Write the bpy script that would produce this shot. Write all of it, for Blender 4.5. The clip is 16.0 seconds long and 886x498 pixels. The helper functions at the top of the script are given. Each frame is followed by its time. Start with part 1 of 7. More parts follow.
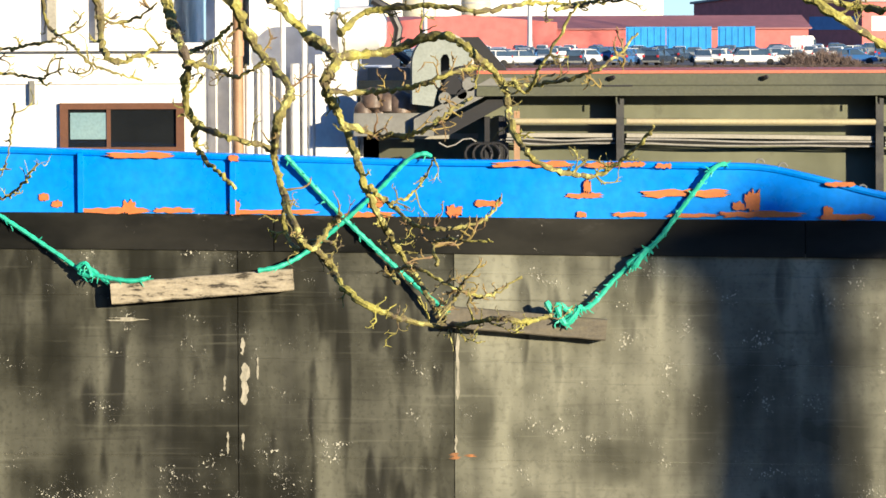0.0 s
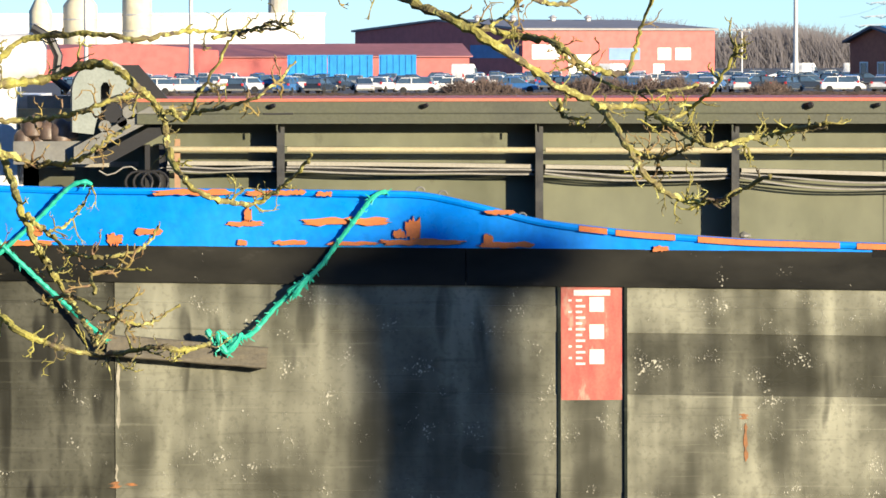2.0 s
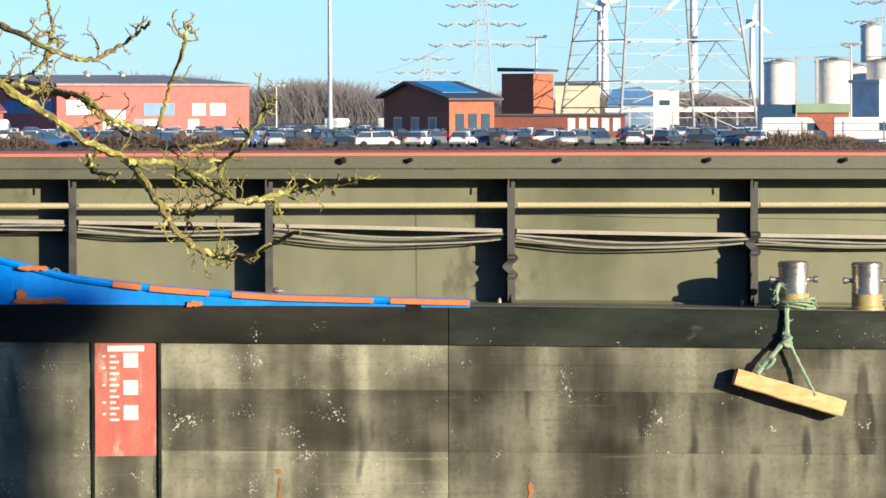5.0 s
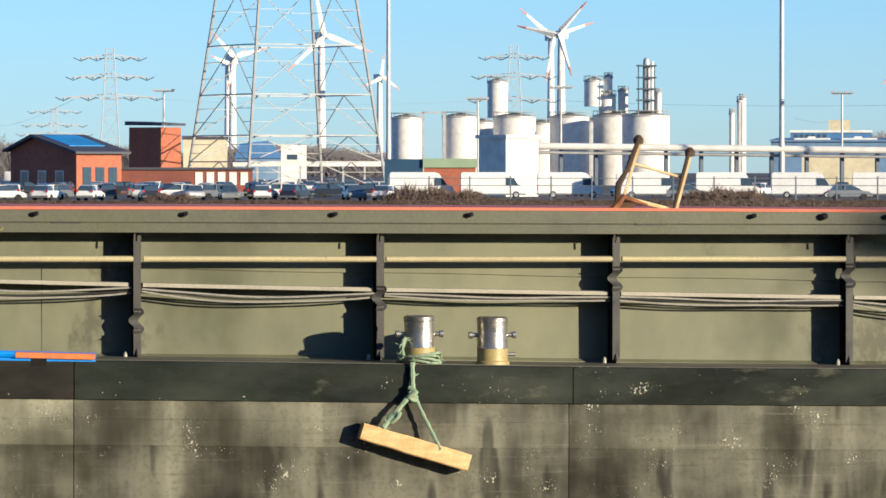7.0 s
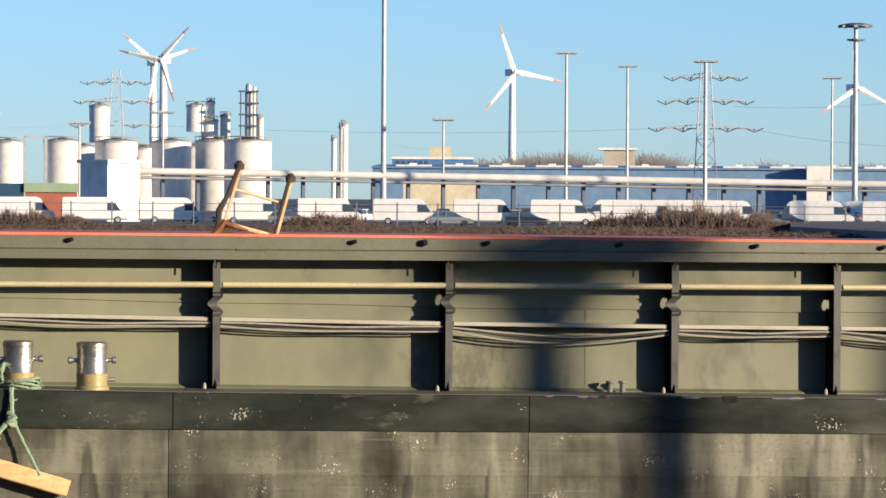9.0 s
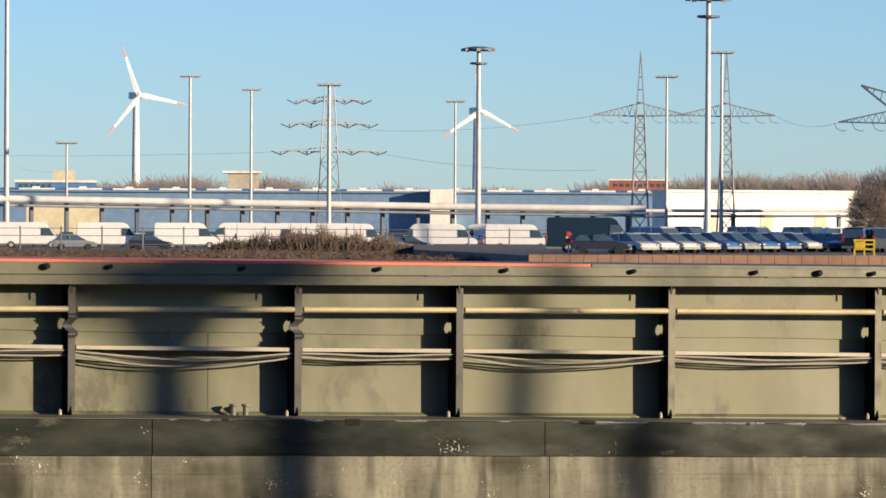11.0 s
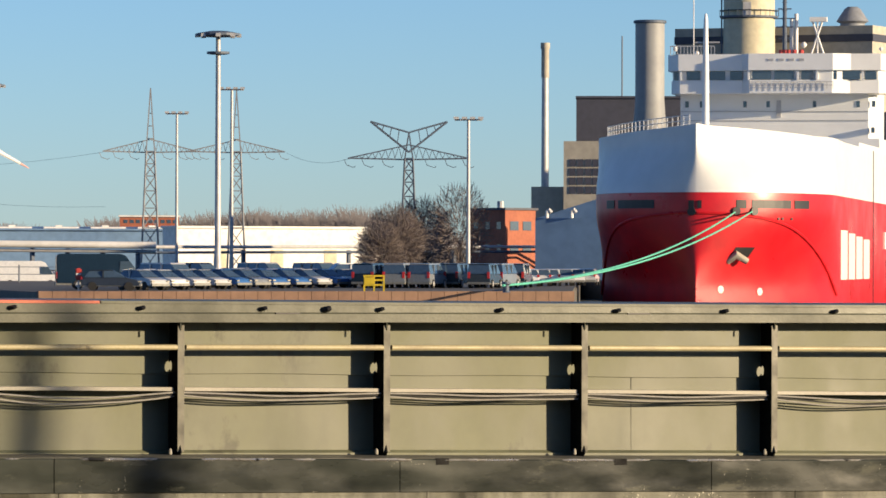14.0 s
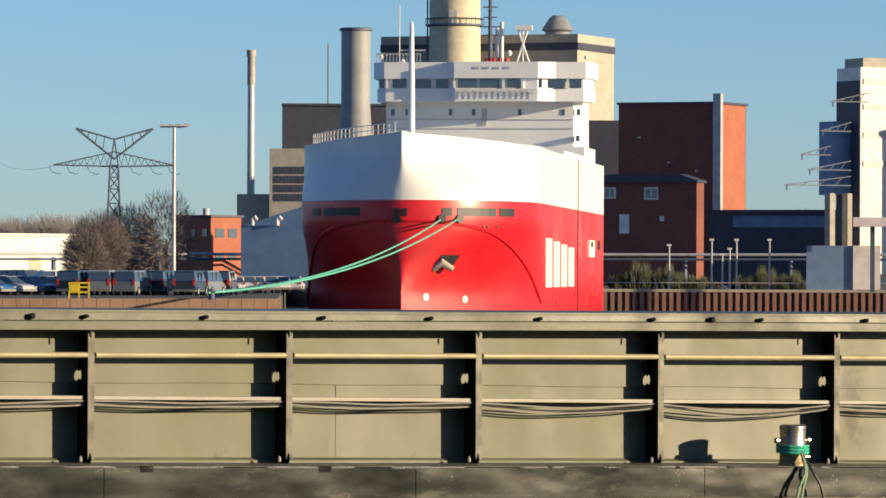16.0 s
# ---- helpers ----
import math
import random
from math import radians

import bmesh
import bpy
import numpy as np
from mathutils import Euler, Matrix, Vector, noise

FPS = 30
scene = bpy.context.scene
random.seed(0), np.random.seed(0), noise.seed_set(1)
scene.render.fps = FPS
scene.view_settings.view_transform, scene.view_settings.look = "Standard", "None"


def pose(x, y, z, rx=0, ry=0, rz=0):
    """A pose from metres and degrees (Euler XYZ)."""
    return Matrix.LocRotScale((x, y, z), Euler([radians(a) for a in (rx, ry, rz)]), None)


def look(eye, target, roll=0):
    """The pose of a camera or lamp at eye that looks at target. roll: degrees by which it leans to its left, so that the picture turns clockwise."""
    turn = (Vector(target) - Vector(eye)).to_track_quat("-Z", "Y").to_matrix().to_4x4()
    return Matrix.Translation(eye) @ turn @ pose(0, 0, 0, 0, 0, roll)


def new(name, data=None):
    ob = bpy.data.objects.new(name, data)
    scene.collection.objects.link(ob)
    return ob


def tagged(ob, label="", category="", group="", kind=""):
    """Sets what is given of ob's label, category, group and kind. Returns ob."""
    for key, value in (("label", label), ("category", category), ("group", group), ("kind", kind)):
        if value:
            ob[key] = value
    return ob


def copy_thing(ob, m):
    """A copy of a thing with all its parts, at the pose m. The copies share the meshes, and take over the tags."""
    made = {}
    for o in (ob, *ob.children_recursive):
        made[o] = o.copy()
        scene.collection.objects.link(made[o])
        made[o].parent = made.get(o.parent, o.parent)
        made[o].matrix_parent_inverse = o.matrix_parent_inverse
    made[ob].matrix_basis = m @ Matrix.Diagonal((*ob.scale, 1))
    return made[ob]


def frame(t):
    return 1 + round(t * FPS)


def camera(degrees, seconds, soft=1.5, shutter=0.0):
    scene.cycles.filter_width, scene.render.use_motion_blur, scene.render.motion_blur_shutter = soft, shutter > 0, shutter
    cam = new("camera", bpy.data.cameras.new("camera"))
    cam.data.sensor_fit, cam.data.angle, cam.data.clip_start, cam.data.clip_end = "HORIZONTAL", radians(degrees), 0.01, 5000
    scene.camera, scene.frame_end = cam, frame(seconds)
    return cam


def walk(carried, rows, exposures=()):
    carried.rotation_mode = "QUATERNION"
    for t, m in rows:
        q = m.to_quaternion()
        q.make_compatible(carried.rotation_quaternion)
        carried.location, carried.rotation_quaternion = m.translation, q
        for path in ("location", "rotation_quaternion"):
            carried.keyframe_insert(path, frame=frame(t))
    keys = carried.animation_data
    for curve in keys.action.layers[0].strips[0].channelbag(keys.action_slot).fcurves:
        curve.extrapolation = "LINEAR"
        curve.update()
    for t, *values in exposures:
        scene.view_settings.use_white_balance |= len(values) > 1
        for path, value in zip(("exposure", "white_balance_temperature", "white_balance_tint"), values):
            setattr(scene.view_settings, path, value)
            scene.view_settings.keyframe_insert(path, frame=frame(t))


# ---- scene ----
# One turn of the camera on a near bank: bearings b and rises e are counted in 1/8700 of a radian.
UNIT, ZERO, EYE, LEVEL = 8700.0, -0.038, 6.0, 378.0
cam = camera(10.3, 16.0, soft=1.6)
ROWS = [  # seconds, turn to the right, tilt, roll
    (0.0, -0.000, -2.489, -0.244),
    (0.5, 1.070, -2.469, -0.220),
    (1.0, 1.953, -2.404, -0.182),
    (1.5, 2.900, -2.306, -0.071),
    (2.0, 3.945, -2.176, -0.173),
    (2.5, 5.000, -2.017, -0.106),
    (3.0, 5.881, -1.873, -0.223),
    (3.5, 6.704, -1.772, -0.253),
    (3.7, 7.046, -1.740, -0.152),
    (5.8, 11.001, -1.351, -0.259),
    (6.0, 11.449, -1.280, -0.212),
    (6.5, 12.576, -1.096, -0.175),
    (7.0, 13.706, -0.923, 0.020),
    (7.5, 14.845, -0.819, 0.112),
    (8.0, 16.004, -0.749, 0.182),
    (8.5, 17.181, -0.678, 0.220),
    (9.0, 18.346, -0.611, 0.318),
    (9.2, 18.779, -0.578, 0.284),
    (11.3, 23.417, -0.302, 0.220),
    (11.5, 23.892, -0.295, 0.168),
    (12.0, 25.101, -0.238, 0.097),
    (12.5, 25.983, -0.149, 0.045),
    (13.0, 26.790, -0.042, 0.113),
    (13.5, 27.546, 0.058, 0.127),
    (14.0, 28.425, 0.123, 0.137),
    (14.5, 29.182, 0.175, 0.050),
    (15.0, 30.044, 0.205, 0.005),
    (15.5, 30.840, 0.207, 0.070),
    (16.0, 31.854, 0.220, 0.223),
]
ARM = 0.15  # the lens stands this far in front of the turning axis
path = []
for t, turn, tilt, roll in ROWS:
    a = ZERO + radians(turn)
    path.append((t, pose(ARM * math.sin(a), ARM * (math.cos(a) - 1), EYE, 0, 0, -math.degrees(a)) @ pose(0, 0, 0, 90 + tilt) @ pose(0, 0, 0, 0, 0, roll)))
EXPOSURES = [(0.0, 1.2, 6050, 11), (3.5, 1.25, 6050, 11), (6.0, 0.9, 6000, 10), (9.0, 0.82, 6250, 15), (11.5, 0.82, 6800, 16), (16.0, 0.66, 6850, 14)]
walk(cam, path, EXPOSURES)

# ---- sky and sun ----
SUN_AZ, SUN_EL = radians(42), radians(10.5)
to_sun = Vector((math.sin(SUN_AZ) * math.cos(SUN_EL), -math.cos(SUN_AZ) * math.cos(SUN_EL), math.sin(SUN_EL)))
world = bpy.data.worlds.new("sky")
scene.world = world
world.use_nodes = True
wn = world.node_tree
sky = wn.nodes.new("ShaderNodeTexSky")
sky.sky_type, sky.sun_disc = "NISHITA", False
sky.sun_elevation, sky.sun_rotation = SUN_EL, math.pi - SUN_AZ
sky.air_density, sky.dust_density, sky.ozone_density = 0.7, 0.15, 4.5
wn.nodes["Background"].inputs[1].default_value = 0.1
wn.links.new(sky.outputs[0], wn.nodes["Background"].inputs[0])
sun = new("sun", bpy.data.lights.new("sun", "SUN"))
sun.data.energy, sun.data.angle, sun.data.color = 5.0, radians(0.55), (1.0, 0.82, 0.54)
sun.matrix_world = look(to_sun * 100, (0, 0, 0))


# ---- materials ----
def material(name, colour, second=None, rough=0.6, metal=0.0, scale=3.0, stretch=(1, 1, 1), bump=0.0, grain=40.0, mix=0.5, third=None, third_at=0.62, third_scale=1.3, vary=0.0, spec=0.5, chip_glints=None, fleck=0.35):
    """A base colour broken up at two scales, with an optional third colour in patches and fine relief."""
    m = bpy.data.materials.new(name)
    m.use_nodes = True
    t, b = m.node_tree, m.node_tree.nodes["Principled BSDF"]

    def node(kind, **values):
        n = t.nodes.new(kind)
        for k, v in values.items():
            n.inputs[k].default_value = v
        return n
    geo = t.nodes.new("ShaderNodeNewGeometry")
    stretched = t.nodes.new("ShaderNodeMapping")
    stretched.inputs["Scale"].default_value = stretch
    t.links.new(geo.outputs["Position"], stretched.inputs["Vector"])
    big = node("ShaderNodeTexNoise", Scale=scale, Detail=5.0, Roughness=0.6)
    fine = node("ShaderNodeTexNoise", Scale=grain, Detail=3.0)
    t.links.new(stretched.outputs[0], big.inputs["Vector"])
    t.links.new(geo.outputs["Position"], fine.inputs["Vector"])
    second = second or tuple(c * 0.78 for c in colour)
    ramp = node("ShaderNodeMapRange")
    ramp.inputs["From Min"].default_value, ramp.inputs["From Max"].default_value = 0.5 - 0.35 * mix, 0.5 + 0.35 * mix
    t.links.new(big.outputs["Fac"], ramp.inputs["Value"])
    blend = t.nodes.new("ShaderNodeMix")
    blend.data_type = "RGBA"
    blend.inputs[6].default_value, blend.inputs[7].default_value = (*colour, 1), (*second, 1)
    t.links.new(ramp.outputs[0], blend.inputs[0])
    out = blend.outputs[2]
    if third:
        patch = node("ShaderNodeTexNoise", Scale=third_scale, Detail=6.0, Roughness=0.65)
        t.links.new(stretched.outputs[0], patch.inputs["Vector"])
        cut = node("ShaderNodeMapRange")
        cut.inputs["From Min"].default_value, cut.inputs["From Max"].default_value = third_at, third_at + 0.06
        t.links.new(patch.outputs["Fac"], cut.inputs["Value"])
        over = t.nodes.new("ShaderNodeMix")
        over.data_type = "RGBA"
        over.inputs[7].default_value = (*third, 1)
        t.links.new(cut.outputs[0], over.inputs[0])
        t.links.new(out, over.inputs[6])
        out = over.outputs[2]
    # One tint in flecks: chipped paint and glints put into the colour.
    if chip_glints:
        tint, chip_scale, chip_at = chip_glints
        flake = node("ShaderNodeTexNoise", Scale=chip_scale, Detail=2.0, Roughness=0.5)
        t.links.new(geo.outputs["Position"], flake.inputs["Vector"])
        where = node("ShaderNodeTexNoise", Scale=chip_scale * 0.08, Detail=2.0)
        t.links.new(geo.outputs["Position"], where.inputs["Vector"])
        total = t.nodes.new("ShaderNodeMath")
        t.links.new(flake.outputs["Fac"], total.inputs[0])
        t.links.new(where.outputs["Fac"], total.inputs[1])
        edge = node("ShaderNodeMapRange")
        edge.inputs["From Min"].default_value, edge.inputs["From Max"].default_value = chip_at, chip_at + 0.04
        t.links.new(total.outputs[0], edge.inputs["Value"])
        flaked = t.nodes.new("ShaderNodeMix")
        flaked.data_type = "RGBA"
        flaked.inputs[7].default_value = (*tint, 1)
        t.links.new(edge.outputs[0], flaked.inputs[0])
        t.links.new(out, flaked.inputs[6])
        out = flaked.outputs[2]
    speck = t.nodes.new("ShaderNodeMix")
    speck.data_type, speck.blend_type = "RGBA", "MULTIPLY"
    speck.inputs[0].default_value = fleck
    level = node("ShaderNodeMapRange")
    level.inputs["From Min"].default_value, level.inputs["From Max"].default_value = 0.3, 0.65
    level.inputs["To Min"].default_value = 0.45
    t.links.new(fine.outputs["Fac"], level.inputs["Value"])
    t.links.new(out, speck.inputs[6])
    t.links.new(level.outputs[0], speck.inputs[7])
    out = speck.outputs[2]
    if vary:
        info = t.nodes.new("ShaderNodeObjectInfo")
        span = node("ShaderNodeMapRange")
        span.inputs["To Min"].default_value, span.inputs["To Max"].default_value = 1 - vary, 1 + vary
        t.links.new(info.outputs["Random"], span.inputs["Value"])
        hsv = t.nodes.new("ShaderNodeHueSaturation")
        t.links.new(span.outputs[0], hsv.inputs["Value"])
        t.links.new(out, hsv.inputs["Color"])
        out = hsv.outputs[0]
    t.links.new(out, b.inputs["Base Color"])
    b.inputs["Roughness"].default_value, b.inputs["Metallic"].default_value = rough, metal
    if bump:
        sheen = node("ShaderNodeMapRange")
        sheen.inputs["From Min"].default_value, sheen.inputs["From Max"].default_value = 0.35, 0.65
        sheen.inputs["To Min"].default_value, sheen.inputs["To Max"].default_value = rough * 0.72, min(1.0, rough * 1.3)
        t.links.new(big.outputs["Fac"], sheen.inputs["Value"])
        t.links.new(sheen.outputs[0], b.inputs["Roughness"])
    b.inputs["Specular IOR Level"].default_value = spec
    if bump:
        bmp = node("ShaderNodeBump", Strength=0.6, Distance=bump)
        add = t.nodes.new("ShaderNodeMath")
        dents = big
        if fleck <= 0.2:
            dents = node("ShaderNodeTexNoise", Scale=scale * 1.6, Detail=1.0, Roughness=0.4)
            t.links.new(stretched.outputs[0], dents.inputs["Vector"])
        t.links.new(dents.outputs["Fac"], add.inputs[0])
        small = t.nodes.new("ShaderNodeMath")
        small.operation = "MULTIPLY"
        small.inputs[1].default_value = 0.25 if fleck > 0.2 else 0.012
        t.links.new(fine.outputs["Fac"], small.inputs[0])
        t.links.new(small.outputs[0], add.inputs[1])
        t.links.new(add.outputs[0], bmp.inputs["Height"])
        t.links.new(bmp.outputs[0], b.inputs["Normal"])
    return m


M = {}
def hull_paint(name, dark, mid, pale, tar=0.5):
    """Worn side paint: run-down streaks between the frames, broad blotches, rub lines along the side and clustered pale
    flecks for chipped paint and glints.
    """
    m = bpy.data.materials.new(name)
    m.use_nodes = True
    t, b = m.node_tree, m.node_tree.nodes["Principled BSDF"]
    geo = t.nodes.new("ShaderNodeNewGeometry")

    def noise(stretch, detail, rough=0.55):
        mp = t.nodes.new("ShaderNodeMapping")
        mp.inputs["Scale"].default_value = stretch
        n = t.nodes.new("ShaderNodeTexNoise")
        n.inputs["Scale"].default_value, n.inputs["Detail"].default_value, n.inputs["Roughness"].default_value = 1.0, detail, rough
        t.links.new(geo.outputs["Position"], mp.inputs["Vector"])
        t.links.new(mp.outputs[0], n.inputs["Vector"])
        return n.outputs["Fac"]

    def math_node(op, a, c):
        n = t.nodes.new("ShaderNodeMath")
        n.operation = op
        for k, v in enumerate((a, c)):
            if isinstance(v, float):
                n.inputs[k].default_value = v
            else:
                t.links.new(v, n.inputs[k])
        return n.outputs[0]

    def span(v, lo, hi):
        n = t.nodes.new("ShaderNodeMapRange")
        n.interpolation_type = "SMOOTHSTEP"
        n.inputs["From Min"].default_value, n.inputs["From Max"].default_value = lo, hi
        t.links.new(v, n.inputs["Value"])
        return n.outputs[0]

    def over(fac, base, top):
        n = t.nodes.new("ShaderNodeMix")
        n.data_type = "RGBA"
        for k, v in ((0, fac), (6, base), (7, top)):
            if isinstance(v, tuple):
                n.inputs[k].default_value = (*v, 1)
            else:
                t.links.new(v, n.inputs[k])
        return n.outputs[2]

    streak, blot = noise((2.1, 1, 0.3), 2.5), noise((1.0, 1, 1.3), 3.0)
    sharp = noise((4.6, 1, 1.1), 2.0, 0.4)
    rub, fine, chip, where = noise((0.9, 1, 26), 3.0), noise((22, 8, 22), 3.0), noise((52, 20, 40), 2.0, 0.5), noise((2.6, 1, 3.4), 2.0)
    run = math_node("ADD", math_node("MULTIPLY", streak, 0.55), math_node("MULTIPLY", blot, 0.45))
    out = over(span(run, 0.36, 0.64), dark, mid)
    out = over(span(math_node("ADD", math_node("MULTIPLY", sharp, 0.5), math_node("MULTIPLY", streak, 0.5)), tar + 0.02, tar + 0.09), out, tuple(c * 1.15 for c in dark))
    out = over(math_node("MULTIPLY", span(streak, 0.56, 0.72), 0.7), out, pale)
    out = over(math_node("MULTIPLY", span(rub, 0.60, 0.75), 0.2), out, pale)
    out = over(math_node("MULTIPLY", span(rub, 0.40, 0.28), 0.3), out, dark)
    out = over(math_node("MULTIPLY", span(fine, 0.50, 0.68), 0.28), out, dark)
    flake = math_node("ADD", chip, where)
    # Pale flecks read as chipped paint and as painted glints.
    out = over(span(flake, 1.31, 1.35), out, (0.40, 0.39, 0.32))
    t.links.new(out, b.inputs["Base Color"])
    gloss = t.nodes.new("ShaderNodeMapRange")
    gloss.inputs["From Min"].default_value, gloss.inputs["From Max"].default_value = 0.35, 0.65
    gloss.inputs["To Min"].default_value, gloss.inputs["To Max"].default_value = 0.26, 0.48
    t.links.new(blot, gloss.inputs["Value"])
    t.links.new(gloss.outputs[0], b.inputs["Roughness"])
    b.inputs["Specular IOR Level"].default_value = 0.27
    bmp = t.nodes.new("ShaderNodeBump")
    bmp.inputs["Strength"].default_value, bmp.inputs["Distance"].default_value = 0.6, 0.03
    relief = math_node("ADD", math_node("MULTIPLY", sharp, 0.9), math_node("MULTIPLY", span(flake, 1.2, 1.34), 0.14))
    t.links.new(math_node("ADD", relief, math_node("MULTIPLY", rub, 0.07)), bmp.inputs["Height"])
    t.links.new(bmp.outputs[0], b.inputs["Normal"])
    return m


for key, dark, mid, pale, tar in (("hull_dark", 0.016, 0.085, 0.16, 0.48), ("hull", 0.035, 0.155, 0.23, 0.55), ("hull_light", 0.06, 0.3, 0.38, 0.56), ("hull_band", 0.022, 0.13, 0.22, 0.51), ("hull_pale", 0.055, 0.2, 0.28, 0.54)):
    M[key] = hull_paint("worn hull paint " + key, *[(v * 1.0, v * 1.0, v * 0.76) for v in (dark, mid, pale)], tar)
# Strake flecks also paint in the bright glints along the plates.
M["strake"] = material("black strake paint", (0.0065, 0.0085, 0.008), (0.027, 0.034, 0.027), rough=0.27, scale=0.9, stretch=(0.7, 1, 1.8), bump=0.05, grain=18, mix=0.6, third=(0.06, 0.063, 0.048), third_at=0.61, third_scale=1.4, chip_glints=((0.36, 0.35, 0.3), 40, 1.33), fleck=0.15, spec=0.3)
# Darker, duller tone for the strake plates near the stern.
M["strake_dark"] = material("darker black strake paint", (0.005, 0.0055, 0.0055), (0.022, 0.021, 0.016), rough=0.42, scale=0.9, stretch=(0.7, 1, 1.8), bump=0.03, grain=18, mix=0.6, third=(0.032, 0.031, 0.026), third_at=0.63, third_scale=1.4, chip_glints=((0.3, 0.29, 0.25), 40, 1.35), fleck=0.15, spec=0.2)
M["deck"] = material("grey deck paint", (0.12, 0.115, 0.09), rough=0.6, scale=2, bump=0.004)
M["coaming"] = material("olive grey coaming paint", (0.082, 0.088, 0.056), (0.155, 0.163, 0.103), rough=0.5, scale=0.8, bump=0.035, grain=9, mix=0.55, third=(0.07, 0.072, 0.047), third_at=0.6, third_scale=1.1, stretch=(1, 1, 0.6), fleck=0.1)
M["rail"] = material("olive grey rail paint", (0.104, 0.109, 0.071), (0.062, 0.066, 0.046), rough=0.48, scale=1.2, bump=0.006)
# Near-black base puts the shade on the plates into their colour.
M["bracket"] = material("bracket paint blackened for shade", (0.006, 0.0065, 0.007), (0.01, 0.01, 0.01), rough=0.6, scale=4, bump=0.004, spec=0.12)
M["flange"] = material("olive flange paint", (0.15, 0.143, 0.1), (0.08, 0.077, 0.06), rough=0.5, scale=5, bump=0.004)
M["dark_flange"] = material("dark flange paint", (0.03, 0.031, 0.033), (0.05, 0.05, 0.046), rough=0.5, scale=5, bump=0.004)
M["pipe"] = material("cream pipe paint", (0.48, 0.43, 0.25), (0.36, 0.31, 0.2), rough=0.5, scale=2, bump=0.003, third=(0.07, 0.06, 0.045), third_at=0.66, third_scale=1.5)
M["conduit"] = material("galvanised conduit", (0.36, 0.34, 0.28), rough=0.5, scale=3)
M["cable"] = material("grey cable sheath", (0.33, 0.32, 0.29), rough=0.5, scale=9)
M["black_cable"] = material("black cable sheath", (0.03, 0.03, 0.03), rough=0.5)
M["red_edge"] = material("red primer edge", (0.62, 0.13, 0.07), (0.5, 0.16, 0.1), rough=0.6, scale=1.5)
M["blue"] = material("blue bulwark paint", (0.004, 0.20, 0.78), (0.006, 0.25, 0.86), rough=0.33, scale=0.9, bump=0.012, grain=12)
M["orange"] = material("orange rust primer", (0.55, 0.16, 0.03), (0.42, 0.13, 0.04), rough=0.6, scale=6)
M["white"] = material("white ship paint", (0.80, 0.79, 0.76), (0.74, 0.72, 0.68), rough=0.4, scale=1.5, bump=0.004, grain=8)
M["brown_frame"] = material("brown window frame", (0.14, 0.06, 0.03), rough=0.5, scale=9)
M["glass"] = material("dark window glass", (0.012, 0.014, 0.016), rough=0.06)
M["curtain"] = material("pale blue blind", (0.16, 0.27, 0.3), (0.2, 0.31, 0.33), rough=0.7)
M["dark"] = material("black steel", (0.02, 0.02, 0.022), rough=0.5)
M["grey_steel"] = material("grey painted steel", (0.22, 0.22, 0.2), (0.14, 0.14, 0.13), rough=0.5, scale=5, bump=0.003)
M["guard"] = material("grey green guard paint", (0.30, 0.33, 0.30), (0.25, 0.28, 0.25), rough=0.5, scale=5)
M["rust_pipe"] = material("tan painted pipe", (0.40, 0.25, 0.14), (0.3, 0.17, 0.09), rough=0.6, scale=4)
M["bollard"] = material("worn bare steel", (0.52, 0.5, 0.46), (0.38, 0.35, 0.30), rough=0.32, metal=0.85, scale=6, stretch=(1, 1, 3), bump=0.003)
M["bollard_foot"] = material("yellowed bollard paint", (0.42, 0.34, 0.14), (0.28, 0.22, 0.1), rough=0.5, scale=7, bump=0.003)
M["rope"] = material("green polypropylene rope", (0.03, 0.50, 0.33), (0.02, 0.36, 0.25), rough=0.6, scale=18, bump=0.01)
M["old_rope"] = material("faded green rope", (0.16, 0.30, 0.20), (0.30, 0.34, 0.24), rough=0.8, scale=25, bump=0.01)
M["timber"] = material("fresh sawn timber", (0.68, 0.47, 0.23), (0.54, 0.34, 0.15), rough=0.75, scale=3, stretch=(1, 1, 6), bump=0.008, third=(0.10, 0.07, 0.045), third_at=0.66)
M["old_timber"] = material("pale weathered timber", (0.40, 0.35, 0.25), (0.2, 0.17, 0.12), rough=0.8, scale=5, stretch=(1, 1, 4), bump=0.012, third=(0.05, 0.042, 0.03), third_at=0.54, third_scale=5)
M["dark_timber"] = material("tarred timber", (0.09, 0.08, 0.06), (0.16, 0.14, 0.10), rough=0.8, scale=4, stretch=(1, 1, 4), bump=0.012)
M["draft_red"] = material("faded red marking", (0.46, 0.07, 0.06), (0.40, 0.15, 0.11), rough=0.55, scale=2.5, stretch=(2, 1, 0.7), third=(0.40, 0.25, 0.19), third_at=0.54, third_scale=2.2)
M["mark_white"] = material("white marking paint", (0.75, 0.72, 0.68), rough=0.6, scale=9)
M["bark"] = material("lichen covered bark", (0.10, 0.075, 0.05), (0.34, 0.315, 0.07), rough=0.95, scale=9, bump=0.04, grain=70, mix=0.4, third=(0.46, 0.46, 0.15), third_at=0.55, third_scale=26)
M["twig"] = material("brown twig bark", (0.20, 0.12, 0.07), (0.30, 0.24, 0.07), rough=0.9, scale=14, bump=0.01)
M["prop"] = material("chipped yellow steel", (0.58, 0.47, 0.26), (0.42, 0.3, 0.16), rough=0.6, scale=8, bump=0.004, third=(0.08, 0.05, 0.035), third_at=0.6)
M["old_rust"] = material("dark rusted steel", (0.035, 0.024, 0.016), (0.09, 0.045, 0.022), rough=0.8, scale=9, bump=0.006)
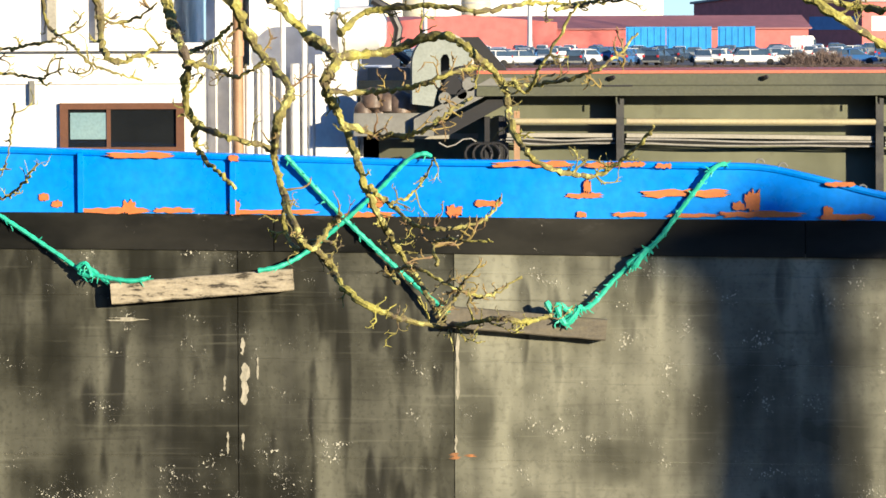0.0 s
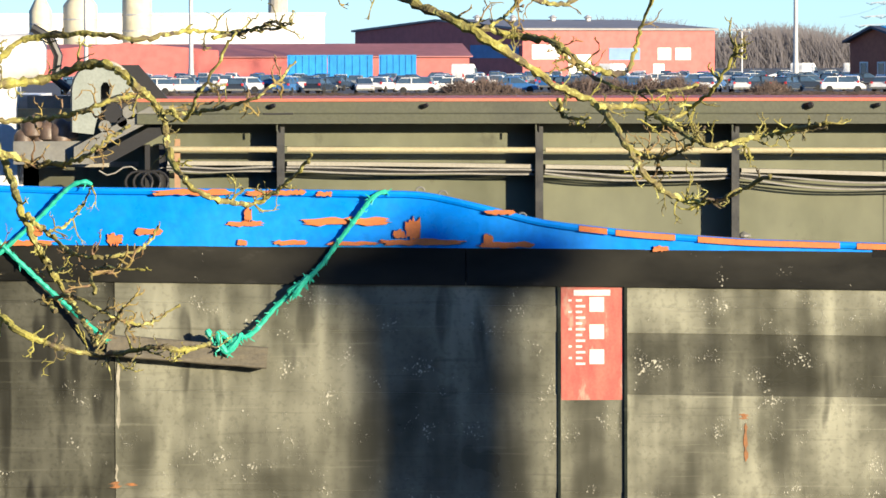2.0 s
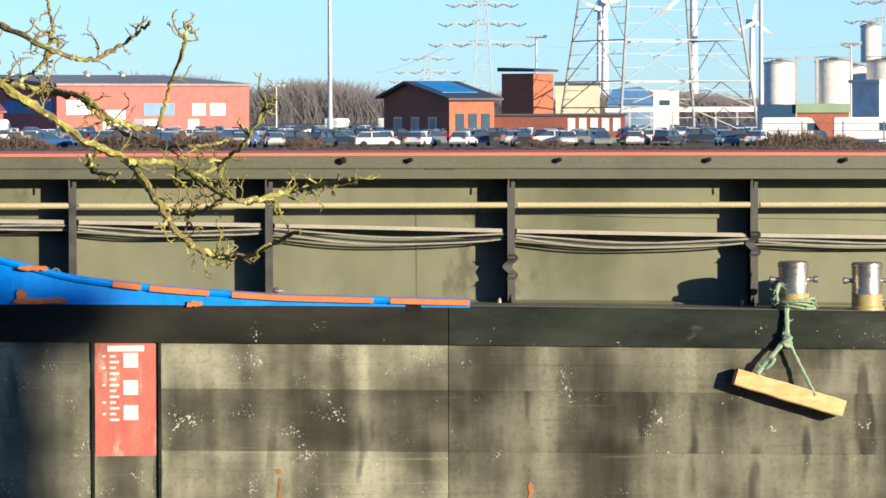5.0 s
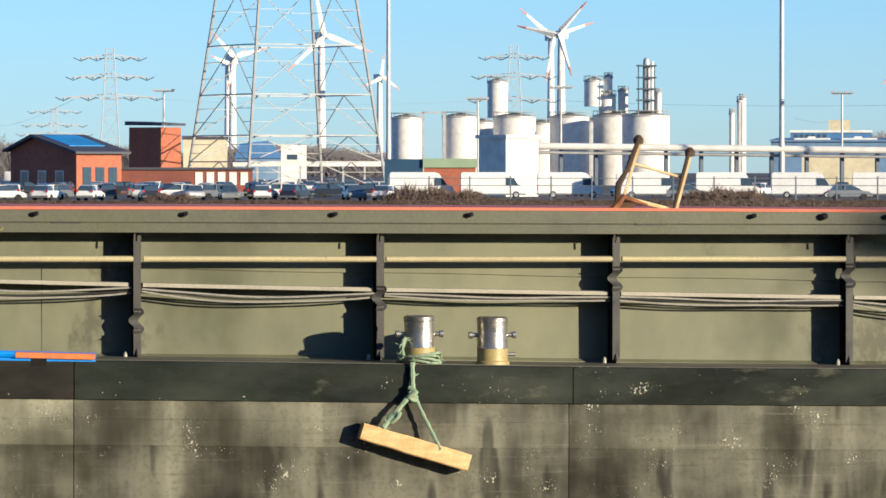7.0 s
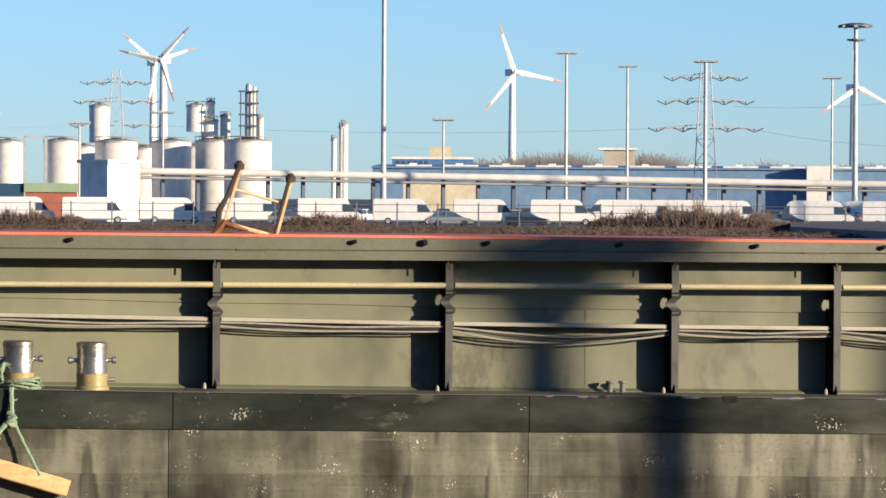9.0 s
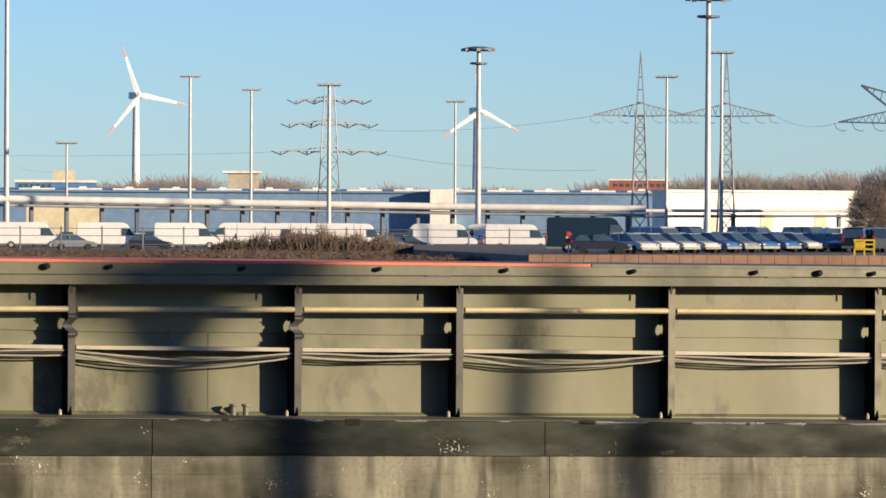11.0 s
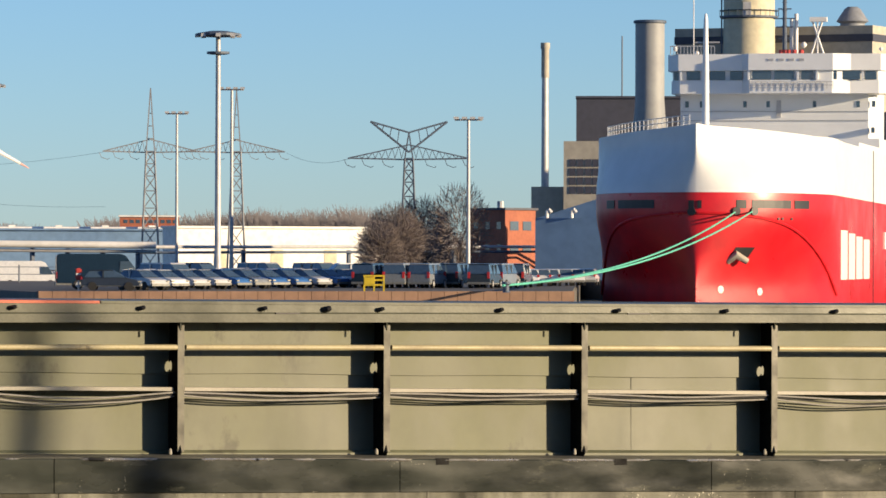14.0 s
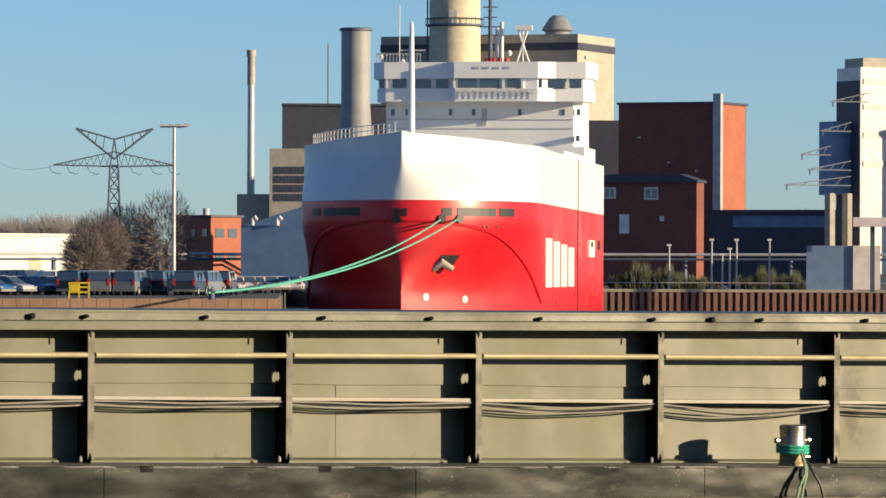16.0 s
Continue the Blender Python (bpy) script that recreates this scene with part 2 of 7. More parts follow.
M["ground"] = material("paved yard", (0.09, 0.085, 0.075), (0.12, 0.11, 0.09), rough=0.8, scale=0.05, grain=0.6)
M["bank"] = material("grassy bank", (0.06, 0.075, 0.03), (0.09, 0.08, 0.04), rough=0.9, scale=0.6, grain=9)
M["water"] = material("harbour water", (0.02, 0.03, 0.032), rough=0.08, scale=0.7, bump=0.05)
M["quay"] = material("rusty quay concrete", (0.15, 0.085, 0.06), (0.24, 0.145, 0.095), rough=0.8, scale=0.25, grain=1.2)
M["pile"] = material("rusty sheet pile", (0.24, 0.13, 0.10), (0.33, 0.18, 0.13), rough=0.7, scale=0.4)


# ---- mesh helpers ----
def bear(b):
    return ZERO + b / UNIT


def spot(b, r, z=0.0):
    """A point at bearing b, r metres off, at height z."""
    return Vector((r * math.sin(bear(b)), r * math.cos(bear(b)), z))


def height(e, r):
    """The height of a thing r metres off that rises to e."""
    return EYE + (e - LEVEL) / UNIT * r


def facing(b, r, z, turn=0.0):
    """A frame at bearing b whose x runs to the right across the view and y away from it."""
    return Matrix.Translation(spot(b, r, z)) @ Matrix.Rotation(-bear(b) + radians(turn), 4, "Z")


def along(b, y):
    return y * math.tan(bear(b))


def rise(e, b, y):
    return height(e, y / math.cos(bear(b)))


def quad_loop(bm, a, b):
    n = len(a)
    for i in range(n):
        bm.faces.new((a[i], a[(i + 1) % n], b[(i + 1) % n], b[i]))


def box(bm, x0, x1, y0, y1, z0, z1, m=None):
    v = [Vector(p) for p in ((x0, y0, z0), (x1, y0, z0), (x1, y1, z0), (x0, y1, z0), (x0, y0, z1), (x1, y0, z1), (x1, y1, z1), (x0, y1, z1))]
    v = [bm.verts.new(m @ p if m else p) for p in v]
    for f in ((3, 2, 1, 0), (4, 5, 6, 7), (0, 1, 5, 4), (1, 2, 6, 5), (2, 3, 7, 6), (3, 0, 4, 7)):
        bm.faces.new([v[i] for i in f])
    return bm


def tube(bm, points, radius, seg=8):
    """A round bar along points; radius is a number or one for each point."""
    pts = [Vector(p) for p in points]
    radii = radius if isinstance(radius, (list, tuple)) else [radius] * len(pts)
    rings, side = [], None
    for i, p in enumerate(pts):
        d = (pts[min(i + 1, len(pts) - 1)] - pts[max(i - 1, 0)]).normalized()
        if side is None:
            side = d.orthogonal().normalized()
        side = (side - d * side.dot(d)).normalized()
        up = d.cross(side)
        rings.append([bm.verts.new(p + (side * math.cos(a) + up * math.sin(a)) * radii[i]) for a in (2 * math.pi * k / seg for k in range(seg))])
    for a, b in zip(rings, rings[1:]):
        quad_loop(bm, a, b)
    bm.faces.new(rings[0][::-1])
    bm.faces.new(rings[-1])
    return bm


def turned(bm, profile, seg=20, at=(0, 0, 0), m=None):
    """A body of revolution from (radius, z) pairs, bottom to top."""
    rings = []
    for r, z in profile:
        ring = []
        for k in range(seg):
            p = Vector((at[0] + max(r, 1e-4) * math.cos(2 * math.pi * k / seg), at[1] + max(r, 1e-4) * math.sin(2 * math.pi * k / seg), at[2] + z))
            ring.append(bm.verts.new(m @ p if m else p))
        rings.append(ring)
    for a, b in zip(rings, rings[1:]):
        quad_loop(bm, a, b)
    bm.faces.new(rings[0][::-1])
    bm.faces.new(rings[-1])
    return bm


def prism(bm, outline, axis, lo, hi, m=None):
    """A flat outline pushed from lo to hi along an axis (0, 1 or 2); the outline gives the two other coordinates in order."""
    def lift(p, h):
        q = list(p)
        q.insert(axis, h)
        return m @ Vector(q) if m else Vector(q)
    a = [bm.verts.new(lift(p, lo)) for p in outline]
    b = [bm.verts.new(lift(p, hi)) for p in outline]
    quad_loop(bm, a, b)
    bm.faces.new(a[::-1])
    bm.faces.new(b)
    return bm


def loft(bm, sections):
    rings = [[bm.verts.new(p) for p in s] for s in sections]
    for a, b in zip(rings, rings[1:]):
        quad_loop(bm, a, b)
    bm.faces.new(rings[0][::-1])
    bm.faces.new(rings[-1])
    return bm


def part(name, bm, mat, parent=None, label="", smooth=False, m=None):
    """One mesh object out of a bmesh, under a thing or a part."""
    bmesh.ops.recalc_face_normals(bm, faces=bm.faces)
    mesh = bpy.data.meshes.new(name)
    bm.to_mesh(mesh)
    bm.free()
    mesh.materials.append(M[mat] if isinstance(mat, str) else mat)
    if smooth:
        mesh.shade_smooth()
        mesh.set_sharp_from_angle(angle=radians(40))
    ob = new(name, mesh)
    ob.parent = parent
    if m:
        ob.matrix_local = m
    if label:
        tagged(ob, label)
    return ob


def thing(name, label, category, m=None, group="", kind=""):
    ob = new(name)
    ob.matrix_world = m or Matrix()
    return tagged(ob, label, category, group, kind)


def B():
    return bmesh.new()


# ---- ground, water and banks ----
YARD = EYE - 2.9
bm = B()
outline = [spot(-9000, 3000), spot(-9000, 430), spot(0, 430), spot(2000, 380), spot(3500, 342), spot(4546, 352), spot(4560, 760), spot(5000, 690), *[spot(b, 640.4) for b in range(5060, 9001, 130)], spot(11000, 4600), spot(3000, 4600), spot(-9000, 4600)]
prism(bm, [(p.x, p.y) for p in outline], 2, YARD - 5, YARD)
tagged(part("ground", bm, "ground"), "grey paved harbour yard behind the quay", "ground", kind="structure")
bm = B()
box(bm, -900, 1800, 15.5, 1700, -0.6, 0.0)
tagged(part("water", bm, "water"), "calm dark harbour water", "water", kind="structure")
bm = B()
prism(bm, [(-300, -1.0), (15.5, -1.0), (15.0, 3.6), (11, 4.2), (-300, 4.3)], 0, -250, 250)
tagged(part("pavement", bm, "bank"), "grassy near bank of the harbour", "ground", kind="structure")

# Unseen belt behind and left of the camera, added to cut sky fill.
bm = B()
rb = random.Random(9)
for i in range(430):
    a0 = radians(146 + 166 * i / 430)
    p = Vector((math.sin(a0), math.cos(a0), 0)) * rb.uniform(75, 92)
    h, w = rb.uniform(22.0, 31.0), rb.uniform(1.0, 2.2)
    tube(bm, [(p.x, p.y, 4.0), (p.x + rb.uniform(-0.5, 0.5), p.y, 4 + h * 0.5), (p.x, p.y, 4 + h)], [w, w * 1.1, w * 0.25], 6)
M["belt"] = material("dark evergreen belt", (0.03, 0.045, 0.022), (0.05, 0.055, 0.03), rough=0.9, scale=0.4, grain=3)
tagged(part("tree_belt", bm, "belt"), "unseen dark tree belt added to block sky fill", "trees", kind="stuff")

# ---- the moored barge ----
FRONT, WALL, SIDE = 47.5, 47.86, 46.78
BRACKETS = [312, 770, 1117, 1546, 1976, 2394, 2806, 3206, 3492, 3867, 4231, 4581, 4916, 5238, 5548, 5858, 6150]
PROFILE = {
    "deck": ((-780, 16, 715, 1633, 2000, 2400, 2800, 3500, 4660, 5600), (74, 58, 51, 40, 34, 28.5, 27.5, 26, 25, 31)),
    "line": ((-780, 216, 1133, 1997, 2796, 3862, 4955, 5600), (7, -12, -23, -34, -38, -35, -29, -21)),
    "top": ((-780, 1733, 2796, 3500, 4660, 5600), (316, 313, 309, 305, 300, 299)),
    "under": ((-780, 535, 1634, 2302, 3401, 5452), (271, 270, 267, 264.5, 265, 269)),
    "base": ((-780, 1683, 2603, 3600, 5054), (60, 47, 36, 35, 38)),
    "conduit": ((300, 1000, 1700, 2900, 5000), (204, 192, 173, 154, 146)),
}


def sheer(name, x, y):
    """The height of one of the barge's long lines at x, on the plane y."""
    b = (math.atan2(x, y) - ZERO) * UNIT
    e = np.mean([np.interp(b + s, *PROFILE[name]) for s in (-250, -120, 0, 120, 250)])
    return rise(e, b, y)


def run(x0, x1, step=0.8):
    n = max(1, int(round((x1 - x0) / step)))
    return [x0 + (x1 - x0) * i / n for i in range(n + 1)]


barge = thing("cargo_barge", "moored black cargo barge with worn olive paint and a blue bulwark", "barge")
X0, X1 = along(-1500, SIDE), along(6300, SIDE)
seams = [-1500, -365, 18, 803, 924, 1434, 2310, 2946, 3650, 4300, 4950, 5560, 6300]
strake_seams = [-1500, -300, 640, 1434, 2316, 2946, 3640, 4250, 4800, 5310, 6300]
bm = B()
loft(bm, [[(x, SIDE + 0.024, sheer("deck", x, SIDE) - 0.02), (x, SIDE + 0.024, -0.6), (x, SIDE + 9, -0.6), (x, SIDE + 9, sheer("deck", x, SIDE) - 0.02)] for x in run(X0, X1)])
part("hull_core", bm, "strake", barge)
rnd = random.Random(4)
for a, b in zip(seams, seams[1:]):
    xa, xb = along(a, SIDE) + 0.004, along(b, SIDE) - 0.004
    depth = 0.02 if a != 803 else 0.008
    # Tone is fixed by plate along the side and by strip downwards.
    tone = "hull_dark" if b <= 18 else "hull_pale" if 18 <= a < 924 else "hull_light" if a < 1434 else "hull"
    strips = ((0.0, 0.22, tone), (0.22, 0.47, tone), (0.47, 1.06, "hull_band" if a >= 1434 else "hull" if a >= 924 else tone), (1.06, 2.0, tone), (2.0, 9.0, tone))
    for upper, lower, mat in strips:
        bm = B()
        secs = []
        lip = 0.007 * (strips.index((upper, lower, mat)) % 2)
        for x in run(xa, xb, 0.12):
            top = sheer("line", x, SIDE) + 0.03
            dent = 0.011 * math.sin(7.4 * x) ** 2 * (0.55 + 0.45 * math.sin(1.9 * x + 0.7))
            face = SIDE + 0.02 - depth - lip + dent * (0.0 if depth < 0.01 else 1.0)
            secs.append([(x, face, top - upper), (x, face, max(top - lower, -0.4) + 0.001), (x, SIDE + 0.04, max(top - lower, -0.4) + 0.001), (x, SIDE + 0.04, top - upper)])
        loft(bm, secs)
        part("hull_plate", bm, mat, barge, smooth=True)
for a, b in zip(strake_seams, strake_seams[1:]):
    xa, xb = along(a, SIDE) + 0.005, along(b, SIDE) - 0.005
    bm = B()
    loft(bm, [[(x, SIDE - 0.03, sheer("deck", x, SIDE) - 0.012), (x, SIDE - 0.03, sheer("line", x, SIDE)), (x, SIDE + 0.015, sheer("line", x, SIDE)), (x, SIDE + 0.015, sheer("deck", x, SIDE)), (x, SIDE - 0.02, sheer("deck", x, SIDE))] for x in run(xa, xb, 0.6)])
    part("sheer_strake", bm, "strake_dark" if a < 1400 else "strake", barge)
bm = B()
loft(bm, [[(x, SIDE - 0.015, sheer("deck", x, SIDE) + 0.004), (x, SIDE - 0.015, sheer("deck", x, SIDE) - 0.018), (x, WALL + 0.2, sheer("deck", x, SIDE) - 0.018), (x, WALL + 0.2, sheer("deck", x, SIDE) + 0.006)] for x in run(X0, X1)])
part("side_deck", bm, "deck", barge)

# Bright steel pieces added along the deck edge to give the sun's glints.
M["glint_steel"] = material("bright steel for edge glints", (0.5, 0.48, 0.42), (0.2, 0.19, 0.16), rough=0.3, metal=0.8, scale=5, bump=0.006, mix=0.4, third=(0.03, 0.03, 0.028), third_at=0.55, third_scale=3)
re = random.Random(31)
b = 2960.0
while b < 5900:
    e = b + re.uniform(40, 190)
    xs = run(along(b, SIDE), along(e, SIDE), 0.12)
    part("rubbed_edge", tube(B(), [(x, SIDE - 0.016, sheer("deck", x, SIDE) - 0.012 + re.uniform(-0.003, 0.003)) for x in xs], [0.006] + [0.02 * re.uniform(0.7, 1.2) for _ in xs[2:]] + [0.006], 8), "glint_steel", barge, smooth=True)
    b = e + re.uniform(8, 110)
M["scrape"] = material("pale scraped paint", (0.42, 0.39, 0.31), (0.2, 0.19, 0.14), rough=0.6, scale=9, stretch=(2, 1, 0.6), bump=0.004)
M["rust"] = material("orange rust run", (0.36, 0.14, 0.04), (0.2, 0.1, 0.045), rough=0.8, scale=7, stretch=(2, 1, 0.7))


def scrape(b, e0, e1, w, mat, seed):
    """A ragged upright mark on the hull side, w metres wide."""
    r2 = random.Random(seed)
    z0, z1, x = rise(e0, b, SIDE), rise(e1, b, SIDE), along(b, SIDE)
    n = 9
    left = [(x - w / 2 * r2.uniform(0.1, 1.0) * (1 if 0 < i < n else 0.15), z0 + (z1 - z0) * i / n) for i in range(n + 1)]
    right = [(x + w / 2 * r2.uniform(0.1, 1.0) * (1 if 0 < i < n else 0.15), z0 + (z1 - z0) * i / n) for i in range(n + 1)]
    part("paint_mark", prism(B(), left + right[::-1], 1, SIDE - 0.0095 - 0.0001 * seed, SIDE + 0.018), mat, barge)


for i, (b, e0, e1, w, mat) in enumerate(((-354, -275, -200, 0.11, "scrape"), (-389, -250, -222, 0.03, "scrape"), (-357, -186, -155, 0.05, "scrape"), (-384, -362, -322, 0.03, "scrape"), (-357, -355, -325, 0.035, "scrape"), (-330, -230, -190, 0.03, "scrape"), (24, -268, -150, 0.05, "scrape"), (20, -375, -330, 0.04, "scrape"), (20, -374, -362, 0.14, "rust"), (47, -370, -365, 0.16, "rust"), (1135, -330, -262, 0.05, "rust"), (1578, -330, -270, 0.07, "rust"), (1132, -255, -245, 0.12, "rust"), (-560, -125, -118, 0.5, "scrape"))):
    scrape(b, e0, e1, w, mat, i)

# the hatch coaming: wall panels, box rail, red edge, brackets, pipes and cables
CX0, CX1 = along(60, FRONT), along(6250, FRONT)
bm = B()
loft(bm, [[(x, WALL - 0.022, sheer("under", x, WALL) + 0.05), (x, WALL - 0.022, sheer("conduit", x, WALL) + 0.152 + 0.006 * math.sin(2.1 * x)), (x, WALL, sheer("conduit", x, WALL) + 0.147 + 0.006 * math.sin(2.1 * x)), (x, WALL - 0.004, sheer("base", x, WALL) + 0.03), (x, WALL - 0.06, sheer("base", x, WALL)), (x, WALL - 0.06, sheer("base", x, WALL) - 0.1), (x, WALL + 0.1, sheer("base", x, WALL) - 0.1), (x, WALL + 0.1, sheer("under", x, WALL) + 0.05)] for x in run(CX0, CX1, 0.5)])
part("coaming_wall", bm, "coaming", barge)
for b in (1378, 3045, 4660):
    x = along(b, WALL)
    part("weld_seam", box(B(), x - 0.004, x + 0.004, WALL - 0.006, WALL + 0.01, sheer("base", x, WALL) + 0.03, sheer("conduit", x, WALL) + 0.14), "rail", barge)
bm = B()
loft(bm, [[(x, FRONT - 0.01, sheer("top", x, FRONT) - 0.03), (x, FRONT - 0.012, sheer("under", x, FRONT) + 0.105), (x, FRONT - 0.045, sheer("under", x, FRONT) + 0.09), (x, FRONT - 0.045, sheer("under", x, FRONT)), (x, WALL + 0.05, sheer("under", x, FRONT)), (x, WALL + 0.05, sheer("top", x, FRONT) - 0.03)] for x in run(CX0, CX1, 0.5)])
part("box_rail", bm, "rail", barge)
bm = B()
loft(bm, [[(x, FRONT - 0.02, sheer("top", x, FRONT)), (x, FRONT - 0.02, sheer("top", x, FRONT) - 0.029), (x, WALL + 5.0, sheer("top", x, FRONT) - 0.029), (x, WALL + 5.0, sheer("top", x, FRONT) - 0.01)] for x in run(CX0, along(3720, FRONT), 0.5)])
part("hatch_edge", bm, "red_edge", barge, "faded red hatch cover edge")
bm = B()
loft(bm, [[(x, FRONT - 0.02, sheer("top", x, FRONT)), (x, FRONT - 0.02, sheer("top", x, FRONT) - 0.029), (x, WALL + 5.0, sheer("top", x, FRONT) - 0.029), (x, WALL + 5.0, sheer("top", x, FRONT) - 0.01)] for x in run(along(3722, FRONT), CX1, 0.5)])
part("hatch_edge", bm, "rail", barge)


def pierced(bm, outline, eye, lo, hi):
    """A plate across x with one opening through it."""
    rims = []
    for x in (lo, hi):
        loops = [[bm.verts.new((x, *p)) for p in ring] for ring in (outline, eye)]
        edges = [bm.edges.new((ring[i], ring[(i + 1) % len(ring)])) for ring in loops for i in range(len(ring))]
        bmesh.ops.triangle_fill(bm, use_beauty=True, use_dissolve=False, edges=edges)
        rims.append(loops)
    for a, b in zip(rims[0], rims[1]):
        for i in range(len(a)):
            j = (i + 1) % len(a)
            bm.faces.new((a[i], a[j], b[j], b[i]))


def bracket(x, notch=None, hole=False):
    z0, z1 = sheer("base", x, WALL) - 0.03, sheer("under", x, FRONT)
    bm = B()
    pts = [(WALL, z0)]
    pts += [(FRONT + 0.06, z0), (FRONT + 0.02, z0 + 0.05), (FRONT + 0.06, z0 + 0.14)]
    if notch:
        pts += [(FRONT + 0.05, notch - 0.08), (FRONT + 0.12, notch - 0.06), (FRONT + 0.135, notch), (FRONT + 0.12, notch + 0.06), (FRONT + 0.05, notch + 0.08)]
    pts += [(FRONT + 0.055, z1 - 0.1), (FRONT + 0.015, z1), (WALL, z1)]
    if hole:
        zc = sheer("conduit", x, FRONT) + 0.225
        eye = [(WALL - 0.052 + 0.042 * math.cos(a), zc + 0.058 * math.sin(a)) for a in np.linspace(0, 2 * math.pi, 13)[:-1]]
        pierced(bm, pts, eye, x - 0.006, x + 0.006)
    else:
        prism(bm, pts, 0, x - 0.006, x + 0.006)
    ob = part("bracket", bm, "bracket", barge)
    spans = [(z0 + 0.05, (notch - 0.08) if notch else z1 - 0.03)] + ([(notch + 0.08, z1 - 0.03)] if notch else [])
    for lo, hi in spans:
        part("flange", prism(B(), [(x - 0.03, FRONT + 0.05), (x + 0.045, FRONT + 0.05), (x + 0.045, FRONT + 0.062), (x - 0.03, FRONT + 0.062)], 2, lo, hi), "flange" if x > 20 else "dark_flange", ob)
    if notch:
        part("saddle", loft(B(), [[(x - 0.045 + sx, FRONT + 0.03 + sy, zz), (x + 0.05 + sx, FRONT + 0.03 + sy, zz), (x + 0.05 + sx, FRONT + 0.05 + sy, zz), (x - 0.045 + sx, FRONT + 0.05 + sy, zz)] for zz, sx, sy in [(notch - 0.12 + 0.02 * k, 0.028 * math.sin(k * math.pi / 4), 0.07 * math.sin(k * math.pi / 12)) for k in range(13)]]), "dark_flange", ob, smooth=True)
    part("stud", turned(B(), [(0.012, 0), (0.02, 0.01), (0.018, 0.05), (0.005, 0.07)], 8, (x - 0.11, FRONT + 0.06, z0 + 0.02)), "conduit", ob)
    part("pin", tube(B(), [(x - 0.03, FRONT - 0.02, z1 - 0.07), (x - 0.03, FRONT - 0.02, z1 - 0.01)], 0.009, 6), "rail", ob)


NOTCH = {1546: 111, 1976: 151, 2394: 186, 2806: 192, 3206: 190}
for b in BRACKETS:
    bracket(along(b, FRONT), rise(NOTCH[b], b, FRONT) if b in NOTCH else None, b >= 2806)
ends = [along(100, FRONT)] + [along(b, FRONT) for b in BRACKETS]
rnd = random.Random(11)
SAGS = (0.02, 0.02, 0.06, 0.1, 0.09, 0.03, 0.03, 0.12, 0.03, 0.11, 0.05, 0.03, 0.04, 0.08, 0.12, 0.05, 0.05)
for sag, xa, xb in zip([0.72 * v for v in SAGS], ends, ends[1:]):
    zp = lambda x: rise(np.interp((math.atan2(x, FRONT) - ZERO) * UNIT, (0, 900, 2000, 3600, 5000), (226, 221, 219.5, 221.5, 222)), (math.atan2(x, FRONT) - ZERO) * UNIT, FRONT)
    part("pipe", tube(B(), [(x, FRONT + 0.075, zp(x)) for x in run(xa + 0.07, xb - 0.03, 0.5)], 0.03, 10), "pipe", barge, smooth=True)
    part("conduit", loft(B(), [[(x, FRONT + 0.10, sheer("conduit", x, FRONT) + 0.002), (x, FRONT + 0.10, sheer("conduit", x, FRONT) - 0.036), (x, WALL, sheer("conduit", x, FRONT) - 0.036), (x, WALL, sheer("conduit", x, FRONT) + 0.002)] for x in run(xa + 0.07, xb - 0.06)]), "conduit", barge)
    for k in range(3):
        dip, lift = sag * (0.75 + 0.22 * k) , -0.045 - 0.018 * k + rnd.uniform(-0.006, 0.006)
        pts = []
        for i in range(13):
            u = i / 12
            x = xa + 0.06 + (xb - xa - 0.1) * u
            pts.append((x, FRONT + 0.10 + 0.012 * k, sheer("conduit", x, FRONT) - 0.008 + lift - dip * 4 * u * (1 - u) + 0.006 * math.sin(9 * u + k)))
        part("cable", tube(B(), pts, 0.010, 6), "cable" if k != 1 else "black_cable", barge, smooth=True)
for b in (298, 568, 1247, 1365, 1628, 1892, 2132, 2632, 2757, 2868, 3103, 3342, 3566, 3792, 4007, 4120, 4214, 4425, 4632, 4822, 5015, 5215, 5320, 5405, 5590):
    x, double = along(b, FRONT), b in (1247, 2757, 4120, 5320)
    z = sheer("top", x, FRONT) - 0.075
    bm = B()
    tube(bm, [(x - 0.025, FRONT - 0.005, z - 0.01), (x + 0.01, FRONT - 0.06, z + 0.005), (x + 0.03, FRONT - 0.075, z + 0.012)], [0.026, 0.024, 0.016] if not double else [0.036, 0.034, 0.02], 8)
    part("cover_lug", bm, "dark", barge)
for b in (310, 1420, 2450, 3450, 4050, 4670):
    x = along(b, FRONT)
    part("slot_plate", box(B(), x - 0.14, x + 0.14, FRONT - 0.052, FRONT, sheer("under", x, FRONT) + 0.088, sheer("under", x, FRONT) + 0.104), "dark", barge)
for b in (1372, 3300, 4325, 4640, 5148):
    x = along(b, SIDE)
    part("scupper", box(B(), x - 0.075, x + 0.075, SIDE - 0.034, SIDE + 0.02, sheer("deck", x, SIDE) - 0.06, sheer("deck", x, SIDE) + 0.006), "bracket", barge)

x = along(2936, WALL)
part("yellow_plate", box(B(), x - 0.07, x + 0.07, WALL - 0.02, WALL, rise(236, 2936, WALL), rise(243, 2936, WALL)), "prop", barge)
# draft marks in their shallow channel
b0, b1 = along(807, SIDE), along(920, SIDE)
zt, zb = rise(-20, 860, SIDE), rise(-221, 860, SIDE)
marks = part("draft_panel", box(B(), b0 + 0.01, b1 - 0.01, SIDE + 0.002, SIDE + 0.014, zb, zt), "draft_red", barge, "faded red draft mark panel with white bars")
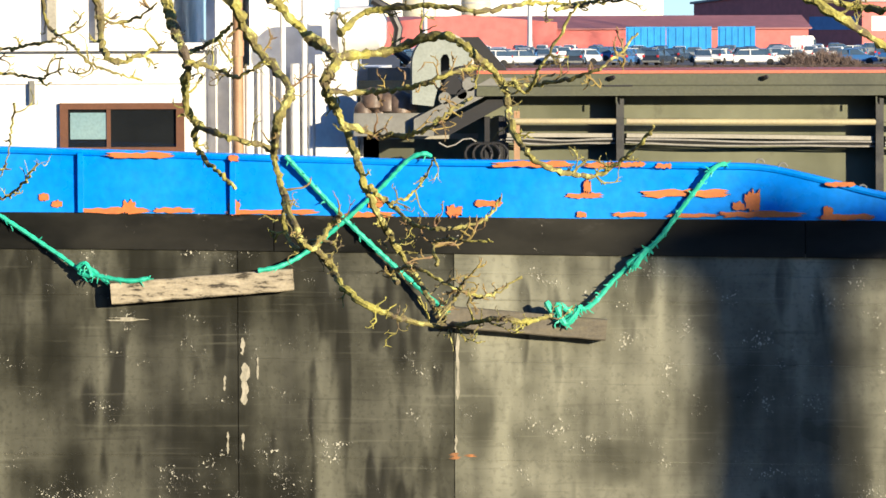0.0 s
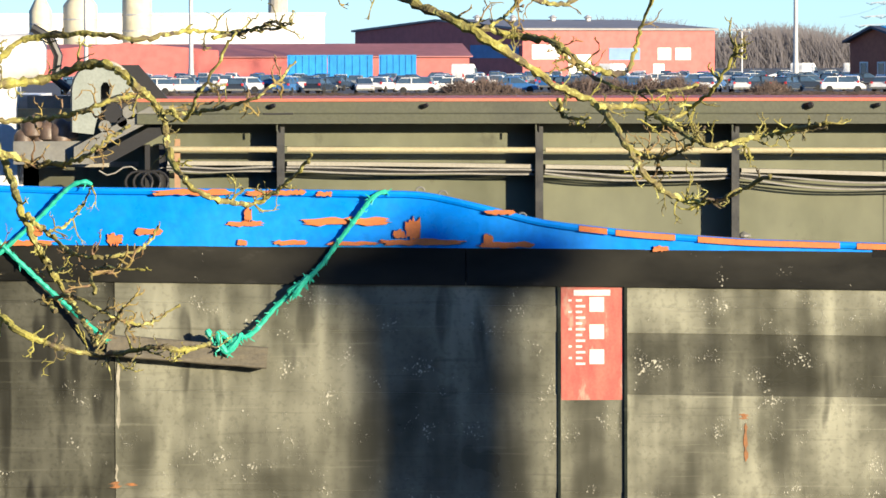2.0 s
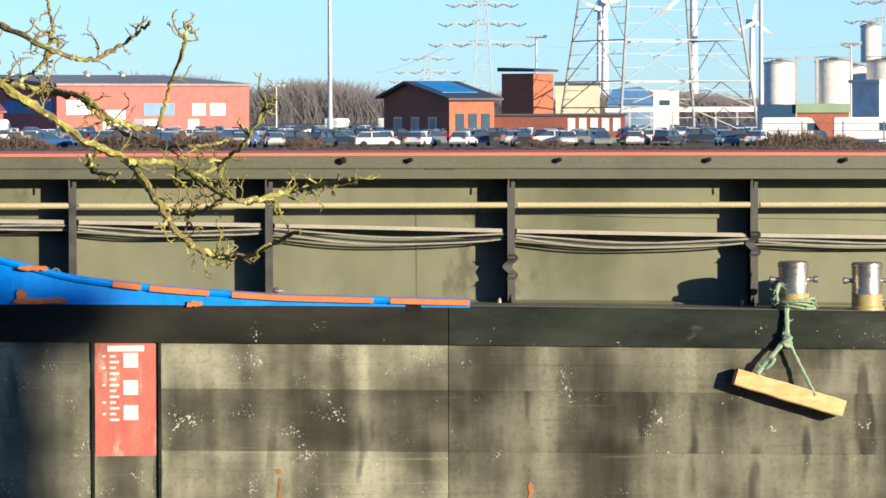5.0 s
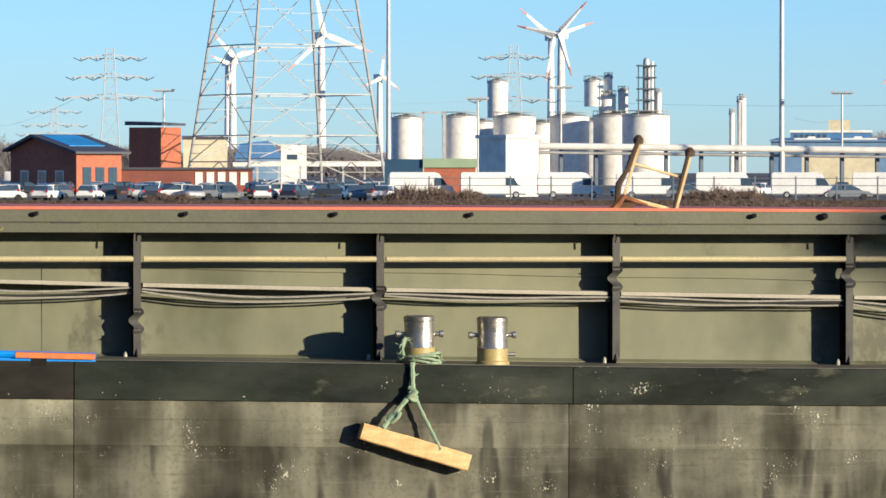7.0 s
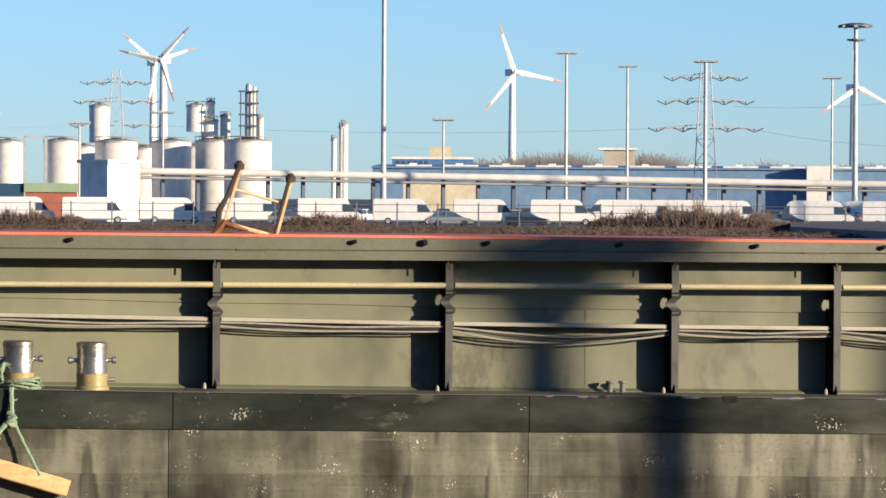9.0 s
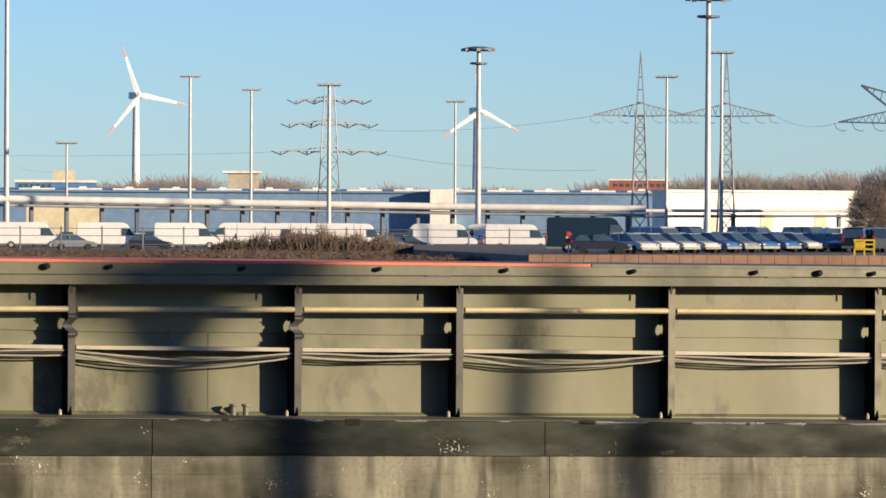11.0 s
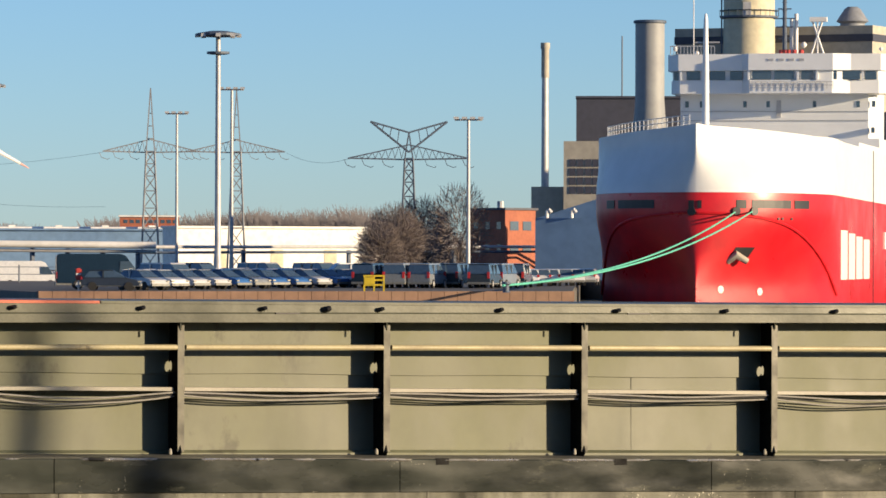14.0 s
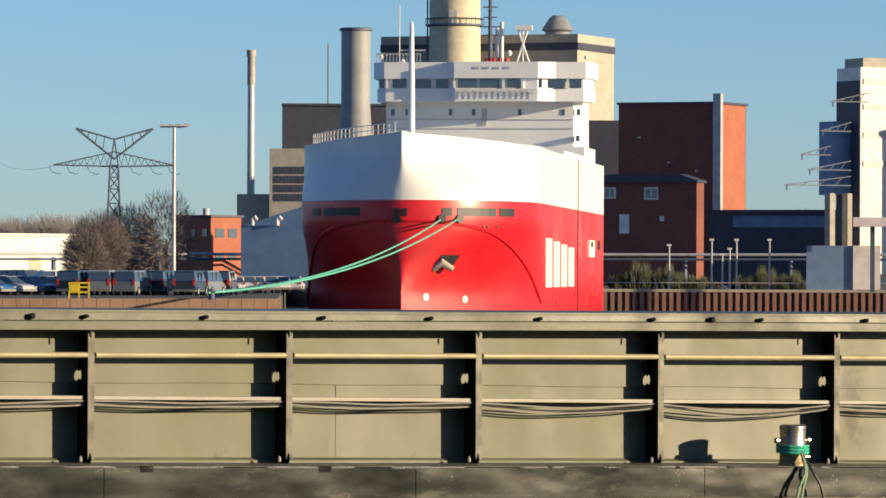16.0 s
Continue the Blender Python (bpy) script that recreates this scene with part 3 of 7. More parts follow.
for x in (along(805, SIDE), along(923, SIDE)):
    part("guide_bar", box(B(), x - 0.014, x + 0.014, SIDE - 0.022, SIDE + 0.01, -0.3, zt + 0.02), "strake", barge)
part("white_bar", box(B(), b0 + 0.13, b1 - 0.13, SIDE - 0.002, SIDE + 0.01, zt - 0.085, zt - 0.03), "mark_white", marks)
for i in range(12):
    z = zt - 0.12 - i * 0.055
    w = 0.09 if i % 2 else 0.06
    part("white_bar", box(B(), b0 + 0.15, b0 + 0.15 + w, SIDE - 0.002, SIDE + 0.01, z - 0.022, z), "mark_white", marks)
    if i in (0, 2, 5, 8, 10):
        part("white_bar", box(B(), b0 + 0.08, b0 + 0.11, SIDE - 0.002, SIDE + 0.01, z - 0.02, z), "mark_white", marks)
for z in (0.10, 0.36, 0.60):
    part("white_bar", box(B(), b0 + 0.28, b0 + 0.42, SIDE - 0.002, SIDE + 0.01, zt - z - 0.14, zt - z), "mark_white", marks)


# ---- blue bulwark ----
def bulwark_top(x):
    b = (math.atan2(x, SIDE) - ZERO) * UNIT
    e = np.mean([np.interp(b + s, (-800, -84, 566, 665, 775, 934, 1134, 1474), (183, 156, 146, 123, 94, 75, 60, 50)) for s in (-25, 0, 25)])
    return rise(e, b, SIDE)


bx0, bx1 = X0, along(1472, SIDE)
bm = B()
loft(bm, [[(x, SIDE - 0.025 + 0.01 * math.sin(3 * x), bulwark_top(x)), (x, SIDE - 0.03, sheer("deck", x, SIDE) - 0.015), (x, SIDE, sheer("deck", x, SIDE) - 0.015), (x, SIDE, bulwark_top(x))] for x in run(bx0, bx1, 0.2)])
bulwark = part("bulwark", bm, "blue", barge, "bright blue bulwark with orange primer patches", smooth=True)
part("rim", tube(B(), [(x, SIDE - 0.03, bulwark_top(x) - 0.01) for x in run(bx0, bx1, 0.15)], 0.035, 8), "blue", bulwark, smooth=True)
for b in (-640, -372):
    x = along(b, SIDE)
    part("stiffener", box(B(), x - 0.025, x + 0.025, SIDE - 0.075, SIDE - 0.02, sheer("deck", x, SIDE) - 0.01, bulwark_top(x) - 0.02), "blue", bulwark)


def patch(b, e, w, h, seed, on_rim=False):
    """A ragged patch of primer on the bulwark."""
    r = random.Random(seed)
    x, z = along(b, SIDE), rise(e, b, SIDE)
    n = 34
    pts = []
    for k in range(n):
        a = 2 * math.pi * k / n
        c, s = math.cos(a), math.sin(a)
        q = max(abs(c), abs(s)) ** 0.8
        pts.append((x + w / 2 * c / q * r.uniform(0.78, 1.06), z + h / 2 * s / q * r.uniform(0.5, 1.2)))
    part("primer_patch", prism(B(), pts, 1, (SIDE - 0.044 if not on_rim else SIDE - 0.068) - 0.0008 * seed, SIDE - 0.02), "orange", bulwark)


for i, (b, e, w, h) in enumerate(((-705, 96, 0.1, 0.07), (-682, 84, 0.11, 0.07), (-555, 78, 0.13, 0.13), (-580, 72, 0.7, 0.06), (-475, 71, 0.4, 0.06), (-370, 76, 0.12, 0.17), (-300, 67, 0.9, 0.05), (-120, 84, 0.15, 0.12), (-130, 62, 0.5, 0.05), (20, 67, 0.16, 0.12), (80, 80, 0.28, 0.07), (250, 94, 0.36, 0.06), (330, 60, 0.35, 0.05), (245, 60, 0.1, 0.06), (430, 97, 0.85, 0.09), (546, 82, 0.15, 0.24), (522, 74, 0.12, 0.09), (560, 60, 0.85, 0.06), (440, 58, 0.5, 0.04), (680, 64, 0.1, 0.12), (710, 55, 0.55, 0.06), (985, 48, 0.16, 0.06), (-535, 169, 0.65, 0.06), (-370, 163, 0.1, 0.07), (160, 150, 0.8, 0.06), (290, 148, 0.45, 0.06), (390, 146, 0.16, 0.05), (340, 149, 0.2, 0.05), (255, 110, 0.08, 0.12), (700, 113, 0.3, 0.05))):
    patch(b, e, w, h, i, e > 105 and e != 110)
for i, (ba, bb) in enumerate(((840, 890), (905, 1010), (1050, 1300), (1330, 1470))):
    xs = run(along(ba, SIDE), along(bb, SIDE), 0.2)
    part("primer_patch", loft(B(), [[(x, SIDE - 0.069, bulwark_top(x) + 0.012), (x, SIDE - 0.069, bulwark_top(x) - 0.04), (x, SIDE - 0.01, bulwark_top(x) - 0.04), (x, SIDE - 0.01, bulwark_top(x) + 0.027)] for x in xs]), "orange", bulwark)
for b, e in ((560, 150), (600, 143), (740, 104), (240, 152)):
    x, z = along(b, SIDE), rise(e, b, SIDE)
    part("fairlead_eye", tube(B(), [(x + 0.04 * math.cos(a), SIDE - 0.03, z + 0.04 * math.sin(a)) for a in np.linspace(0, math.pi, 7)], 0.01, 6), "grey_steel", bulwark)

# ---- deckhouse at the stern ----
HOUSE = 48.2


def hx(px):
    return along(px - 784, HOUSE)


def hz(py, px=300):
    return rise(441 - py, px - 784, HOUSE)


house = part("deckhouse", box(B(), X0, hx(362), HOUSE, HOUSE + 4, hz(420), hz(78)), "white", barge, "white painted steel deckhouse")
part("upper_house", box(B(), X0, hx(300), HOUSE + 0.5, HOUSE + 4, hz(80), hz(-160)), "white", house)
part("roof_edge", box(B(), X0, hx(378), HOUSE - 0.12, HOUSE + 0.6, hz(88), hz(74)), "white", house)
part("drip_rail", box(B(), X0, hx(362), HOUSE - 0.03, HOUSE + 0.01, hz(146), hz(142)), "white", house)
wf = part("window", box(B(), hx(120), hx(318), HOUSE - 0.012, HOUSE + 0.01, hz(262), hz(188)), "glass", house, "dark sliding window in a brown frame")
for x0, x1, y0, y1 in ((108, 122, 180, 268), (313, 327, 180, 268), (122, 313, 180, 191), (122, 313, 258, 268)):
    part("window_frame", box(B(), hx(x0), hx(x1), HOUSE - 0.045, HOUSE + 0.01, hz(y1), hz(y0)), "brown_frame", wf)
part("blind", box(B(), hx(126), hx(192), HOUSE - 0.02, HOUSE - 0.008, hz(244), hz(197)), "curtain", wf)
part("window_bar", box(B(), hx(190), hx(197), HOUSE - 0.03, HOUSE, hz(260), hz(190)), "brown_frame", wf)
part("casing", box(B(), hx(362), hx(412), HOUSE + 0.25, HOUSE + 3, hz(420), hz(-160)), "white", barge)
part("casing", box(B(), hx(430), hx(500), HOUSE + 0.1, HOUSE + 3, hz(420), hz(120)), "white", barge)
part("casing", box(B(), hx(500), hx(668), HOUSE + 0.3, HOUSE + 3, hz(420), hz(118)), "white", barge)
part("casing", box(B(), hx(430), hx(560), HOUSE + 0.9, HOUSE + 3, hz(120), hz(-160)), "white", barge)
part("casing", box(B(), hx(560), hx(634), HOUSE - 0.14, HOUSE + 0.6, hz(300), hz(96)), "white", barge)
part("tall_pipe", tube(B(), [(hx(423), HOUSE - 0.1, hz(290)), (hx(423), HOUSE - 0.1, hz(98)), (hx(423), HOUSE - 0.1, hz(-200))], 0.05, 12), "rust_pipe", barge, "tan painted vent pipe", smooth=True)
part("pipe_collar", tube(B(), [(hx(423), HOUSE - 0.1, hz(98)), (hx(423), HOUSE - 0.1, hz(70))], 0.062, 12), "rust_pipe", barge)
for px, top in ((502, -150), (540, -150), (523, 112), (553, 112), (470, 112), (442, 115)):
    part("stanchion_pipe", tube(B(), [(hx(px), HOUSE - 0.06, hz(290)), (hx(px), HOUSE - 0.06, hz(top))], 0.028 if top < 0 else 0.045, 10), "white", barge, smooth=True)
part("vent_box", box(B(), hx(55), hx(64), HOUSE - 0.05, HOUSE + 0.01, hz(182), hz(140)), "grey_steel", barge)
for px in (170, 85):
    part("door_post", box(B(), hx(px - 8), hx(px + 8), HOUSE + 0.42, HOUSE + 0.5, hz(72), hz(-100)), "conduit", barge)

# winch and machinery between deckhouse and hold
winch = part("winch_drum", tube(B(), [(hx(585), HOUSE + 0.1, hz(55)), (hx(600), HOUSE + 0.1, hz(55)), (hx(672), HOUSE + 0.1, hz(52)), (hx(684), HOUSE + 0.1, hz(52))], [0.14, 0.24, 0.24, 0.12], 18), "white", barge, "white painted winch housing", smooth=True)
part("hose", tube(B(), [(hx(660), HOUSE, hz(0)), (hx(692), HOUSE, hz(18)), (hx(706), HOUSE, hz(50)), (hx(700), HOUSE, hz(90)), (hx(725), HOUSE, hz(110))], 0.045, 8), "dark", winch, smooth=True)
GC, GZ, GR = hx(788), hz(112), hx(840) - hx(788)
arch = [(GC + GR * math.cos(a), GZ + GR * math.sin(a)) for a in np.linspace(0, math.pi, 15)]
slot = [(hx(801), hz(122)), (hx(801), hz(104)), (hx(797), hz(96)), (hx(790), hz(96)), (hx(785), hz(104)), (hx(785), hz(150))]
arch += [(hx(736), hz(182)), (hx(772), hz(186)), (hx(778), hz(160)), (hx(785), hz(150))] + slot[-2::-1] + [(hx(812), hz(118))]
gear_guard = part("gear_guard", prism(B(), arch, 1, HOUSE - 0.78, HOUSE - 0.62), "guard", barge, "grey arched gear guard with an open slot")
hoop = [(GC + GR * math.cos(a), HOUSE - 0.7, GZ + GR * math.sin(a)) for a in np.linspace(-0.25, math.pi, 18)] + [(hx(736), HOUSE - 0.7, hz(182))]
part("guard_rim", tube(B(), hoop, 0.02, 8), "conduit", gear_guard, smooth=True)
part("guard_drum", tube(B(), [(GC + 0.03, HOUSE - 0.6, GZ - 0.05), (GC + 0.03, HOUSE - 0.2, GZ - 0.05)], GR * 0.5, 20), "dark", gear_guard)
for k, (px, py, rad) in enumerate(((806, 150, 0.09), (835, 148, 0.07), (822, 165, 0.05), (792, 172, 0.06))):
    part("gear", tube(B(), [(hx(px), HOUSE - 0.72, hz(py)), (hx(px), HOUSE - 0.5, hz(py))], rad, 12), "grey_steel" if k % 2 else "dark", gear_guard)
part("engine_block", box(B(), hx(650), hx(730), HOUSE + 0.1, HOUSE + 0.7, hz(200), hz(120)), "grey_steel", barge)
M["oily"] = material("oily brown casting", (0.16, 0.11, 0.08), (0.07, 0.05, 0.04), rough=0.5, scale=9, bump=0.01)
part("mount_plate", box(B(), hx(630), hx(735), HOUSE - 0.05, HOUSE + 0.1, hz(172), hz(142)), "timber", barge)
for px, py, rad in ((648, 200, 0.085), (664, 186, 0.11), (690, 192, 0.1), (712, 196, 0.12), (728, 190, 0.09), (676, 204, 0.07)):
    part("valve", turned(B(), [(rad * 0.4, 0), (rad, rad * 0.3), (rad * 1.05, rad * 1.3), (rad * 0.7, rad * 1.8), (rad * 0.2, rad * 2.1)], 12, (hx(px), HOUSE - 0.5, hz(py + 8))), "oily", barge, smooth=True)
part("walkway_panel", box(B(), hx(632), hx(772), HOUSE - 0.62, HOUSE - 0.5, hz(238), hz(198)), "grey_steel", barge)
part("walkway_beam", prism(B(), [(hx(738), hz(232)), (hx(738), hz(208)), (hx(872), hz(137)), (hx(918), hz(137)), (hx(918), hz(158)), (hx(880), hz(160))], 1, HOUSE - 0.72, HOUSE - 0.63), "grey_steel", barge)
part("brace_beam", prism(B(), [(hx(770), hz(238)), (hx(770), hz(226)), (hx(884), hz(166)), (hx(905), hz(166)), (hx(905), hz(180)), (hx(800), hz(236))], 1, HOUSE - 0.6, HOUSE - 0.5), "dark", barge)
part("hatch_bracket", prism(B(), [(hx(815), hz(66)), (hx(850), hz(66)), (hx(912), hz(138)), (hx(890), hz(138))], 1, HOUSE - 0.5, HOUSE - 0.4), "dark", barge)
part("bulkhead", box(B(), hx(640), hx(905), HOUSE + 0.3, HOUSE + 0.5, hz(400), hz(150)), "coaming", barge)
part("cross_bar", box(B(), hx(660), hx(910), HOUSE - 0.1, HOUSE - 0.05, hz(245), hz(236)), "conduit", barge)
for px in (860, 885, 893):
    part("locker_bar", box(B(), hx(px), hx(px + 9), HOUSE - 0.5, HOUSE - 0.3, hz(300), hz(205)), "dark", barge)
part("red_post", box(B(), hx(912), hx(922), HOUSE - 0.6, HOUSE - 0.55, hz(290), hz(195)), "rust_pipe", barge)
for k in range(3):
    x = hx(850 + 14 * k)
    part("coiled_hose", tube(B(), [(x + 0.13 * math.cos(a), HOUSE - 0.6, hz(270) + 0.11 * math.sin(a)) for a in np.linspace(0, 2 * math.pi, 16)], 0.014, 6), "dark", barge)
part("loose_cable", tube(B(), [(hx(780 + 14 * i), HOUSE - 0.5, hz(250 + 8 * math.sin(i * 1.3))) for i in range(9)], 0.008, 6), "cable", barge)


# ---- bollards on the side deck ----
def bollard(b, rope=False, pins=1):
    y = SIDE + 0.2
    x, z = along(b, y), sheer("deck", along(b, SIDE), SIDE)
    bm = B()
    turned(bm, [(0.155, 0.16), (0.15, 0.175), (0.152, 0.28), (0.147, 0.3), (0.15, 0.415), (0.155, 0.42), (0.155, 0.455), (0.135, 0.47), (0.02, 0.472)], 28, (x, y, z))
    post = part("bollard", bm, "bollard", barge, "worn bare steel bollard with a yellowed foot", smooth=True)
    part("foot", turned(B(), [(0.17, 0), (0.165, 0.03), (0.15, 0.04), (0.15, 0.159)], 28, (x, y, z)), "bollard_foot", post, smooth=True)
    part("cross_pin", tube(B(), [(x - 0.22, y, z + 0.29), (x + 0.22, y, z + 0.29)], 0.022, 10), "bollard", post, smooth=True)
    for s in (-1, 1):
        part("pin_head", tube(B(), [(x + s * 0.2, y, z + 0.29), (x + s * 0.235, y, z + 0.29)], 0.034, 10), "bollard", post)
    if pins > 1:
        part("cross_pin", tube(B(), [(x, y, z + 0.1), (x + 0.23, y, z + 0.1)], 0.02, 10), "bollard", post)
    return x, y, z


p1 = bollard(2045)
bollard(2174, pins=2)
p3 = bollard(5467, pins=2)


# ---- ropes and hanging timber fenders ----
def rope(name, pts, r, mat, parent=None, label="", frayed=0, seed=0):
    """A laid rope: a rounded path with a slight twist in its thickness."""
    fine, rr = [], random.Random(seed)
    pts = [Vector(p) for p in pts]
    for i in range(len(pts) - 1):
        a, b = pts[i], pts[i + 1]
        pa, pb = pts[max(i - 1, 0)], pts[min(i + 2, len(pts) - 1)]
        n = max(3, int((b - a).length / 0.03))
        for k in range(n):
            u = k / n
            fine.append(0.5 * ((2 * a) + (b - pa) * u + (2 * pa - 5 * a + 4 * b - pb) * u * u + (3 * a - pa - 3 * b + pb) * u ** 3))
    fine.append(pts[-1])
    bm = B()
    tube(bm, fine, [r * (1 + 0.16 * math.sin(i * 1.9)) for i in range(len(fine))], 7)
    for _ in range(frayed):
        p = fine[rr.randrange(len(fine))]
        q = p + Vector((rr.uniform(-0.07, 0.07), rr.uniform(-0.04, 0.01), rr.uniform(-0.08, 0.05)))
        tube(bm, [p, (p + q) / 2 + Vector((rr.uniform(-0.02, 0.02), 0, rr.uniform(-0.02, 0.02))), q], [r * 0.5, r * 0.35, r * 0.15], 4)
    return part(name, bm, mat, parent, label, smooth=True)


def at_side(px, py, off=0.08):
    return (along(px - 784, SIDE - off), SIDE - off, rise(441 - py, px - 784, SIDE - off))


def beam(name, pa, pb, thick, deep, mat, parent, seed):
    """A sawn timber from pa to pb with slightly worn edges."""
    pa, pb = Vector(pa), Vector(pb)
    d = (pb - pa)
    ln = d.length
    d.normalize()
    m = Matrix.Translation(pa) @ Matrix.Rotation(-math.atan2(d.z, math.hypot(d.x, d.y)), 4, "Y")
    rr, secs, c = random.Random(seed), [], 0.012
    for i in range(13):
        x = ln * i / 12
        w = [rr.uniform(-0.004, 0.004) for _ in range(2)]
        t2, d2 = thick / 2 + w[0], deep + w[1]
        secs.append([m @ Vector(p) for p in ((x, -d2 + c, -t2), (x, -c, -t2), (x, 0, -t2 + c), (x, 0, t2 - c), (x, -c, t2), (x, -d2 + c, t2), (x, -d2, t2 - c), (x, -d2, -t2 + c))])
    return part(name, loft(B(), secs), mat, parent)


f1 = thing("timber_fender", "long weathered timber fender hung level on green ropes", "fender", group="hanging fenders")
beam("timber", at_side(198, 516, 0.03), at_side(518, 493, 0.03), 0.205, 0.16, "old_timber", f1, 1)
rope("rope", [at_side(-60, 345), at_side(0, 377), at_side(100, 445), at_side(150, 478, 0.12), at_side(222, 494, 0.2), at_side(262, 490, 0.2)], 0.022, "rope", f1, frayed=18, seed=1)
rope("rope", [at_side(455, 478, 0.2), at_side(500, 468, 0.16), at_side(555, 435), at_side(660, 345), at_side(720, 285, 0.1), at_side(748, 272, 0.12), at_side(762, 276, 0.06)], 0.022, "rope", f1, frayed=10, seed=2)
rope("knot", [at_side(136, 470, 0.14), at_side(150, 462, 0.17), at_side(160, 484, 0.16), at_side(140, 480, 0.12), at_side(152, 468, 0.1), at_side(190, 498, 0.16)], 0.022, "rope", f1, frayed=8, seed=7)
f2 = thing("timber_fender", "dark weathered timber fender with a frayed green rope end", "fender", group="hanging fenders")
beam("timber", at_side(790, 560, 0.03), at_side(1072, 585, 0.03), 0.2, 0.16, "dark_timber", f2, 2)
rope("rope", [at_side(505, 275, 0.1), at_side(560, 335), at_side(620, 398), at_side(690, 465), at_side(740, 510, 0.12), at_side(790, 555, 0.2)], 0.024, "rope", f2, frayed=25, seed=3)
rope("rope", [at_side(1283, 292, 0.06), at_side(1260, 302, 0.1), at_side(1210, 365), at_side(1160, 430), at_side(1090, 492), at_side(1040, 545, 0.14), at_side(985, 548, 0.2)], 0.024, "rope", f2, frayed=60, seed=4)
rope("knot", [at_side(1015, 560, 0.2), at_side(985, 540, 0.24), at_side(1000, 575, 0.25), at_side(1025, 545, 0.22), at_side(990, 570, 0.2), at_side(965, 535, 0.22)], 0.03, "rope", f2, frayed=45, seed=5)
rope("knot", [at_side(1110, 470, 0.1), at_side(1135, 452, 0.13), at_side(1120, 475, 0.14), at_side(1145, 440, 0.1)], 0.03, "rope", f2, frayed=30, seed=6)


f3 = thing("timber_fender", "fresh sawn timber fender hung askew from a bollard", "fender", group="hanging fenders")


def s7(px, py, off=0.08):
    return at_side(px + 1298 + 784, py - 241, off)


beam("timber", s7(640, 765, 0.03), s7(830, 822, 0.03), 0.165, 0.17, "timber", f3, 3)
rope("rope", [s7(734, 645, 0.06), s7(735, 690, 0.1), s7(732, 700, 0.12), s7(700, 740, 0.14), s7(682, 762, 0.18)], 0.026, "old_rope", f3, frayed=10, seed=8)
rope("rope", [s7(736, 700, 0.1), s7(760, 750, 0.12), s7(785, 800, 0.2)], 0.018, "old_rope", f3, seed=9)
rope("knot", [s7(728, 690, 0.1), s7(742, 698, 0.15), s7(728, 706, 0.15), s7(742, 712, 0.12), s7(732, 690, 0.1)], 0.024, "old_rope", f3, seed=10)
rope("knot", [s7(690, 742, 0.12), s7(712, 736, 0.18), s7(700, 750, 0.17), s7(708, 726, 0.12)], 0.022, "old_rope", f3, seed=11)
px, py, pz = p1
rr = random.Random(5)
for k in range(4):
    rope("rope_turn", [(px + (0.19 + 0.03 * rr.random()) * math.cos(a + k), py + (0.19 + 0.02 * k) * math.sin(a + k), pz + 0.025 + 0.022 * k + 0.02 * math.sin(2 * a + k)) for a in np.linspace(0, 2 * math.pi, 10)], 0.014, "old_rope", f3, frayed=6, seed=20 + k)
rope("rope_tail", [(px - 0.18, py - 0.1, pz + 0.06), (px - 0.2, py - 0.15, pz + 0.2), (px - 0.16, py - 0.14, pz + 0.26), (px - 0.21, py - 0.12, pz + 0.12)], 0.018, "old_rope", f3, frayed=8, seed=30)
f4 = thing("mooring_rope", "green and dark ropes tied round a bollard", "rope")
px, py, pz = p3
for k in range(3):
    rope("rope_turn", [(px + 0.175 * math.cos(a), py + 0.175 * math.sin(a), pz + 0.16 + 0.035 * k + 0.01 * math.sin(a)) for a in np.linspace(0, 2 * math.pi, 12)], 0.018, "rope", f4, seed=40 + k)
for dx in (-0.18, -0.12, 0.16):
    rope("rope", [(px - 0.0, py - 0.17, pz + 0.16), (px + dx * 0.3, py - 0.34, pz - 0.05), (px + dx, py - 0.38, pz - 0.3), (px + 1.6 * dx, py - 0.37, pz - 0.9)], 0.017, "old_rope" if dx < 0 else "dark", f4, seed=50)

# a leaning hatch prop and its brace on the coaming
prop = thing("hatch_prop", "rusty yellow steel prop frame standing on the coaming", "prop")


def c7(px, py, dy=0.1):
    return (along(px + 1298, FRONT + dy), FRONT + dy, rise(441 - py + 241, px + 1298, FRONT + dy))


part("post", tube(B(), [c7(1097, 384), c7(1110, 345), c7(1139, 250)], [0.02, 0.018, 0.022], 4), "prop", prop)
# Dark rusty webs also paint in the posts' shaded left faces.
part("web", tube(B(), [c7(1089, 384, 0.05), c7(1097, 356, 0.05), c7(1099, 330, 0.05), c7(1113, 306, 0.05), c7(1134, 252, 0.05)], [0.022, 0.026, 0.034, 0.022, 0.024], 6), "old_rust", prop)
part("post", tube(B(), [c7(1201, 374, 0.3), c7(1228, 272, 0.3)], 0.019, 4), "prop", prop)
part("web", tube(B(), [c7(1196, 375, 0.25), c7(1223, 273, 0.25)], [0.016, 0.02], 6), "old_rust", prop)
part("brace", tube(B(), [c7(1115, 290), c7(1212, 318, 0.3)], 0.014, 8), "prop", prop)
part("brace", tube(B(), [c7(1105, 352), c7(1190, 374, 0.3)], 0.022, 8), "prop", prop)
M["hinge_rust"] = material("orange rusted hinge", (0.3, 0.11, 0.04), (0.14, 0.06, 0.03), rough=0.8, scale=9, bump=0.006)
part("hinge_plate", tube(B(), [c7(1085, 380, 0.04), c7(1108, 352, 0.04), c7(1150, 366, 0.06)], [0.05, 0.035, 0.012], 7), "hinge_rust", prop)
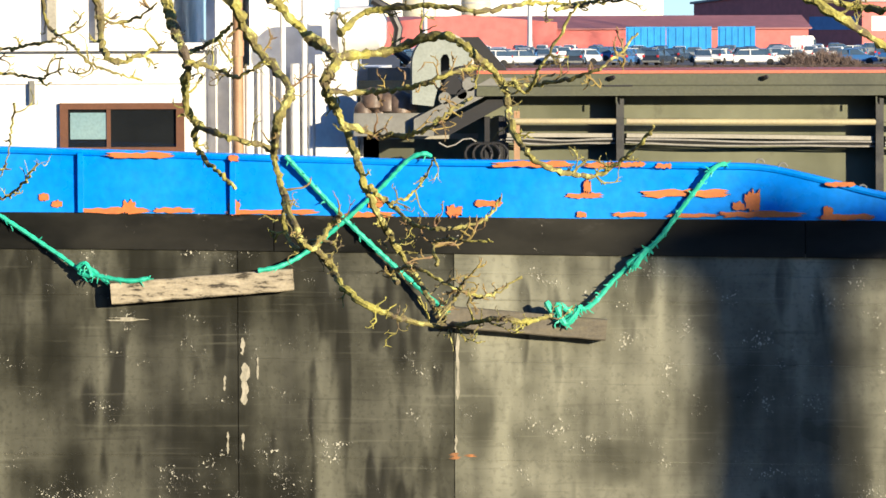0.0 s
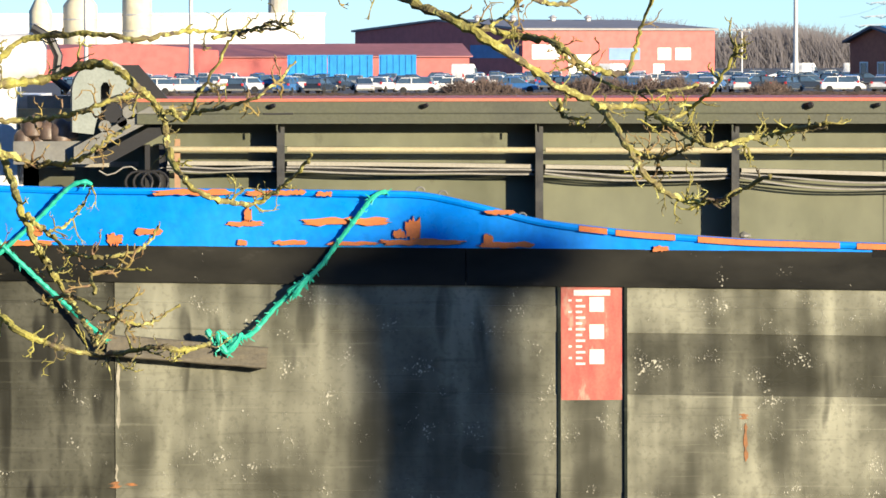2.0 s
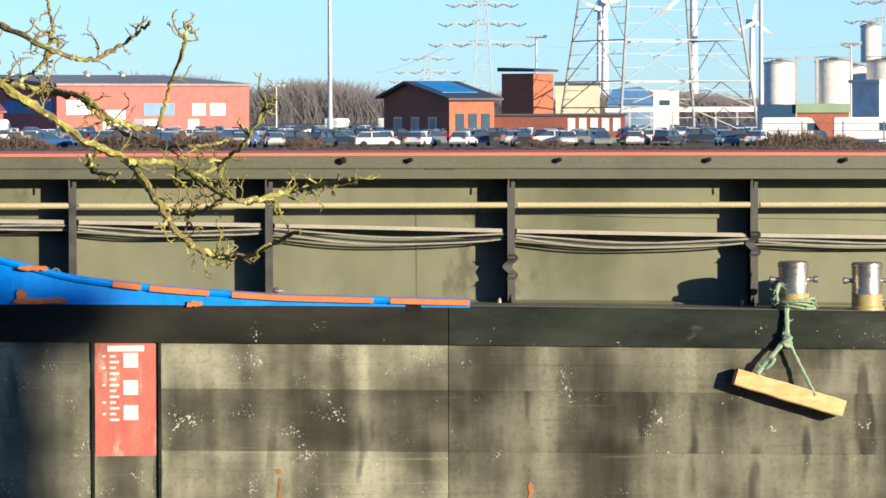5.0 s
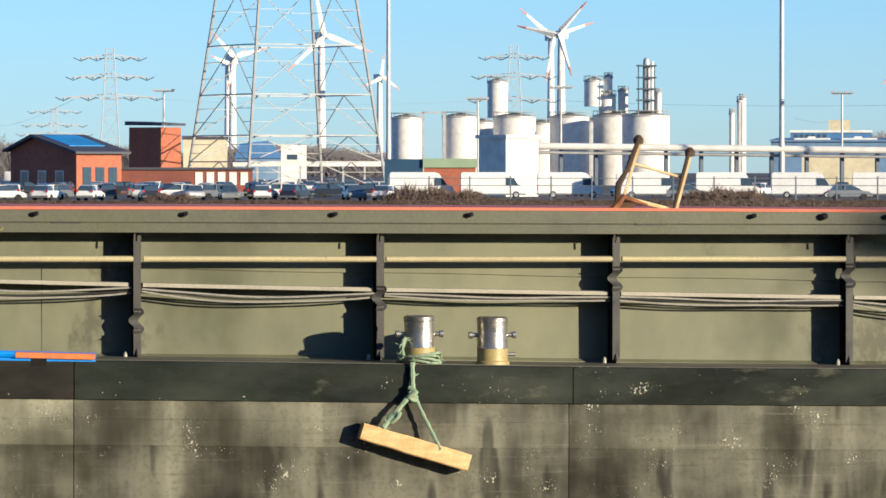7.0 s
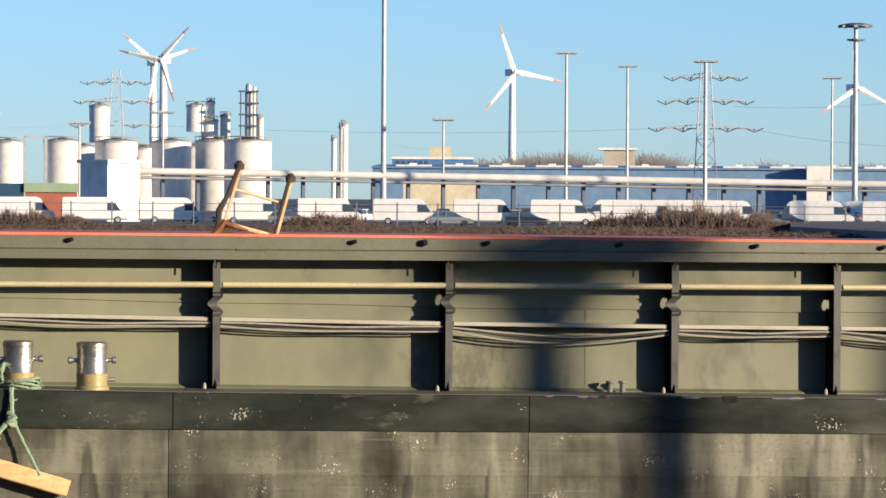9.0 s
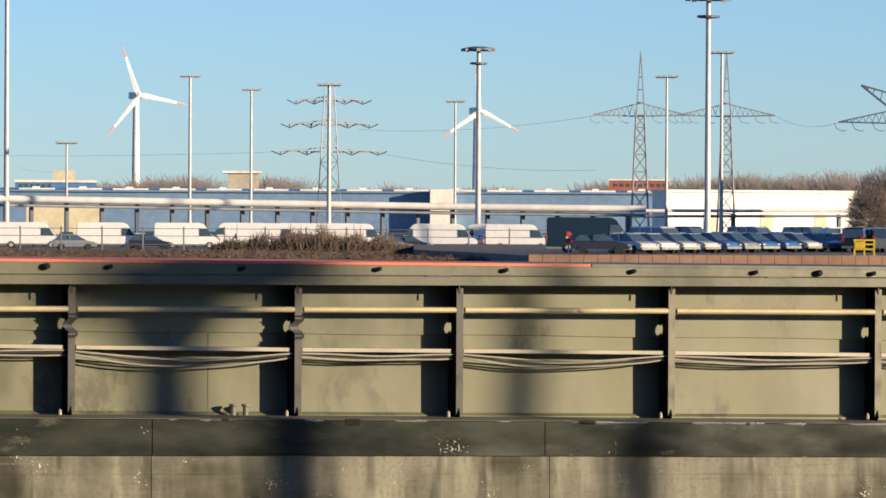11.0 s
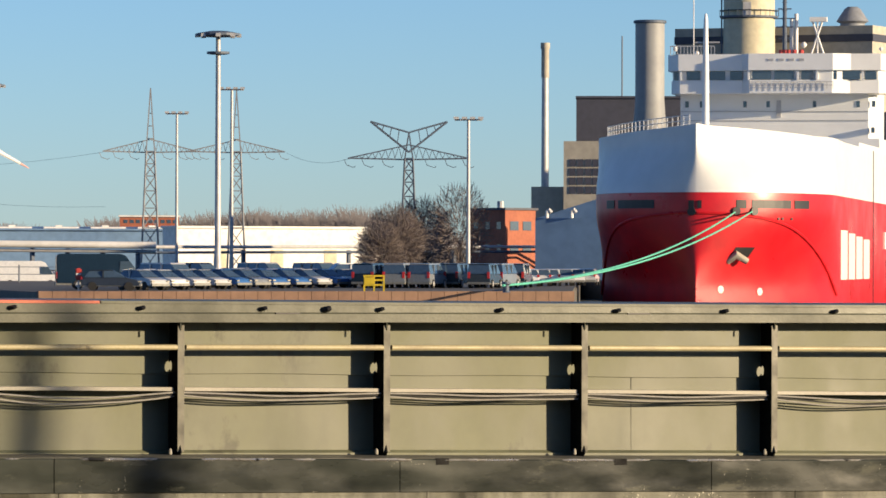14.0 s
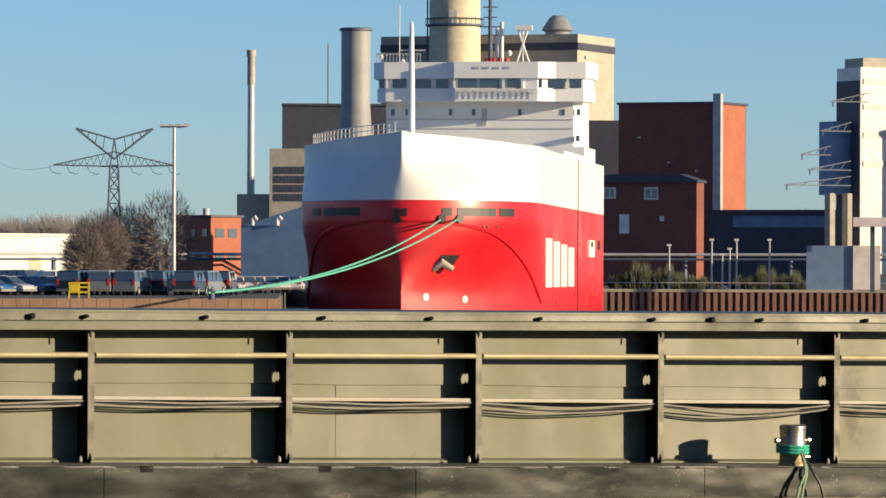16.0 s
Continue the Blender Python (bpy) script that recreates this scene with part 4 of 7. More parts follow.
part("hinge", tube(B(), [c7(1080, 386), c7(1120, 362)], [0.075, 0.05], 8), "old_rust", prop)
part("cap", turned(B(), [(0.05, 0), (0.055, 0.05), (0.02, 0.09)], 10, c7(1134, 258)), "old_rust", prop)
part("cap", turned(B(), [(0.05, 0), (0.055, 0.05), (0.02, 0.09)], 10, c7(1225, 280, 0.3)), "old_rust", prop)
for b in (3090, 3112):
    x = along(b, WALL - 0.15)
    part("deck_stub", turned(B(), [(0.03, 0), (0.03, 0.09), (0.045, 0.1), (0.045, 0.12)], 10, (x, WALL - 0.15, sheer("deck", x, SIDE))), "grey_steel", barge)
x = along(1132, WALL - 0.2)
part("deck_valve", turned(B(), [(0.05, 0), (0.03, 0.02), (0.03, 0.08), (0.07, 0.09), (0.07, 0.11), (0.01, 0.14)], 12, (x, WALL - 0.2, sheer("deck", x, SIDE))), "grey_steel", barge)

# ---- far side: materials ----
# Red lightened towards pink so its base carries the haze.
M["brick_red"] = material("red cladding paled for haze", (0.50, 0.125, 0.11), (0.43, 0.11, 0.1), rough=0.7, scale=0.08, grain=0.8)
M["roof_grey"] = material("grey roof sheet", (0.26, 0.25, 0.25), rough=0.6, scale=0.1, grain=0.7)
M["roof_red"] = material("faded red roof sheet", (0.38, 0.15, 0.14), rough=0.6, scale=0.1, grain=0.7)
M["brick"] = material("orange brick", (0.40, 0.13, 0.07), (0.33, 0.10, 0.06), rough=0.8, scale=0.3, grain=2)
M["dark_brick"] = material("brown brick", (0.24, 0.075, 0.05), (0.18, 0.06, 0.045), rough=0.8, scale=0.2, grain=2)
M["clad_white"] = material("white cladding", (0.80, 0.78, 0.74), (0.72, 0.7, 0.66), rough=0.5, scale=0.1, grain=0.7)
M["clad_blue"] = material("blue cladding", (0.06, 0.17, 0.38), (0.08, 0.2, 0.42), rough=0.5, scale=0.1, grain=0.7)
M["pale_blue"] = material("pale blue cladding", (0.16, 0.27, 0.42), (0.13, 0.23, 0.38), rough=0.55, scale=0.06, grain=0.6)
M["bright_blue"] = material("bright blue sheet", (0.03, 0.28, 0.68), rough=0.4, scale=0.2, grain=1)
M["cream"] = material("cream render", (0.62, 0.56, 0.40), (0.55, 0.5, 0.36), rough=0.7, scale=0.1, grain=0.8)
M["concrete"] = material("pale concrete", (0.46, 0.42, 0.34), (0.38, 0.35, 0.29), rough=0.8, scale=0.07, grain=0.7)
M["slate"] = material("dark slate cladding", (0.045, 0.05, 0.075), (0.06, 0.062, 0.085), rough=0.6, scale=0.08, grain=0.8)
M["silver"] = material("silver tank cladding", (0.78, 0.76, 0.71), (0.68, 0.66, 0.62), rough=0.45, metal=0.0, scale=0.3, stretch=(1, 1, 0.3), grain=1)
M["galv"] = material("galvanised steel", (0.50, 0.50, 0.50), (0.42, 0.42, 0.43), rough=0.5, metal=0.2, scale=0.3, grain=1)
# Lattice tones: the farther pylons get the paler one.
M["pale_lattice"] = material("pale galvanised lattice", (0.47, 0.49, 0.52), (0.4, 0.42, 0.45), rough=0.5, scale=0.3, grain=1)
M["mid_lattice"] = material("mid grey lattice steel", (0.2, 0.22, 0.25), (0.26, 0.27, 0.29), rough=0.6, scale=0.3, grain=1)
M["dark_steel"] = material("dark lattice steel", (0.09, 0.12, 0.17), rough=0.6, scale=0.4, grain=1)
M["turbine"] = material("white turbine paint", (0.80, 0.80, 0.80), rough=0.5, scale=0.05, grain=0.5)
M["tip_red"] = material("faded red tip paint", (0.60, 0.30, 0.27), rough=0.5, scale=0.2)
M["red_paint"] = material("red warning paint", (0.55, 0.06, 0.05), rough=0.5, scale=0.2)
M["green"] = material("pale green sheet", (0.28, 0.38, 0.25), rough=0.6, scale=0.2)
M["teal"] = material("dark blue container paint", (0.02, 0.07, 0.14), rough=0.5, scale=0.3)
M["tyre"] = material("black tyre rubber", (0.02, 0.02, 0.02), rough=0.8)
# Blue base colour paints the sky's reflection into the panes.
M["car_glass"] = material("car glass with painted sky tint", (0.06, 0.1, 0.15), rough=0.06, spec=1.0)
M["red_light"] = material("red tail light", (0.6, 0.03, 0.03), rough=0.3)
M["bush"] = material("bare brown brush", (0.075, 0.058, 0.05), (0.13, 0.09, 0.075), rough=0.95, scale=1.5, grain=5)
# Purple grey base holds the distance haze over the bark colour.
M["wood_far"] = material("bare winter trees in haze grey", (0.13, 0.122, 0.135), (0.17, 0.155, 0.16), rough=0.95, scale=0.1, grain=0.8)
M["twig_far"] = material("red brown winter twigs", (0.23, 0.19, 0.175), (0.18, 0.145, 0.13), rough=0.95, scale=0.3, grain=2)
M["ship_red"] = material("red ship paint", (0.62, 0.012, 0.02), (0.55, 0.015, 0.02), rough=0.36, scale=0.12, grain=0.6, bump=0.02)
M["ship_white"] = material("white hull paint", (0.68, 0.69, 0.69), (0.63, 0.64, 0.63), rough=0.4, scale=0.12, grain=0.6, bump=0.008, fleck=0.08)
M["ship_white_flat"] = material("white superstructure paint", (0.76, 0.77, 0.76), (0.71, 0.72, 0.71), rough=0.45, scale=0.25, grain=0.7, fleck=0.06)
M["yellow"] = material("yellow barrier paint", (0.65, 0.48, 0.03), rough=0.5, scale=2)


def metres(units, r):
    return units * r / UNIT


class Site:
    """A place across the water at bearing b, r metres off, with x to the right, y away and z up from the yard."""
    def __init__(self, b, r, turn=0.0, z=None):
        self.b, self.r, self.z = b, r, YARD if z is None else z
        self.m = facing(b, r, self.z, turn)

    def x(self, b):
        return metres(b - self.b, self.r)

    def h(self, e):
        return height(e, self.r) - self.z


def window_row(parent, x0, x1, n, z0, z1, y, mat="car_glass", name="window", gap=0.35):
    w = (x1 - x0) / n
    for i in range(n):
        part(name, box(B(), x0 + w * (i + gap / 2), x0 + w * (i + 1 - gap / 2), y - 0.08, y + 0.05, z0, z1), mat, parent)


# ---- red sheds and yard beyond the stern ----
s = Site(741, 880, turn=35)
shed = thing("warehouse", "large red clad warehouse with a grey pitched roof", "warehouse", s.m)
L, Wd = metres(345, 890) / math.cos(radians(35)), metres(308, 890) / math.sin(radians(35))
eave, ridge = s.h(434), s.h(456)
part("wall", prism(B(), [(0, 0), (0, eave), (Wd / 2, ridge - 0.4), (Wd, eave), (Wd, 0)], 0, 0, L), "brick_red", shed)
part("roof", prism(B(), [(-0.6, eave), (-0.6, eave + 0.4), (Wd / 2, ridge), (Wd + 0.6, eave + 0.4), (Wd + 0.6, eave), (Wd / 2, ridge - 0.35)], 0, -0.5, L + 0.5), "roof_grey", shed)
for x0, z0, w, h in ((2, 3.4, 6, 2.6), (10, 0.2, 5, 4), (19, 3.2, 7, 2.2), (30, 3.2, 3, 2.2), (34, 3.2, 3.5, 2.2), (29, 0.1, 2.5, 2.4)):
    part("door", box(B(), x0, x0 + w, -0.1, 0.1, z0, z0 + h), "clad_white" if x0 != 19 else "pale_blue", shed)
part("band", box(B(), -0.12, 0.1, Wd * 0.02, Wd * 0.3, 3.6, 6.0), "clad_blue", shed)
for x in (6, 14, 23, 31):
    part("roof_vent", turned(B(), [(0.5, 0), (0.5, 0.8), (0.9, 0.9), (0.2, 1.4)], 10, (x, Wd * 0.42, ridge - 0.6)), "galv", shed)
s = Site(250, 760, turn=5)
low = thing("warehouse", "long low red warehouse with a faded red roof", "warehouse", s.m)
x0, x1 = s.x(-120), s.x(650)
part("wall", box(B(), x0, x1, 0, 26, 0, s.h(388)), "brick_red", low)
part("roof", prism(B(), [(-0.6, s.h(387)), (-0.6, s.h(389)), (12, s.h(412)), (27, s.h(390)), (27, s.h(387))], 0, x0 - 0.5, x1 + 0.5), "roof_red", low)
part("gable", prism(B(), [(x0, 0), (x0, s.h(400)), (x0 + 14, s.h(414)), (x0 + 28, s.h(400)), (x0 + 28, 0)], 1, -3, 0), "brick_red", low)
s = Site(120, 1100)
hall = thing("factory_hall", "tall plain white factory hall", "factory", s.m)
part("wall", box(B(), s.x(-180), s.x(391), 0, 40, 0, s.h(462)), "clad_white", hall)
part("roof_edge", box(B(), s.x(-182), s.x(393), -0.4, 40.4, s.h(462), s.h(466)), "clad_white", hall)
part("chimney", turned(B(), [(2.2, 0), (2.0, 14), (2.0, 16)], 16, (s.x(310), 8, s.h(464))), "concrete", hall)
for b, w, top in ((-40, 60, 480), (60, 52, 490), (-110, 40, 470)):
    s = Site(b, 860)
    t = thing("storage_silo", "tall weathered tan storage silo", "silo", s.m, group="tan silos")
    part("shell", turned(B(), [(metres(w / 2, 860), 0), (metres(w / 2, 860), s.h(top)), (metres(w / 4, 860), s.h(top) + 2)], 24), "cream", t, smooth=True)
    for k in range(3):
        part("hoop", turned(B(), [(metres(w / 2, 860) + 0.05, 0), (metres(w / 2, 860) + 0.08, 0.3)], 24, (0, 0, s.h(top) * (0.4 + 0.2 * k))), "galv", t)
for b, w, colour in ((360, 70, "bright_blue"), (436, 80, "bright_blue"), (520, 66, "bright_blue")):
    s = Site(b, 640)
    t = thing("shipping_container", "bright blue steel container on the yard", "container", s.m, group="blue containers")
    hw = metres(w / 2, 640)
    part("body", box(B(), -hw, hw, 0, 2.5, 0.9, 3.9), colour, t)
    for k in range(6):
        part("rib", box(B(), -hw + hw * (k + 0.3) / 3, -hw + hw * (k + 0.45) / 3, -0.08, 0, 1.0, 3.8), colour, t)
    part("chassis", box(B(), -hw, hw, 0.2, 2.3, 0.0, 0.9), "tyre", t)

# ---- brick offices by the yard ----
s = Site(1434, 600, turn=38)
office = thing("office_house", "low brick office house with a blue solar roof", "house", s.m)
L, Wd = 7.0, 13.2
part("wall", prism(B(), [(0, 0), (0, s.h(408)), (8, s.h(436)), (Wd, s.h(412)), (Wd, 0)], 0, 0, L), "brick", office)
part("roof", prism(B(), [(-0.9, s.h(406)), (-0.9, s.h(410)), (8.2, s.h(441)), (Wd + 0.6, s.h(414)), (Wd + 0.6, s.h(410)), (8, s.h(436))], 0, -0.8, L + 0.8), "slate", office)
part("solar_panel", prism(B(), [(2.0, s.h(419)), (2.0, s.h(421)), (7.6, s.h(440)), (7.6, s.h(438))], 0, 0.5, L - 1), "bright_blue", office)
window_row(office, 0.6, L - 0.4, 3, 1.0, 3.2, 0)
for y in (2.5, 6.0, 9.5):
    part("window", box(B(), -0.08, 0.05, y, y + 1.6, 1.0, 2.8), "clad_white", office)
    part("pane", box(B(), -0.12, 0.02, y + 0.2, y + 1.4, 1.15, 2.65), "car_glass", office)
s = Site(1583, 640, turn=48)
tower = thing("brick_tower", "square brick tower with a slanted slate roof", "tower", s.m)
part("wall", box(B(), 0, 3.9, 0, 5.6, 0, s.h(453)), "brick", tower)
part("roof", prism(B(), [(-0.5, s.h(456)), (-0.5, s.h(460)), (6.0, s.h(464)), (6.0, s.h(457))], 0, -0.4, 4.3), "slate", tower)
s = Site(1600, 610)
t = thing("brick_annexe", "long low brick annexe with white windows", "house", s.m)
part("wall", box(B(), s.x(1500), s.x(1745), 0, 8, 0, s.h(378)), "dark_brick", t)
part("roof", box(B(), s.x(1497), s.x(1748), -0.4, 8.4, s.h(378), s.h(382)), "slate", t)
window_row(t, s.x(1640), s.x(1740), 5, 1.0, 2.6, 0, "clad_white")
s = Site(1665, 820)
t = thing("shed", "cream rendered flat roofed shed", "shed", s.m)
part("wall", box(B(), s.x(1622), s.x(1700), 0, 12, 0, s.h(432)), "cream", t)
part("roof", box(B(), s.x(1620), s.x(1702), -0.3, 12.3, s.h(432), s.h(438)), "slate", t)
s = Site(1800, 840)
t = thing("shed", "white shed beside a blue roofed hall", "shed", s.m)
part("wall", box(B(), s.x(1795), s.x(1840), 0, 9, 0, s.h(422)), "clad_white", t)
part("window", box(B(), s.x(1806), s.x(1824), -0.1, 0.05, s.h(396), s.h(405)), "car_glass", t)
s = Site(1760, 860)
t = thing("hall", "hall with a dark blue pitched roof", "hall", s.m)
part("wall", box(B(), s.x(1715), s.x(1795), 0, 16, 0, s.h(398)), "pale_blue", t)
part("roof", prism(B(), [(s.x(1712), s.h(398)), (s.x(1722), s.h(424)), (s.x(1775), s.h(430)), (s.x(1800), s.h(398))], 1, -0.4, 16), "clad_blue", t)
s = Site(1900, 720)
t = thing("open_shelter", "low white roofed shelter behind the parked cars", "shelter", s.m)
part("roof", box(B(), s.x(1710), s.x(1985), 0, 8, s.h(384), s.h(392)), "clad_white", t)
for k in range(8):
    xx = s.x(1715 + 38 * k)
    part("post", box(B(), xx - 0.15, xx + 0.15, 0.2, 0.5, 0, s.h(384)), "galv", t)
s = Site(2014, 520)
t = thing("shipping_container", "dark blue container behind the brush", "container", s.m)
part("body", box(B(), s.x(1978), s.x(2046), 0, 3, 0, s.h(397)), "teal", t)
s = Site(2092, 520)
t = thing("site_hut", "orange site hut with a pale green roof", "hut", s.m)
part("wall", box(B(), s.x(2048), s.x(2140), 0, 4, 0, s.h(382)), "brick", t)
part("roof", box(B(), s.x(2046), s.x(2142), -0.3, 4.3, s.h(382), s.h(398)), "green", t)
s = Site(2193, 535, turn=40)
t = thing("control_building", "white windowless block with a flat roof slab", "building", s.m)
a, c = metres(66, 540) / math.cos(radians(40)), metres(48, 540) / math.sin(radians(40))
part("wall", box(B(), 0, a * 0.86, 0, c, 0, s.h(434)), "clad_white", t)
part("roof_slab", box(B(), -0.3, a * 0.86 + 0.5, -0.4, c + 0.3, s.h(434), s.h(440)), "clad_white", t)


# ---- tank farm ----
def tank(b, r, w, top, mat="silver", name="storage_tank", base=None):
    s = Site(b, r)
    t = thing(name, "tall silver storage tank with a domed lid", "tank", s.m, group="silver storage tanks")
    rad = metres(w / 2, r)
    z0 = s.h(base) if base else 0
    part("shell", turned(B(), [(rad, z0), (rad, s.h(top))], 32), mat, t, smooth=True)
    part("lid", turned(B(), [(rad + 0.15, s.h(top)), (rad + 0.15, s.h(top) + 0.25), (rad * 0.5, s.h(top) + 0.7), (0.1, s.h(top) + 0.9)], 32), "galv", t, smooth=True)
    if r < 1000:
        part("rail", turned(B(), [(rad + 0.05, s.h(top) + 1.0), (rad + 0.1, s.h(top) + 1.1)], 32), "galv", t)
        for k in range(10):
            a = 2 * math.pi * k / 10
            part("rail_post", box(B(), rad * math.cos(a) - 0.05, rad * math.cos(a) + 0.05, rad * math.sin(a) - 0.05, rad * math.sin(a) + 0.05, s.h(top) + 0.2, s.h(top) + 1.05), "galv", t)
    return t


for b, r, w, top in ((2017, 900, 54, 468), (2113, 900, 66, 470), (2208, 900, 76, 470), (2305, 900, 70, 470), (2385, 905, 76, 472), (2440, 890, 84, 472), (2150, 960, 50, 460), (2255, 950, 60, 458), (2350, 960, 60, 462)):
    tank(b, r, w, top)
for b, w, top, base in ((2178, 36, 532, 470), (2348, 34, 534, 490), (2374, 14, 540, 495), (2400, 18, 516, 472), (2462, 11, 512, 472), (2372, 30, 508, 470)):
    tank(b, 930, w, top, "silver", "process_vessel", base)
for b, w, top in ((2592, 9, 476), (2606, 10, 498), (2611, 12, 502)):
    tank(b, 940, w, top, "silver", "exhaust_stack")
s = Site(2441, 925)
t = thing("lattice_column", "steel process column in an open lattice tower", "tower", s.m)
for x in (-1.5, 1.5):
    for y in (-1.5, 1.5):
        part("leg", box(B(), x - 0.12, x + 0.12, y - 0.12, y + 0.12, s.h(470), s.h(562)), "dark_steel", t)
for e in (480, 500, 520, 540, 561):
    part("platform", box(B(), -1.9, 1.9, -1.9, 1.9, s.h(e), s.h(e) + 0.25), "dark_steel", t)
part("column", turned(B(), [(0.7, s.h(470)), (0.7, s.h(560)), (0.55, s.h(574)), (0.3, s.h(576))], 14), "galv", t, smooth=True)
part("column", turned(B(), [(0.3, s.h(470)), (0.3, s.h(570))], 10, (1.1, 0.4, 0)), "silver", t)
s = Site(2080, 890)
t = thing("pipe_rack", "steel pipe frame linking the tanks", "frame", s.m)
part("beam", box(B(), s.x(2045), s.x(2085), 0, 0.3, s.h(478), s.h(481)), "galv", t)
for b in (2046, 2084):
    part("post", box(B(), s.x(b) - 0.25, s.x(b) + 0.25, 0, 0.5, 0, s.h(481)), "galv", t)


# ---- pipe bridge, long warehouses ----
bridge = thing("pipe_bridge", "long elevated pale pipeline on dark trestles", "pipeline")
pts = [spot(b, 590, height(np.interp(b, (2250, 2900, 3500, 3800, 4480), (420, 412, 404, 402, 400)), 590)) for b in range(2250, 3811, 60)]
part("pipe", tube(B(), pts, 0.43, 12), "clad_white", bridge, smooth=True)
part("pipe", tube(B(), [p + Vector((0.2, 0.6, -0.75)) for p in pts], 0.2, 8), "galv", bridge, smooth=True)
pts = [spot(b, np.interp(b, (3780, 4480), (610, 720)), height(np.interp(b, (3780, 5700), (399, 404)), np.interp(b, (3780, 4480), (610, 720)))) for b in range(3780, 5700, 60)]
part("pipe", tube(B(), pts, 0.22, 10), "galv", bridge, smooth=True)
part("pipe", tube(B(), [p + Vector((0, 0, -0.7)) for p in pts], 0.18, 10), "dark_steel", bridge, smooth=True)
for i, b in enumerate(range(2290, 5700, 62)):
    if 4500 < b < 5110:
        continue
    if b > 3800 and i % 3:
        continue
    r = 592 if b < 3800 else np.interp(b, (3780, 4480), (612, 722))
    z = height(np.interp(b, (2250, 2900, 3500, 3800, 5700), (414, 406, 398, 394, 396)), r)
    p = spot(b, r)
    part("trestle", box(B(), -0.2, 0.2, -0.3, 0.3, YARD, z, Matrix.Translation(p)), "dark_steel", bridge)
s = Site(3200, 1300)
t = thing("long_warehouse", "very long pale blue warehouse with rooflights", "warehouse", s.m)
part("wall", box(B(), s.x(2660), s.x(3842), 0, 60, 0, s.h(428)), "pale_blue", t)
part("roof", prism(B(), [(-0.8, s.h(428)), (-0.8, s.h(431)), (30, s.h(436)), (60, s.h(430)), (60, s.h(428))], 0, s.x(2658), s.x(3844)), "pale_blue", t)
for b in range(2700, 3830, 83):
    part("rooflight", box(B(), s.x(b), s.x(b + 62), 3, 9, s.h(430), s.h(434.5)), "clad_white", t)
    part("roof_vent", box(B(), s.x(b + 22), s.x(b + 34), 8, 12, s.h(433), s.h(437.5)), "clad_white", t)
part("stair_tower", box(B(), s.x(3427), s.x(3472), -6, 0, 0, s.h(435)), "clad_white", t)
s = Site(4030, 1150, turn=25)
t = thing("long_warehouse", "long low white warehouse", "warehouse", s.m)
part("wall", box(B(), s.x(3845) * 1.09, s.x(4232) * 1.09, 0, 8, 0, s.h(432)), "clad_white", t)
part("roof", box(B(), s.x(3843) * 1.09, s.x(4234) * 1.09, -0.6, 8.6, s.h(432), s.h(436)), "clad_white", t)
for b in (3900, 4010, 4115):
    part("door", box(B(), s.x(b), s.x(b + 24), -0.1, 0.1, 0, s.h(395)), "cream", t)
s = Site(2775, 980)
t = thing("shed", "cream block beside the pipeline", "shed", s.m)
part("wall", box(B(), s.x(2715), s.x(2848), 0, 15, 0, s.h(405)), "cream", t)
s = Site(2790, 1500)
t = thing("office_block", "distant blue and white flat roofed office block", "building", s.m)
part("wall", box(B(), s.x(2695), s.x(2838), 0, 20, 0, s.h(448)), "clad_blue", t)
part("band", box(B(), s.x(2694), s.x(2839), -0.5, 20, s.h(444), s.h(448)), "clad_white", t)
part("penthouse", box(B(), s.x(2762), s.x(2800), 3, 12, s.h(448), s.h(466)), "cream", t)
window_row(t, s.x(2700), s.x(2760), 6, s.h(434), s.h(441), 0)
s = Site(3090, 1600)
t = thing("office_block", "distant low office block with a flat roof", "building", s.m)
part("wall", box(B(), s.x(3070), s.x(3125), 0, 20, 0, s.h(462)), "concrete", t)
part("roof_slab", box(B(), s.x(3060), s.x(3130), -1, 21, s.h(462), s.h(466)), "clad_white", t)
s = Site(3790, 1500)
t = thing("apartment_house", "distant red brick apartment house", "house", s.m)
part("wall", box(B(), s.x(3745), s.x(3850), 0, 15, 0, s.h(452)), "brick", t)
part("roof_edge", box(B(), s.x(3743), s.x(3852), -0.5, 15, s.h(452), s.h(455)), "clad_white", t)
window_row(t, s.x(3750), s.x(3848), 9, s.h(441), s.h(447), 0)


# ---- masts, pylons, turbines ----
def lamp_mast(b, r, top, w=0.35, heads=4, ring=False):
    s = Site(b, r)
    t = thing("lamp_mast", "slim galvanised floodlight mast on the yard", "lamp mast", s.m, group="floodlight masts")
    h = s.h(top)
    w *= 0.78
    part("pole", turned(B(), [(w * 1.25, 0), (w * 1.2, h * 0.12), (w, h * 0.15), (w * 0.72, h)], 12), "galv", t, smooth=True)
    if ring:
        part("crown", turned(B(), [(1.5, h - 0.25), (1.9, h - 0.15), (1.9, h + 0.05), (0.8, h + 0.25)], 16), "dark_steel", t)
        part("service_ring", turned(B(), [(0.7, h - 1.8), (1.0, h - 1.75), (1.0, h - 1.55), (0.7, h - 1.55)], 14), "dark_steel", t)
        for k in range(8):
            a = math.pi * k / 4
            part("floodlight", box(B(), 1.8 * math.cos(a) - 0.22, 1.8 * math.cos(a) + 0.22, 1.8 * math.sin(a) - 0.22, 1.8 * math.sin(a) + 0.22, h - 0.3, h + 0.0), "galv", t)
    else:
        part("crossarm", box(B(), -1.35, 1.35, -0.1, 0.1, h - 0.12, h + 0.06), "galv", t)
        for k in range(heads):
            x = -1.2 + 2.4 * k / max(heads - 1, 1)
